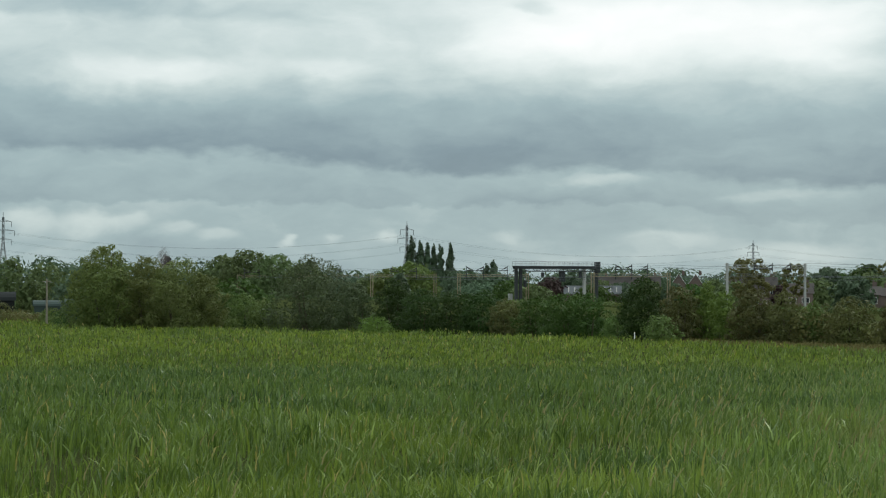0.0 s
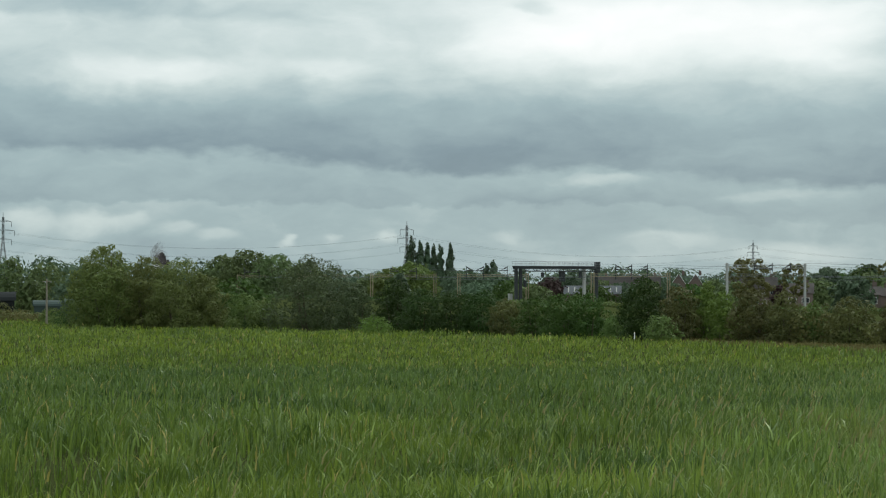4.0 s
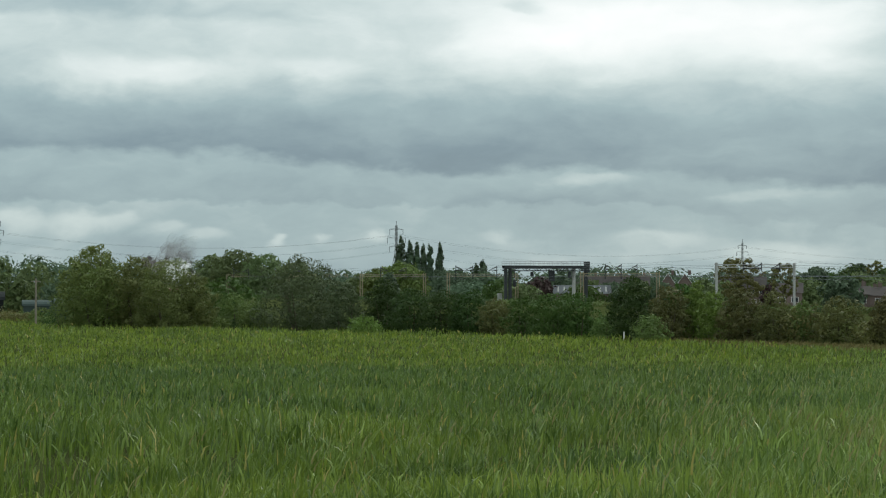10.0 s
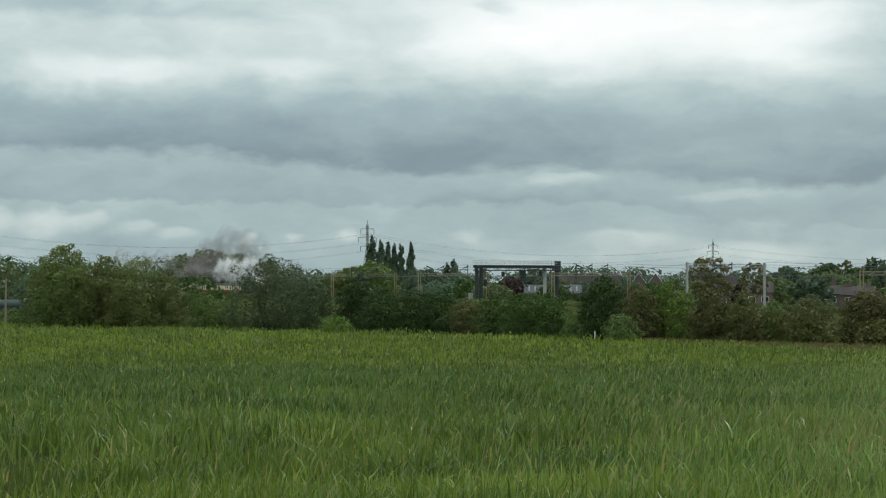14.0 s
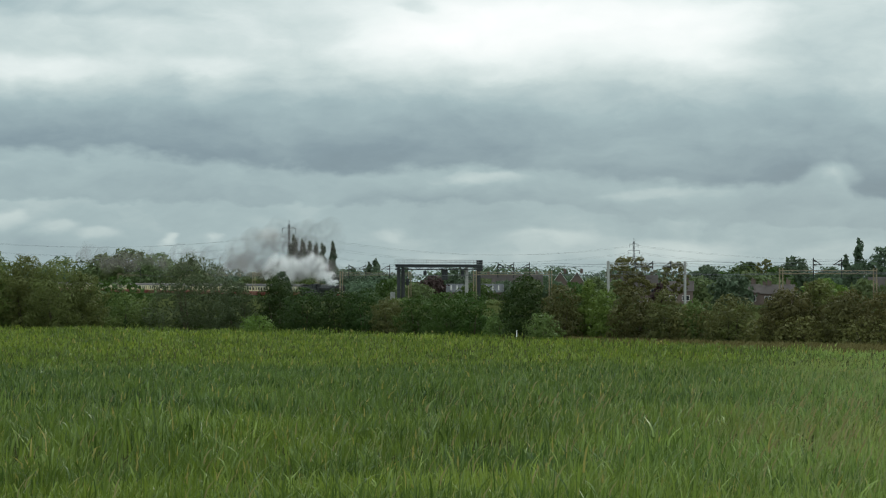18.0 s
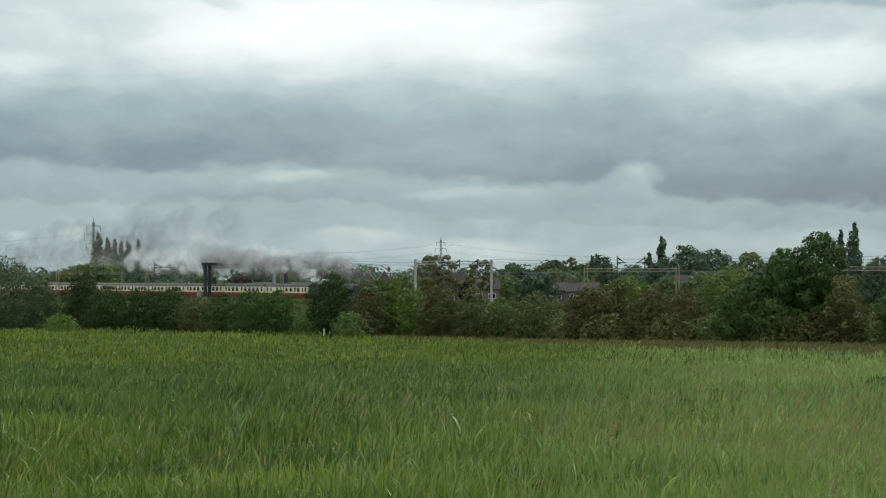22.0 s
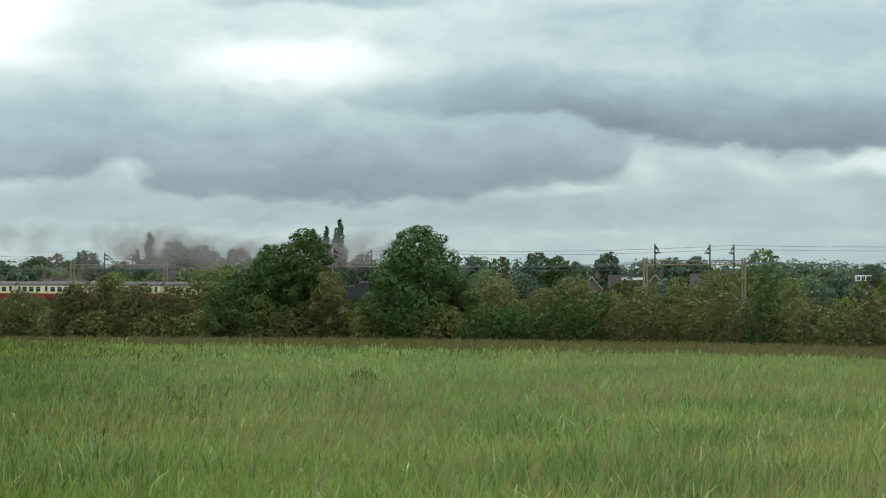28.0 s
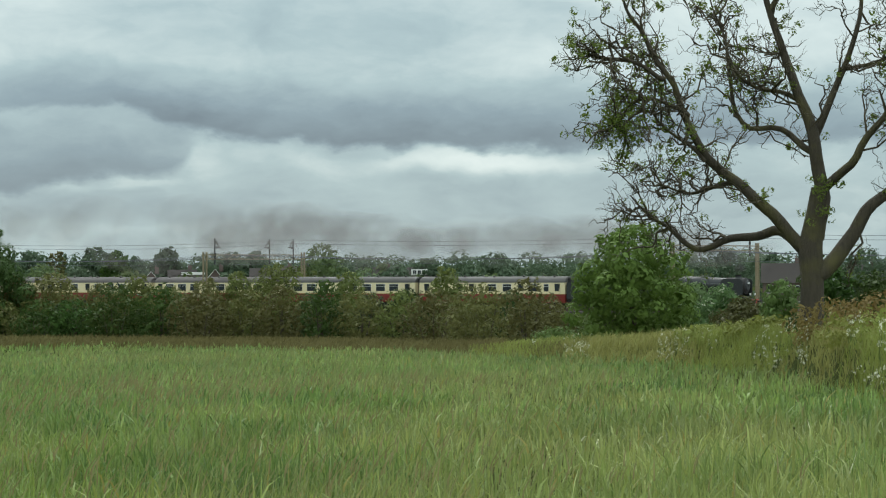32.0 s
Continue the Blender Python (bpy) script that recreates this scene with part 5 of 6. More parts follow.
        part("lamp", bm, RENDER_WHITE, ob, "white-painted oil lamp")
    bm = bmesh.new()
    box(bm, 6.45, 0, 1.08, 0.14, 2.5, 0.46)
    part("buffer_beam", bm, LOCO_RED, ob, "bright red buffer beam")
    bm = bmesh.new()
    box(bm, -0.8, 0, 1.0, 14.2, 1.1, 0.75)
    part("frame", bm, UNDERFRAME, ob)
    return ob


def tender_car():
    ob = thing("tender", 0, 0, 0, 0, "black coal tender behind the locomotive", "tender")
    flat_part("tank", [(-3.9, 1.25), (-3.9, 3.05), (-3.6, 3.2), (0.4, 3.2), (0.6, 3.5), (3.4, 3.5), (3.6, 2.3), (3.9, 2.2), (3.9, 1.25)], -1.3, 1.3, LOCO_BLACK, ob)
    bm = bmesh.new()
    g = np.random.default_rng(3)
    for _ in range(60):
        m = Matrix.Translation((g.uniform(0.4, 3.2), g.uniform(-0.9, 0.9), 3.45 + g.uniform(0, 0.28)))
        bmesh.ops.create_icosphere(bm, subdivisions=1, radius=float(g.uniform(0.14, 0.32)), matrix=m)
    tagged(part("coal", bm, COAL, ob), kind="stuff")
    bm = bmesh.new()
    box(bm, 0, 0, 1.05, 7.8, 2.2, 0.3)
    part("frame", bm, UNDERFRAME, ob)
    for x in (-2.5, 0, 2.5):
        for sy in (-1, 1):
            wheel(ob, x, sy * 0.76, 0.5, LOCO_BLACK, 8)
            bm = bmesh.new()
            box(bm, x, sy * 1.0, 0.6, 0.4, 0.25, 0.5)
            part("axlebox", bm, UNDERFRAME, ob)
    return ob


TRAIN = []


def make_train():
    dark_roof = surface("sooty_roof", (0.075, 0.070, 0.066), 0.7, scale=1.5, vary=0.2)
    brake = coach(dark_roof, False, "cream and maroon brake coach with a sooty dark roof")
    dining = coach(dark_roof, True, "cream and maroon passenger coach with a sooty dark roof")
    plain = coach(COACH_ROOF, True, "cream and maroon passenger coach with a dull grey roof")
    coaches = [brake, dining, plain] + [copy_thing(plain, pose(0, 0, 0)) for _ in range(9)]
    for i, c in enumerate(coaches):
        TRAIN.append((c, 22.8 + 10.1 + 20.25 * i))
    TRAIN.append((locomotive(), 7.0))
    TRAIN.append((tender_car(), 19.0))


make_train()

# ---- houses and sheds ----
def window_unit(ob, x, y, z, w, h, rz=0.0):
    """Framed window in a wall that faces -y before the turn."""
    bm = bmesh.new()
    box(bm, 0, 0, 0, w + 0.14, 0.08, h + 0.14)
    fr = part("window", bm, RENDER_WHITE, ob)
    fr.matrix_basis = pose(x, y, z, 0, 0, rz)
    bm = bmesh.new()
    box(bm, -w / 4, -0.03, 0, w / 2 - 0.06, 0.05, h)
    box(bm, w / 4, -0.03, 0, w / 2 - 0.06, 0.05, h)
    part("pane", bm, GLASS_DARK, fr)


def house(x, y, w, ridge, wall=None, roof=None, gable=False, depth=7.5, label="", dormer=False, turn=0.0):
    """A pitched-roof house that faces the viewer; ridge: height of its ridge over the ground."""
    rz = -math.degrees(math.atan2(x, y)) + turn
    ob = thing("house", x, y, float(land(x, y)) - 0.1, rz, label or "brick house with a brown tiled roof", "house", "houses beyond the railway")
    wall, roof = wall or BRICK, roof or ROOF_TILE
    eaves = ridge * 0.64
    bm = bmesh.new()
    box(bm, 0, 0, eaves / 2, w, depth, eaves)
    if gable:
        pro = [(-w / 2, eaves), (0, ridge - 0.15), (w / 2, eaves)]
        f = [bm.verts.new((px, -depth / 2, pz)) for px, pz in pro]
        b = [bm.verts.new((px, depth / 2, pz)) for px, pz in pro]
        bm.faces.new(f), bm.faces.new(b[::-1])
        for i in range(3):
            bm.faces.new((f[i], b[i], b[(i + 1) % 3], f[(i + 1) % 3]))
    else:
        for sx in (-1, 1):
            f = [bm.verts.new((sx * w / 2, py, pz)) for py, pz in ((-depth / 2, eaves), (0, ridge - 0.15), (depth / 2, eaves))]
            b = [bm.verts.new((sx * (w / 2 - 0.25), v.co.y, v.co.z)) for v in f]
            bm.faces.new(f), bm.faces.new(b[::-1])
            for i in range(3):
                bm.faces.new((f[i], b[i], b[(i + 1) % 3], f[(i + 1) % 3]))
    bmesh.ops.recalc_face_normals(bm, faces=bm.faces)
    part("wall", bm, wall, ob)
    for s in (-1, 1):
        bm = bmesh.new()
        a = (w if gable else depth) / 2 + 0.3
        b = ((depth if gable else w) / 2) + 0.3
        drop = (ridge - eaves) * 0.3 / (a - 0.3)
        p = [(s * a, -b, eaves - drop), (0, -b, ridge), (0, b, ridge), (s * a, b, eaves - drop)]
        vs = [bm.verts.new((px, py, pz) if gable else (py, px, pz)) for px, py, pz in p]
        bm.faces.new(vs)
        bmesh.ops.solidify(bm, geom=bm.faces[:], thickness=0.16)
        part("roof_slope", bm, roof, ob)
    bm = bmesh.new()
    box(bm, w * 0.28, 0.6, ridge + 0.2, 0.9, 0.6, 1.5)
    tube(bm, (w * 0.28 - 0.2, 0.6, ridge + 0.9), (w * 0.28 - 0.2, 0.6, ridge + 1.3), 0.12, sides=8)
    part("chimney", bm, BRICK, ob)
    if gable:
        bm = bmesh.new()
        for s in (-1, 1):
            beam(bm, (s * (w / 2 + 0.25), -depth / 2 - 0.32, eaves - 0.2), (0, -depth / 2 - 0.32, ridge), 0.22, 0.1)
        part("bargeboard", bm, RENDER_WHITE, ob)
    floors = 2 if ridge > 6.5 else 1
    cols = 1 if w < 4.5 else (2 if w < 7 else 3)
    for i in range(floors):
        z = eaves * ((0.27, 0.76)[i] if floors == 2 else 0.55)
        for c in range(cols):
            window_unit(ob, (c - (cols - 1) / 2) * w / cols * 0.95, -depth / 2 - 0.03, z, min(1.7, w / cols * 0.5), 1.15)
    if dormer:
        bm = bmesh.new()
        box(bm, 0, -depth * 0.28, eaves + (ridge - eaves) * 0.55, w * 0.7, 2.2, 1.6)
        d = part("dormer", bm, RENDER_WHITE, ob)
        for c in (-1, 0, 1):
            window_unit(d, c * w * 0.2, -depth * 0.28 - 1.12, eaves + (ridge - eaves) * 0.55, 0.9, 0.95)
    return ob


def build_houses():
    for x, y, w, r in ((54, 718, 9.0, 10.2), (63.6, 727, 8.6, 10.2), (71, 717, 8.0, 10.4), (97, 684, 7.0, 10.2), (107, 690, 8.0, 10.0)):
        house(x, y, w, r, label="brick house with a long brown tiled roof on the far estate")
    for x, y in ((77.9, 685.6), (83.4, 684.9)):
        house(x, y, 5.4, 11.0, BRICK, gable=True, label="brick house with a steep white-edged front gable")
    for x, y, w, r in ((86.1, 421.3, 5.5, 4.4), (91.5, 431, 5.5, 4.4), (97.5, 439.4, 5.2, 5.0), (84.6, 492.8, 6.5, 6.2), (106.7, 509, 7.0, 6.4)):
        house(x, y, w, r, label="low brick bungalow with a brown tiled roof")
    for x, y, w, r in ((126.2, 463, 6.5, 8.6), (222, 425, 6.2, 7.9), (231, 398, 11.0, 8.2), (240, 404, 7.0, 8.6), (304, 470, 12.0, 8.1)):
        house(x, y, w, r, label="brick house with a brown tiled roof behind the railway")
    for x, y, w, r in ((211.4, 419.8, 4.6, 7.6), (224, 413, 4.8, 8.0), (200, 450, 5.0, 7.8)):
        house(x, y, w, r, gable=True, label="brick house with a white-edged front gable")
    house(314, 464, 6.2, 8.0, BRICK, dormer=True, label="brick house with a wide white dormer")
    house(252, 260, 7.6, 8.7, label="brick house with a plain brown roof past the tracks")
    house(262, 252, 7.6, 8.5, label="brick house with a plain brown roof past the tracks")
    # flat-roofed block with a white fascia
    x, y = 201.0, 380.1
    ob = thing("flat_roofed_block", x, y, float(land(x, y)) - 0.1, -27.9, "flat-roofed brick block with a white fascia", "building")
    bm = bmesh.new()
    box(bm, 0, 0, 3.5, 4.4, 6, 7.0)
    part("wall", bm, BRICK, ob)
    bm = bmesh.new()
    box(bm, 0, 0, 7.2, 4.8, 6.4, 0.5)
    part("fascia", bm, RENDER_WHITE, ob)
    # long workshop with rooflights
    x, y = 40.3, 558.6
    ob = thing("workshop", x, y, float(land(x, y)) - 0.1, -4, "long low workshop with rooflights and a white gable end", "workshop")
    bm = bmesh.new()
    box(bm, 0, 0, 1.2, 15, 9, 2.4)
    part("wall", bm, BRICK, ob)
    for s in (-1, 1):
        bm = bmesh.new()
        vs = [bm.verts.new(p) for p in ((-7.8, s * 4.8, 2.3), (7.8, s * 4.8, 2.3), (7.8, 0, 4.6), (-7.8, 0, 4.6))]
        bm.faces.new(vs)
        bmesh.ops.solidify(bm, geom=bm.faces[:], thickness=0.15)
        part("roof_slope", bm, SLATE, ob)
    for i in range(9):
        bm = bmesh.new()
        box(bm, 0, 0, 0, 0.28, 3.0, 0.06)
        r = part("rooflight", bm, CONCRETE, ob)
        r.matrix_basis = pose(-6.4 + i * 1.6, -2.5, 3.5, 25.6, 0, 0)
    bm = bmesh.new()
    vs = [bm.verts.new(p) for p in ((7.85, -4.6, 0), (7.85, 4.6, 0), (7.85, 4.6, 2.3), (7.85, 0, 4.5), (7.85, -4.6, 2.3))]
    bm.faces.new(vs)
    bmesh.ops.solidify(bm, geom=bm.faces[:], thickness=0.1)
    part("gable_end", bm, CONCRETE, ob)


def shed(x, y, w, d, h, roof_mat, wall_mat, label, rz):
    ob = thing("shed", x, y, float(land(x, y)) - 0.1, rz, label, "shed", "farm sheds")
    bm = bmesh.new()
    box(bm, 0, 0, h * 0.36, w, d, h * 0.72)
    part("wall", bm, wall_mat, ob)
    n = 8
    bm = bmesh.new()
    ends = [[bm.verts.new((sx * (w / 2 + 0.2), d / 2 * 1.06 * math.cos(math.pi * i / n), h * 0.70 + h * 0.30 * math.sin(math.pi * i / n))) for i in range(n + 1)] for sx in (-1, 1)]
    for i in range(n):
        bm.faces.new((ends[0][i], ends[1][i], ends[1][i + 1], ends[0][i + 1]))
    bm.faces.new(ends[0]), bm.faces.new(ends[1][::-1])
    bmesh.ops.recalc_face_normals(bm, faces=bm.faces)
    part("roof", bm, roof_mat, ob)


def build_sheds():
    shed(-60.0, 272, 7.5, 6, 3.7, BARN_ROOF, BARN_ROOF, "dark barn with a rounded sheet roof", 12)
    shed(-52.0, 273, 3.4, 3, 2.6, SHED_GREEN, SHED_GREEN, "low green-roofed shed behind the field", 10)
    shed(-48.5, 275, 2.8, 3, 2.8, SHED_GREEN, SHED_GREEN, "small green-roofed shed behind the field", 10)
    pole = thing("telegraph_pole", -45.0, 235.7, float(land(-45, 235.7)), 0, "weathered wooden telegraph pole", "pole")
    bm = bmesh.new()
    tube(bm, (0, 0, -0.3), (0, 0, 5.3), 0.13, 0.09, 8)
    part("shaft", bm, TIMBER, pole)
    bm = bmesh.new()
    beam(bm, (-0.5, 0, 5.0), (0.5, 0, 5.0), 0.1, 0.1)
    part("crossarm", bm, TIMBER, pole)
    for x, y, h in ((16.4, 177.5, 0.75),):
        p = thing("marker_post", x, y, float(land(x, y)), 0, "short white marker post at the field edge", "post")
        bm = bmesh.new()
        box(bm, 0, 0, h / 2, 0.10, 0.08, h + 0.2, bevel=0.02)
        part("shaft", bm, RENDER_WHITE, p)
    # post and rail fence by the line
    f = frame_thing("lineside_fence", -80, "grey timber post and rail fence by the line", "fence", "", -9)
    for i in range(16):
        bm = bmesh.new()
        box(bm, -2 + i * 2.2, 0, 0.6, 0.12, 0.12, 1.5, bevel=0.01)
        part("post", bm, TIMBER, f)
    for z in (0.45, 0.8, 1.15):
        bm = bmesh.new()
        box(bm, 14.5, -0.08, z, 33, 0.04, 0.12)
        part("rail", bm, TIMBER, f)


build_houses()
build_sheds()


# ---- far woodland that closes the view ----
def far_woodland():
    g = np.random.default_rng(77)
    vs, ts, off = [], [], 0
    for i in range(270):
        az = radians(-19 + 76 * (i + g.uniform(0, 1)) / 270)
        r = g.uniform(800, 980)
        x, y = r * math.sin(az), r * math.cos(az)
        h, w = g.uniform(10.5, 15.0), g.uniform(11, 19)
        blobs = [((x + g.normal(0, w * 0.25), y + g.normal(0, w * 0.25), float(land(x, y)) + h * g.uniform(0.3, 0.8)), (w * 0.3, w * 0.3, h * 0.28)) for _ in range(6)]
        v, t = leaves(g, [((a[0], a[1], a[2] + 10), b) for a, b in blobs], 200, 0.80, 0.10, 0.3)
        v[:, 2] -= 10
        vs.append(v), ts.append(t + off)
        off += len(v)
    # no haze in the air; the bluish leaf colour stands in for it
    tagged(raw_part("far_woodland", np.concatenate(vs), np.concatenate(ts), LEAF["deep"]), "dark green woodland along the skyline, haze put into its leaf colour", "woodland", kind="stuff")


far_woodland()


# ---- the old ash, the bank and its plants ----
def limb_arrays(pts, radii, sides):
    """A tapering crooked bough through the points."""
    pts = np.asarray(pts, float)
    d = np.gradient(pts, axis=0)
    d /= np.linalg.norm(d, axis=1)[:, None] + 1e-9
    ref = np.array([0.3, 1.0, 0.2])
    a = np.cross(d, ref)
    a /= np.linalg.norm(a, axis=1)[:, None] + 1e-9
    b = np.cross(d, a)
    ang = np.arange(sides) * 2 * np.pi / sides
    ring = a[:, None, :] * np.cos(ang)[None, :, None] + b[:, None, :] * np.sin(ang)[None, :, None]
    v = (pts[:, None, :] + ring * np.asarray(radii)[:, None, None]).reshape(-1, 3)
    t = []
    for i in range(len(pts) - 1):
        for j in range(sides):
            k = (j + 1) % sides
            p, q = i * sides, (i + 1) * sides
            t += [(p + j, p + k, q + k), (p + j, q + k, q + j)]
    return v, np.array(t)


def crooked(a, b, g, n=6, bend=0.16):
    """A wavering line from a to b."""
    a, b = np.asarray(a, float), np.asarray(b, float)
    l = np.linalg.norm(b - a)
    f = np.linspace(0, 1, n)
    p = a[None] * (1 - f[:, None]) + b[None] * f[:, None]
    w = g.normal(0, bend * l / math.sqrt(n), (n, 3))
    w[0] = w[-1] = 0
    return p + w * np.sin(np.pi * f)[:, None] ** 0.5


def old_ash():
    g = np.random.default_rng(12)
    az, r = radians(44.82), 70.0
    x, y = r * math.sin(az), r * math.cos(az)
    base = float(land(x, y)) - 0.1
    ob = thing("old_ash", x, y, base, -44.82, "old ash with crooked half-bare boughs and sparse leaf tufts", "tree")
    tips, twigs, tw_t, off = [], [], [], [0]

    def add(pts, radii, sides, name=None):
        v, t = limb_arrays(pts, radii, sides)
        if name:
            raw_part(name, v, t, MOSSY, ob).data.shade_smooth()
        else:
            twigs.append(v), tw_t.append(t + off[0])
            off[0] += len(v)

    def sprout(pts, radii, level, out):
        """Side shoots along a bough, then shoots on those."""
        pts = np.asarray(pts)
        n = {1: 15, 2: 6, 3: 4}[level]
        for i in range(n):
            f = g.uniform(0.25, 1.0) if i else 1.0
            q = f * (len(pts) - 1)
            k = min(int(q), len(pts) - 2)
            p = pts[k] + (pts[k + 1] - pts[k]) * (q - k)
            d = pts[k + 1] - pts[k]
            d = d / (np.linalg.norm(d) + 1e-9)
            d = d * 0.35 + np.array(out) * 0.22 + g.normal(0, 0.62, 3) * np.array([1, 0.8, 1]) + np.array([0, 0, 0.12])
            d /= np.linalg.norm(d)
            l = {1: g.uniform(0.7, 2.0), 2: g.uniform(0.4, 0.9), 3: g.uniform(0.2, 0.45)}[level]
            c = crooked(p, p + d * l, g, 6 if level < 3 else 4, 0.2)
            r0 = {1: 0.042, 2: 0.019, 3: 0.010}[level] * g.uniform(0.8, 1.3)
            add(c, np.linspace(r0, r0 * 0.4, len(c)), 5 if level < 3 else 3)
            if level < 3:
                sprout(c, None, level + 1, out)
            else:
                tips.append(c[-1])

    # trunk, flared at the foot
    tr = [(0.1, 0, -0.3), (0.05, 0, 0.2), (0, 0, 1.0), (0.02, 0, 2.2), (-0.05, 0, 3.2), (0.1, 0, 4.2), (0.25, 0, 5.2)]
    add(tr, [0.60, 0.48, 0.41, 0.38, 0.42, 0.31, 0.25], 14, "trunk")
    # boughs: thickness at the foot, growing direction of the side shoots, then bends from foot to end
    boughs = [(0.20, (-0.9, 0, 0.3), (-0.3, 0.0, 3.3), (-1.1, 0.4, 3.87), (-1.75, 0.6, 3.6), (-2.8, 0.8, 3.62), (-3.64, 1.0, 3.1), (-4.5, 1.1, 3.7), (-5.2, 1.2, 4.2), (-5.8, 1.2, 4.7)),
              (0.23, (-0.6, 0, 0.6), (-0.3, 0.0, 3.2), (-1.3, -0.4, 4.4), (-2.4, -0.7, 5.4), (-3.45, -0.9, 6.1), (-3.9, -1.1, 7.45), (-4.7, -1.4, 8.8), (-5.5, -1.8, 10.5), (-6.0, -2.0, 11.3)),
              (0.27, (-0.1, 0, 0.9), (0.15, 0, 3.5), (0.3, 0.2, 5.2), (0.05, 0.3, 7.1), (-0.45, 0.4, 8.4), (-0.9, 0.4, 9.9), (-1.3, 0.4, 11.0), (-1.9, 0.4, 12.8), (-2.0, 0.4, 14.4)),
              (0.17, (0.5, 0, 0.7), (0.3, 0.2, 5.1), (1.35, -0.4, 5.95), (2.1, -0.8, 7.1), (2.6, -1.0, 8.0), (3.8, -1.3, 9.2), (4.6, -1.6, 10.6)),
              (0.15, (0.4, 0, 0.8), (0.05, 0.3, 6.8), (0.6, 0.5, 8.0), (1.2, 0.6, 9.3), (1.6, 0.7, 10.8), (1.9, 0.8, 12.6), (2.5, 0.8, 14.0)),
              (0.08, (0.7, 0, 0.4), (1.2, 0.6, 9.2), (2.1, 0.3, 9.3), (3.0, 0.0, 9.9), (4.0, -0.2, 10.3)),
              (0.12, (-0.3, 0.2, 0.8), (0.05, 0.3, 6.4), (-0.9, 0.7, 7.26), (-2.4, 1.1, 7.3), (-2.6, 1.2, 8.9), (-2.8, 1.2, 10.5), (-3.4, 1.3, 11.9)),
              (0.09, (-0.5, 0.2, 0.6), (-0.45, 0.4, 8.2), (-1.6, 0.0, 8.5), (-2.5, -0.4, 9.2), (-3.1, -0.6, 10.4)),
              (0.30, (0.6, 0, 0.6), (0.15, 0, 2.3), (1.2, 0.3, 3.5), (2.0, 0.5, 4.6), (2.9, 0.7, 5.5), (3.6, 0.8, 6.8), (4.8, 0.9, 8.0)),
              (0.08, (-0.7, 0, 0.5), (-3.45, -0.9, 6.1), (-4.1, -1.1, 6.7), (-4.9, -1.3, 7.3), (-5.4, -1.4, 8.2)),
              (0.08, (-0.5, 0, -0.1), (-3.95, -1.1, 7.6), (-5.0, -1.3, 8.2), (-5.9, -1.4, 8.1), (-6.3, -1.4, 7.3)),
              (0.09, (-0.8, 0, 0.3), (-4.7, -1.4, 8.8), (-5.5, -1.6, 9.3), (-6.3, -1.8, 9.5), (-6.9, -1.9, 9.6)),
              (0.10, (-0.6, 0, 0.4), (-2.4, -0.7, 5.4), (-3.3, -0.2, 5.2), (-4.2, 0.1, 5.0), (-5.2, 0.2, 5.5)),
              (0.11, (0.2, 0, 0.9), (-1.3, 0.4, 11.0), (-0.5, 0.3, 12.4), (0.3, 0.2, 13.6), (0.8, 0.2, 14.8))]
    for thick, out, *bends in boughs:
        p = np.concatenate([crooked(a, b, g, 5, 0.20)[:-1] for a, b in zip(bends[:-1], bends[1:])] + [np.array(bends[-1:])])
        for _ in range(2):
            p[1:-1] = (p[:-2] + 2 * p[1:-1] + p[2:]) / 4
        add(p, thick * np.linspace(1.0, 0.22, len(p)) ** 1.1, 9, "bough")
        sprout(p, None, 1, out)
    raw_part("twig_work", np.concatenate(twigs), np.concatenate(tw_t), BARK, ob, "fine bare twigs")["kind"] = "stuff"
    # leaf tufts at some twig ends, thick on two hanging sprays
    tips = np.array(tips)
    near_mass = np.exp(-((tips[:, 0] + 6.1) ** 2 / 0.4 + (tips[:, 2] - 7.5) ** 2 / 1.0))
    fan = (tips[:, 0] < -3.6) & (tips[:, 2] < 5.6)
    pick = g.random(len(tips)) < np.where(fan, 0.04, 0.12) + 0.6 * near_mass
    blobs = [(tuple(p), (0.16, 0.16, 0.14)) for p in tips[pick]]
    for c, s in (((-6.05, -1.4, 8.2), 0.38), ((-6.3, -1.4, 7.4), 0.5), ((-6.2, -1.4, 6.7), 0.36), ((-4.5, -1.2, 7.3), 0.32), ((-4.4, -1.1, 6.2), 0.26), ((-1.6, -0.5, 5.0), 0.3), ((0.3, -0.5, 4.3), 0.4), ((0.5, -0.4, 5.2), 0.4)):
        for _ in range(9):
            blobs.append((tuple(np.array(c) + g.normal(0, s * 0.6, 3)), (s * 0.4, s * 0.4, s * 0.36)))
    v, t = leaves(g, blobs, 16000, 0.050, 0.35, 0.1)
    raw_part("crown", v, t, LEAF["ash"], ob)


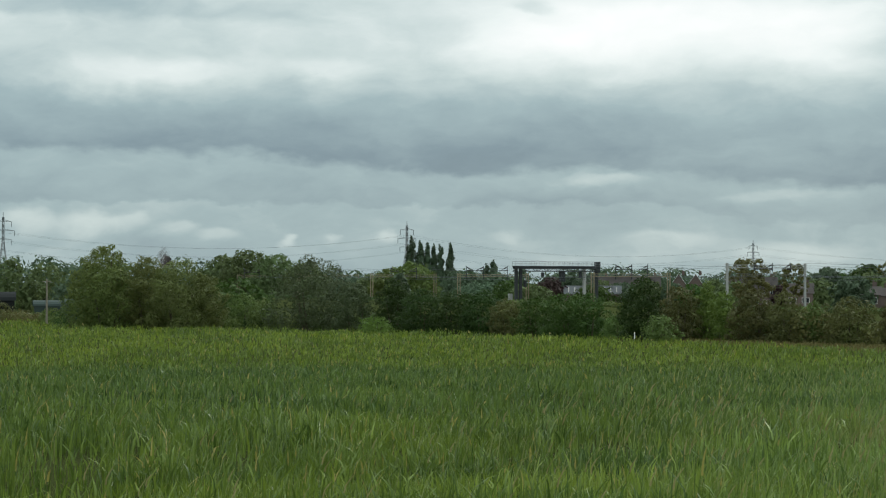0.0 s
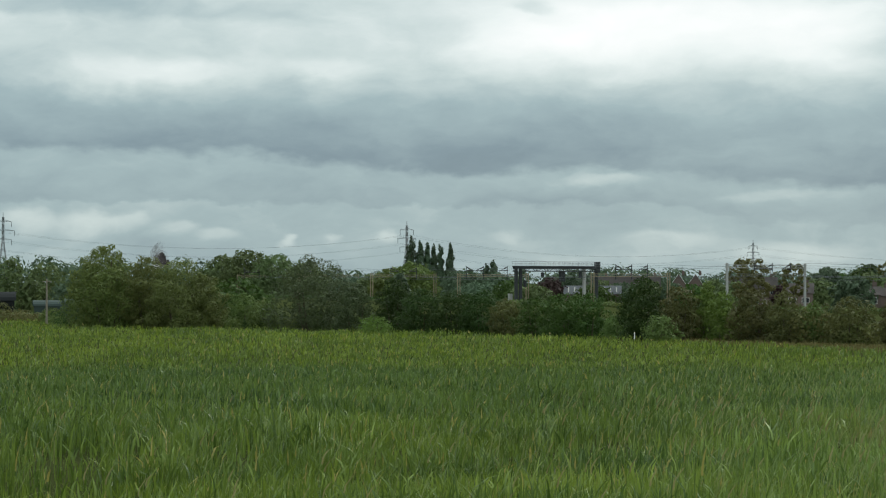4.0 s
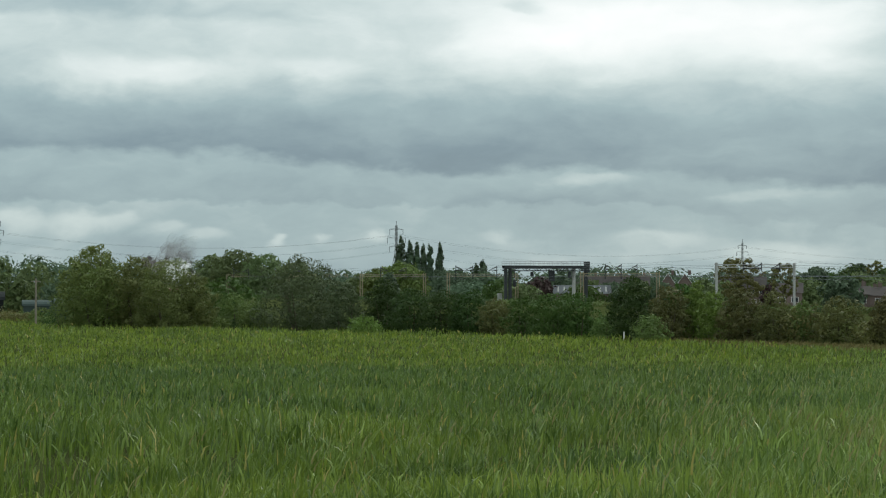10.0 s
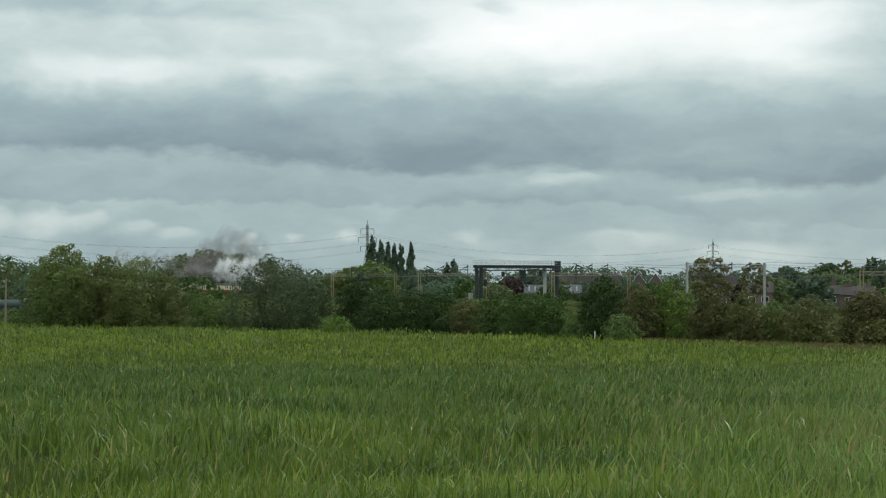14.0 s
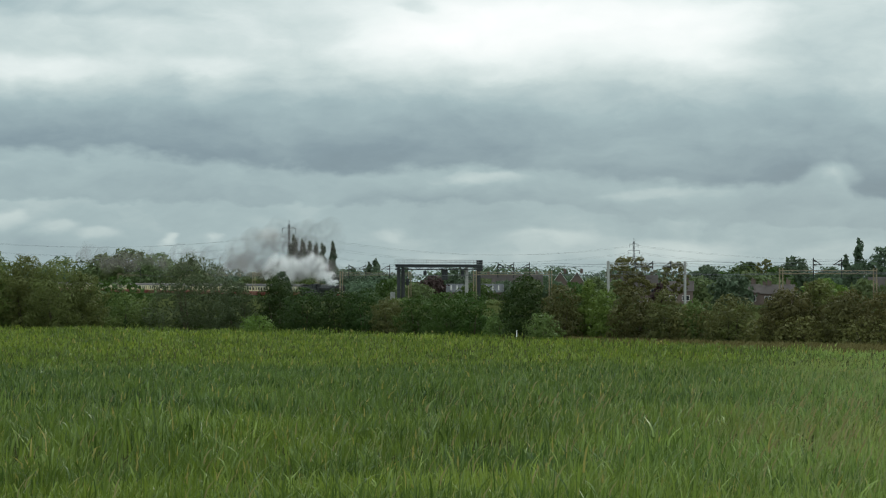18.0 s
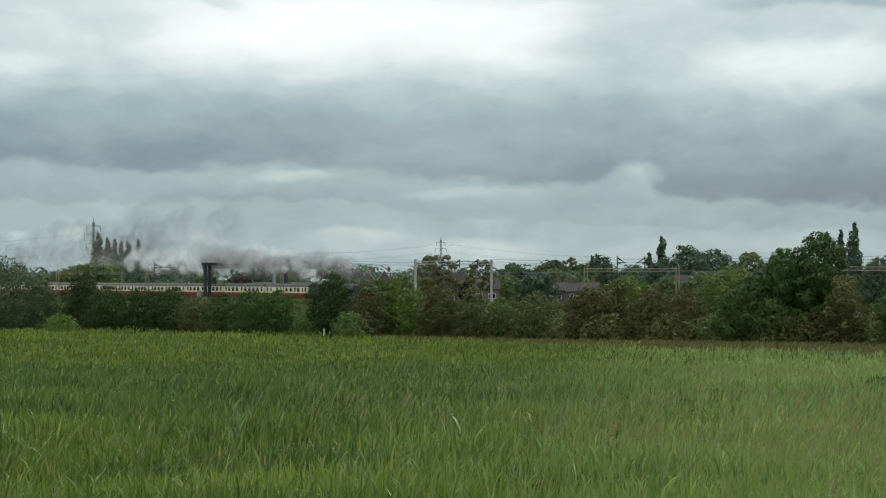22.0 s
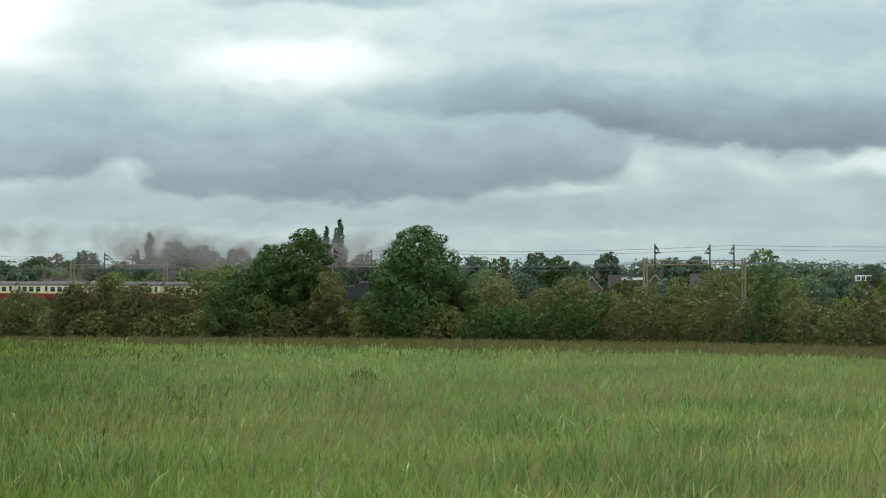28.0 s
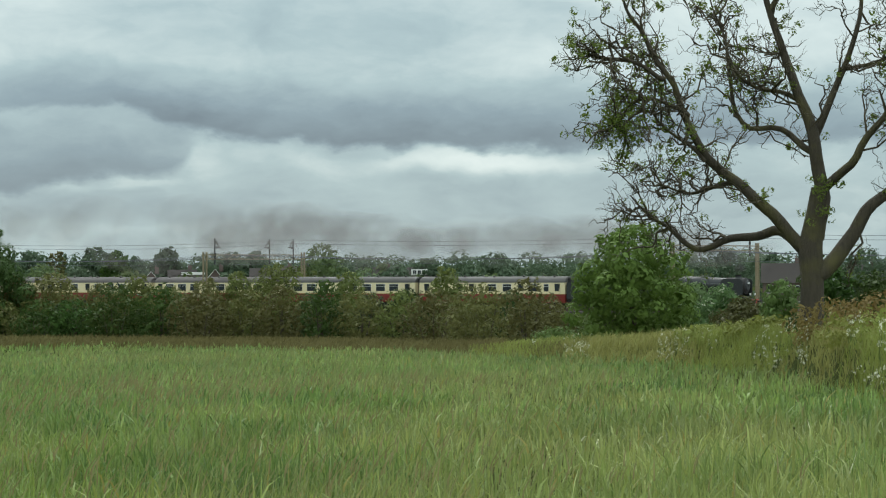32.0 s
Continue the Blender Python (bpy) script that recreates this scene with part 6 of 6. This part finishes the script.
def bank_plants():
    g = np.random.default_rng(31)
    # rough grass: hedge margin and bank
    n = 36000
    az = 4 + 34 * np.sqrt(g.random(n))
    depth = np.interp(az, [-15, 0, 14, 20, 30, 38], [9, 8, 10, 16, 17, 22])
    r = edge_of_crop(az) - 0.3 + depth * g.random(n)
    x, y = r * np.sin(np.radians(az)), r * np.cos(np.radians(az))
    h = g.uniform(0.35, 0.75, n) * np.interp(az, [4, 16], [0.6, 1.0])
    amt = h * g.uniform(0.1, 0.6, n)
    to = g.normal(0.2, 1.0, n)
    w = 0.045 * np.maximum(0.5, r / 60) * g.uniform(0.6, 1.4, n)
    tagged(blades("rough_grass", x, y, h, w, (amt * np.cos(to), amt * np.sin(to)), MARGIN_GRASS, 43, 2), "brown rough grass along the hedge foot", "grass", kind="stuff")
    x, y, r, az = scatter(112000, 35.5, 52, 24, 118, 0.5, 45)
    e = edge_of_crop(az)
    keep = (r > e - 0.3) & (r < e + 24)
    x, y, r, az = x[keep], y[keep], r[keep], az[keep]
    n = len(x)
    h = g.uniform(0.40, 0.80, n) * (1 + 0.35 * waves(x * 1.3, y * 1.3))
    amt = h * g.uniform(0.1, 0.6, n)
    to = g.normal(0.2, 1.0, n)
    w = 0.030 * np.maximum(0.6, r / 60) * g.uniform(0.6, 1.4, n)
    for mat, lo, hi, name, words in ((ROUGH_GRASS, -9, 0.1, "bank_grass", "tall tawny grass on the bank"), (LEAF["herb"], 0.1, 9, "bank_herbs", "fresh green herbs and nettles on the bank")):
        patch = waves(x * 1.1 + 3, y * 0.9) + g.normal(0, 0.15, n)
        k = (patch >= lo) & (patch < hi)
        tagged(blades(name, x[k], y[k], h[k], w[k], (amt[k] * np.cos(to[k]), amt[k] * np.sin(to[k])), mat, 44, 3), words, "grass", kind="stuff")
    # cow parsley: stalk, and a plate of white florets
    x, y, r, az = scatter(13000, 37.2, 51, 34, 112, 0.3, 51)
    e = edge_of_crop(az)
    clump = np.sin(az * 5.1) + np.sin(az * 2.3 + 1) + 0.5 * np.sin(r * 0.5)
    keep = (r > e + 0.2) & (r < e + 6 + 3 * (az > 44)) & (clump > 0.35)
    x, y, r = x[keep], y[keep], r[keep]
    n = len(x)
    z = land(x, y)
    h = g.uniform(0.40, 0.80, n)
    vs, ts = [], []
    m = 7
    for j in range(m):
        a = g.uniform(0, 2 * np.pi, n)
        q = g.uniform(0, 0.07, n)
        cx, cy, cz = x + q * np.cos(a), y + q * np.sin(a), z + h + g.normal(0, 0.02, n)
        s = g.uniform(0.009, 0.021, n)
        b = g.uniform(0, 2 * np.pi, n)
        tri = np.stack([np.stack([cx + s * np.cos(b + k * 2.094), cy + s * np.sin(b + k * 2.094), cz + g.normal(0, 0.02, n)], 1) for k in range(3)], 1).reshape(-1, 3)
        vs.append(tri)
    verts = np.concatenate(vs)
    tagged(raw_part("cow_parsley", verts, np.arange(len(verts)).reshape(-1, 3), PETAL), "frothy white cow parsley along the bank", "wild flowers", kind="stuff")
    amt = np.full(n, 0.04)
    tagged(blades("cow_parsley_stalks", x, y, h * 1.12, np.full(n, 0.018), (amt, amt), LEAF["light"], 52, 2), "green stalks under white wild flowers", "wild flowers", kind="stuff")


PETAL = surface("white_petal", (0.62, 0.61, 0.46), 0.8, scale=3, vary=0.06, bump=0.0)


def right_corner():
    old_ash()
    bank_plants()

    def polar(az, r):
        return r * math.sin(radians(az)), r * math.cos(radians(az))

    x, y = polar(40.0, 95)
    tree("lime", x, y, 5.6, 6.0, "field_maple", "rounded fresh green field maple on the bank", density=4.6, leaf=0.105, outline=ROUND_OUTLINE)
    for az, r, h, w, kind, label in ((41.7, 104, 2.9, 3.6, "elder", "elder bush dotted with white flower heads"), (42.4, 100, 2.6, 2.8, "elder", "elder bush dotted with white flower heads"),
                                     (43.0, 88, 1.7, 3.0, "brown", "low brownish shrub on the bank"), (44.0, 86, 2.4, 2.2, "light", "fresh green sapling growth by the ash"),
                                     (45.3, 76, 2.8, 2.4, "green", "green shrub behind the ash trunk"), (46.6, 74, 2.6, 3.0, "green", "green shrub behind the ash trunk"),
                                     (48.2, 80, 3.0, 3.4, "dark", "dark shrub at the end of the bank"), (44.35, 69, 0.9, 0.7, "dark", "nettle clump at the foot of the ash"),
                                     (46.3, 52, 0.8, 2.6, "herb", "yellow-green herb bed on the bank"), (47.2, 48, 0.9, 2.2, "herb", "yellow-green herb bed on the bank"), (43.6, 76, 0.8, 3.2, "herb", "yellow-green herb bed on the bank"), (42.0, 82, 0.6, 3.0, "herb", "yellow-green herb bed on the bank"),
                                     (45.4, 62, 1.2, 3.0, "dock", "reddish-brown dock clump on the bank"), (46.6, 60, 1.3, 3.2, "dock", "reddish-brown dock clump on the bank"),
                                     (37.9, 112, 1.0, 3.0, "light", "low pale green bramble at the hedge corner"), (38.7, 100, 0.7, 2.2, "lime", "low fresh green bramble at the hedge corner")):
        x, y = polar(az, r)
        shrub(kind, x, y, h, w, 2.2, 0.055 if r < 70 else 0.085, label=label, group="bank plants")
    # low growth before the farm sheds
    for az, r, h, w, kind in ((-12.6, 263, 1.5, 7.0, "brown"), (-11.7, 266, 1.2, 6.0, "tan"), (-11.0, 262, 1.0, 4.6, "tan"), (-10.7, 258, 1.7, 3.4, "olive"), (-12.1, 275, 2.3, 5.0, "brown")):
        x, y = polar(az, r)
        shrub(kind, x, y, h, w, 1.0, 0.10, label="low tangle of brambles before the farm sheds", group="field edge plants")
    x, y = polar(20.4, 62)
    shrub("olive", x, y, 0.70, 1.2, 2.0, 0.045, label="olive dock clump standing in the crop", group="field weeds")
    # two half-bare trees by the far pylon, and bare crowns on the skyline
    for x, y, h, w in ((63.3, 425.3, 10.4, 11.0), (73.4, 433.8, 9.0, 6.7), (125.7, 586.7, 14.5, 7.2), (229.6, 510.8, 12.8, 6.7)):
        tree("tan", x, y, h, w, "thin_tree", "thin-crowned tree with daylight between its sprays", low=0.25, n=80, density=0.7, leaf=0.18, lobe=0.40)


right_corner()


# ---- smoke and steam: drifting puffs made of many small flecks ----
def vapour(name, col, cover):
    m, k, bsdf, out = material(name)
    isl = k.node("ShaderNodeNewGeometry").outputs["Random Per Island"]
    c = k.mix(isl, tuple(q * 0.9 for q in col), tuple(min(1.0, q * 1.08) for q in col))
    k.link(c, bsdf.inputs["Base Color"])
    bsdf.inputs["Roughness"].default_value = 1.0
    bsdf.inputs["Specular IOR Level"].default_value = 0.0
    tl = k.node("ShaderNodeBsdfTranslucent")
    k.link(c, tl.inputs[0])
    mx = k.node("ShaderNodeMixShader")
    mx.inputs[0].default_value = 0.5
    k.link(bsdf.outputs[0], mx.inputs[1])
    k.link(tl.outputs[0], mx.inputs[2])
    tr = k.node("ShaderNodeBsdfTransparent")
    fin = k.node("ShaderNodeMixShader")
    fin.inputs[0].default_value = cover
    k.link(tr.outputs[0], fin.inputs[1])
    k.link(mx.outputs[0], fin.inputs[2])
    k.link(fin.outputs[0] if cover < 1 else mx.outputs[0], out.inputs[0])
    return m


STEAM = vapour("white_steam", (0.88, 0.88, 0.885), 1.0)


def smoke(name, col, cover):
    """Thin smoke: wisps of its own in every puff, thinning out from the middle of its flanks to its rim."""
    m, k, bsdf, out = material(name)
    co = k.node("ShaderNodeTexCoord").outputs["Object"]
    shift = k.node("ShaderNodeVectorMath", operation="ADD")
    rnd = k.node("ShaderNodeObjectInfo").outputs["Random"]
    k.link(co, shift.inputs[0])
    k.link(k.combine(k.math("MULTIPLY", rnd, 70.0), k.math("MULTIPLY", rnd, 31.0), 0.0), shift.inputs[1])
    wisp = k.node("ShaderNodeMapRange", interpolation_type="SMOOTHSTEP")
    wisp.inputs[1].default_value, wisp.inputs[2].default_value = 0.08, 0.86
    k.link(k.noise(shift.outputs[0], 0.21, 2, 0.45, 0.15).outputs["Fac"], wisp.inputs[0])
    uv = k.node("ShaderNodeAttribute", attribute_name="flank")
    thick = k.math("POWER", k.math("MAXIMUM", uv.outputs["Fac"], 0.0), 2.0)
    a = k.math("MULTIPLY", k.math("MULTIPLY", thick, wisp.outputs[0]), cover, clamp=True)
    bsdf.inputs["Base Color"].default_value = (*col, 1)
    bsdf.inputs["Roughness"].default_value = 1.0
    bsdf.inputs["Specular IOR Level"].default_value = 0.0
    tl = k.node("ShaderNodeBsdfTranslucent")
    tl.inputs[0].default_value = (*col, 1)
    mx = k.node("ShaderNodeMixShader")
    mx.inputs[0].default_value = 0.5
    k.link(bsdf.outputs[0], mx.inputs[1])
    k.link(tl.outputs[0], mx.inputs[2])
    tr = k.node("ShaderNodeBsdfTransparent")
    fin = k.node("ShaderNodeMixShader")
    k.link(a, fin.inputs[0])
    k.link(tr.outputs[0], fin.inputs[1])
    k.link(mx.outputs[0], fin.inputs[2])
    k.link(fin.outputs[0], out.inputs[0])
    return m


GREY_STEAM = smoke("grey_steam", (0.60, 0.57, 0.56), 0.45)
SOOT = smoke("dark_smoke", (0.10, 0.095, 0.095), 0.95)
HAZE = smoke("brown_smoke", (0.33, 0.298, 0.292), 0.55)
DUSKY = smoke("dusky_smoke", (0.19, 0.168, 0.165), 0.42)
FAINT = smoke("faint_smoke", (0.32, 0.29, 0.284), 0.36)


def billow(name, size, mat, seed, label, category, toward=(0.70, -0.71)):
    """One soft lumpy puff; the attribute flank runs from 1 on its flanks to 0 round its rim."""
    g = np.random.default_rng(seed)
    bm = bmesh.new()
    bmesh.ops.create_icosphere(bm, subdivisions=4, radius=1.0)
    ph = g.uniform(0, 6.28, 9)
    side = Vector((toward[0] / size[0], toward[1] / size[1], 0)).normalized()
    flank = []
    for v in bm.verts:
        x, y, z = v.co
        flank.append(side.x * x + side.y * y)
        q = 1 + 0.10 * math.sin(3.1 * x + ph[0]) * math.sin(3.7 * z + ph[1]) + 0.06 * math.sin(6.3 * x + ph[2] + 2 * y) * math.sin(5.9 * z + ph[3])
        v.co = (x * size[0] * q, y * size[1] * q, z * size[2] * q)
    # only the flank that faces the field stays; its rim has thinned out to nothing
    bm.verts.ensure_lookup_table()
    gone = [v for v, f in zip(bm.verts, flank) if f < 0.0]
    flank = [f for f in flank if f >= 0.0]
    bmesh.ops.delete(bm, geom=gone, context="VERTS")
    ob = part(name, bm, mat, smooth=True)
    at = ob.data.attributes.new("flank", "FLOAT", "POINT")
    at.data.foreach_set("value", np.array(flank, np.float32))
    return tagged(ob, label, category, "plume of the locomotive", "stuff")


def puff(name, size, n, fleck, mat, seed, label, category, lobes=7):
    """One puff: flecks gathered in soft overlapping lobes."""
    g = np.random.default_rng(seed)
    sx, sy, sz = size
    cen = g.normal(0, 0.42, (lobes, 3)) * np.array([sx, sy, sz])
    rad = g.uniform(0.35, 0.62, lobes)
    pick = g.integers(0, lobes, n)
    p = cen[pick] + g.normal(0, 0.5, (n, 3)) * rad[pick][:, None] * np.array([sx, sy, sz])
    a = g.normal(0, 1, (n, 3))
    a /= np.linalg.norm(a, axis=1)[:, None]
    b = np.cross(a, g.normal(0, 1, (n, 3)))
    b /= np.linalg.norm(b, axis=1)[:, None]
    s = fleck * g.uniform(0.6, 1.4, n)[:, None]
    v = np.stack([p + a * s, p - a * s * 0.5 + b * s * 0.87, p - a * s * 0.5 - b * s * 0.87], 1).reshape(-1, 3)
    ob = raw_part(name, v, np.arange(n * 3).reshape(-1, 3), mat)
    return tagged(ob, label, category, "plume of the locomotive", "stuff")


PLUME = []


def make_plume():
    """Puffs, each with: distance behind the chimney, height, drift across, roll, the time at which it is left behind."""
    g = np.random.default_rng(8)
    for i in range(16):
        d = 0.3 + i * 2.9
        q = min(d, 16) / 16
        size = (2.2 + 1.0 * q, 1.2 + 1.4 * q, 0.8 + 2.1 * q)
        n = int(1200 + 2600 * q * (1 - 0.4 * i / 15))
        ob = puff("steam_puff", size, int(n * 1.9), 0.065, STEAM, 200 + i, "billowing white steam above the train", "steam")
        PLUME.append((ob, d, 4.6 + 3.6 * q + g.normal(0, 0.4), g.normal(-0.6, 0.4), g.uniform(-20, 20), 21.0 - 0.14 * i))
    for i in range(5):
        d = 44 + i * 10
        ob = billow("steam_puff", (7.5, 2.5, 2.0), GREY_STEAM, 300 + i, "thin grey steam trailing over the coaches", "steam")
        PLUME.append((ob, d, 7.2 + g.normal(0, 0.6), g.normal(0, 0.6), g.uniform(-8, 8), 19.4 - 0.15 * i))
    for i in range(3):
        ob = billow("smoke_puff", (0.9 + 0.45 * i, 0.7, 0.6 + 0.25 * i), SOOT, 380 + i, "dark smoke puff at the chimney", "smoke")
        PLUME.append((ob, 0.1 + 1.2 * i, 4.8 + 0.5 * i, 0.2, 10, 99))
    for i in range(17):
        d = 4.0 + i * 4.4
        q = i / 16
        ob = billow("smoke_puff", (8.2 * g.uniform(0.8, 1.35), 2.0 + 1.4 * q, (1.9 + 2.3 * q) * g.uniform(0.75, 1.25)), HAZE, 400 + i, "brown-grey smoke rolling back from the locomotive", "smoke")
        PLUME.append((ob, d, 6.2 + 0.8 * min(1, d / 8) + 2.4 * q + g.normal(0, 0.45), 1.6 + g.normal(0, 0.5), g.uniform(-8, 8), 99))
    for i in range(7):
        d = 22 + i * 8
        ob = billow("smoke_puff", (9.0, 3.4, 4.4), DUSKY if i < 4 else FAINT, 430 + i, "high brown smoke left hanging in the air", "smoke", (0.88, -0.48))
        PLUME.append((ob, d, 12.8 + g.normal(0, 0.9), 3 + g.normal(0, 0.8), g.uniform(-8, 8), 18.4 - 0.15 * i))
    for i in range(17):
        d = 78 + i * 9.0
        ob = billow("smoke_puff", (9.5, 3.4, 3.6 + g.uniform(-0.6, 0.9)), FAINT, 450 + i, "thin brown-grey smoke drifting behind the train", "smoke", (0.78, -0.62))
        PLUME.append((ob, d, 9.4 + 0.012 * d + g.normal(0, 1.1), 2 + g.normal(0, 0.8), g.uniform(-8, 8), 99))

    for i in range(4):
        ob = billow("smoke_puff", (13.0, 4.0, 6.0), DUSKY, 480 + i, "dark smoke hanging over the train", "smoke", (0.92, -0.40))
        PLUME.append((ob, 14.0 + 14 * i, 14.5 + g.normal(0, 1.0), 2, g.uniform(-8, 8), 19.5 - 0.3 * i))


make_plume()


def front(t):
    """Distance along the line of the locomotive's buffers."""
    return -444.1 + 27.4 * (t - 19.0) + float(np.interp(t, [0, 18, 23, 26, 32], [0, 0, -1.9, -1.9, -1.6]))


def motions():
    times = [0, 2, 4, 6, 8, 10, 12, 13, 14, 16, 20, 26, 32]
    for ob, back in TRAIN:
        rows = []
        for t in times:
            p, h = way(front(t) - back)
            rows.append((t, pose(p.x, p.y, -0.04, 0, 0, h)))
        walk(ob, rows)
    for i, (ob, d, z, across, spin, free) in enumerate(PLUME):
        rows = []
        for k in range(33):
            t = 1.0 * k
            # a puff follows the chimney; one left behind comes to rest in the air and thins upwards
            late = max(0.0, t - free)
            s = front(t - late) + 27.4 * 0.55 * (1 - math.exp(-late / 0.55)) - 5.0 * max(0.0, late - 1.0)
            p, h = way(s - 2.3 - d)
            up = z + 0.35 * math.sin(t * 1.1 + i) + 0.5 * late
            rows.append((t, Matrix.Translation(p + NORMAL * (across + 1.2 * late) + Vector((0, 0, up))) @ pose(0, 0, 0, 6 * math.sin(t * 0.7 + i * 2), spin * math.sin(t * 0.45 + i), h)))
        walk(ob, rows)


motions()
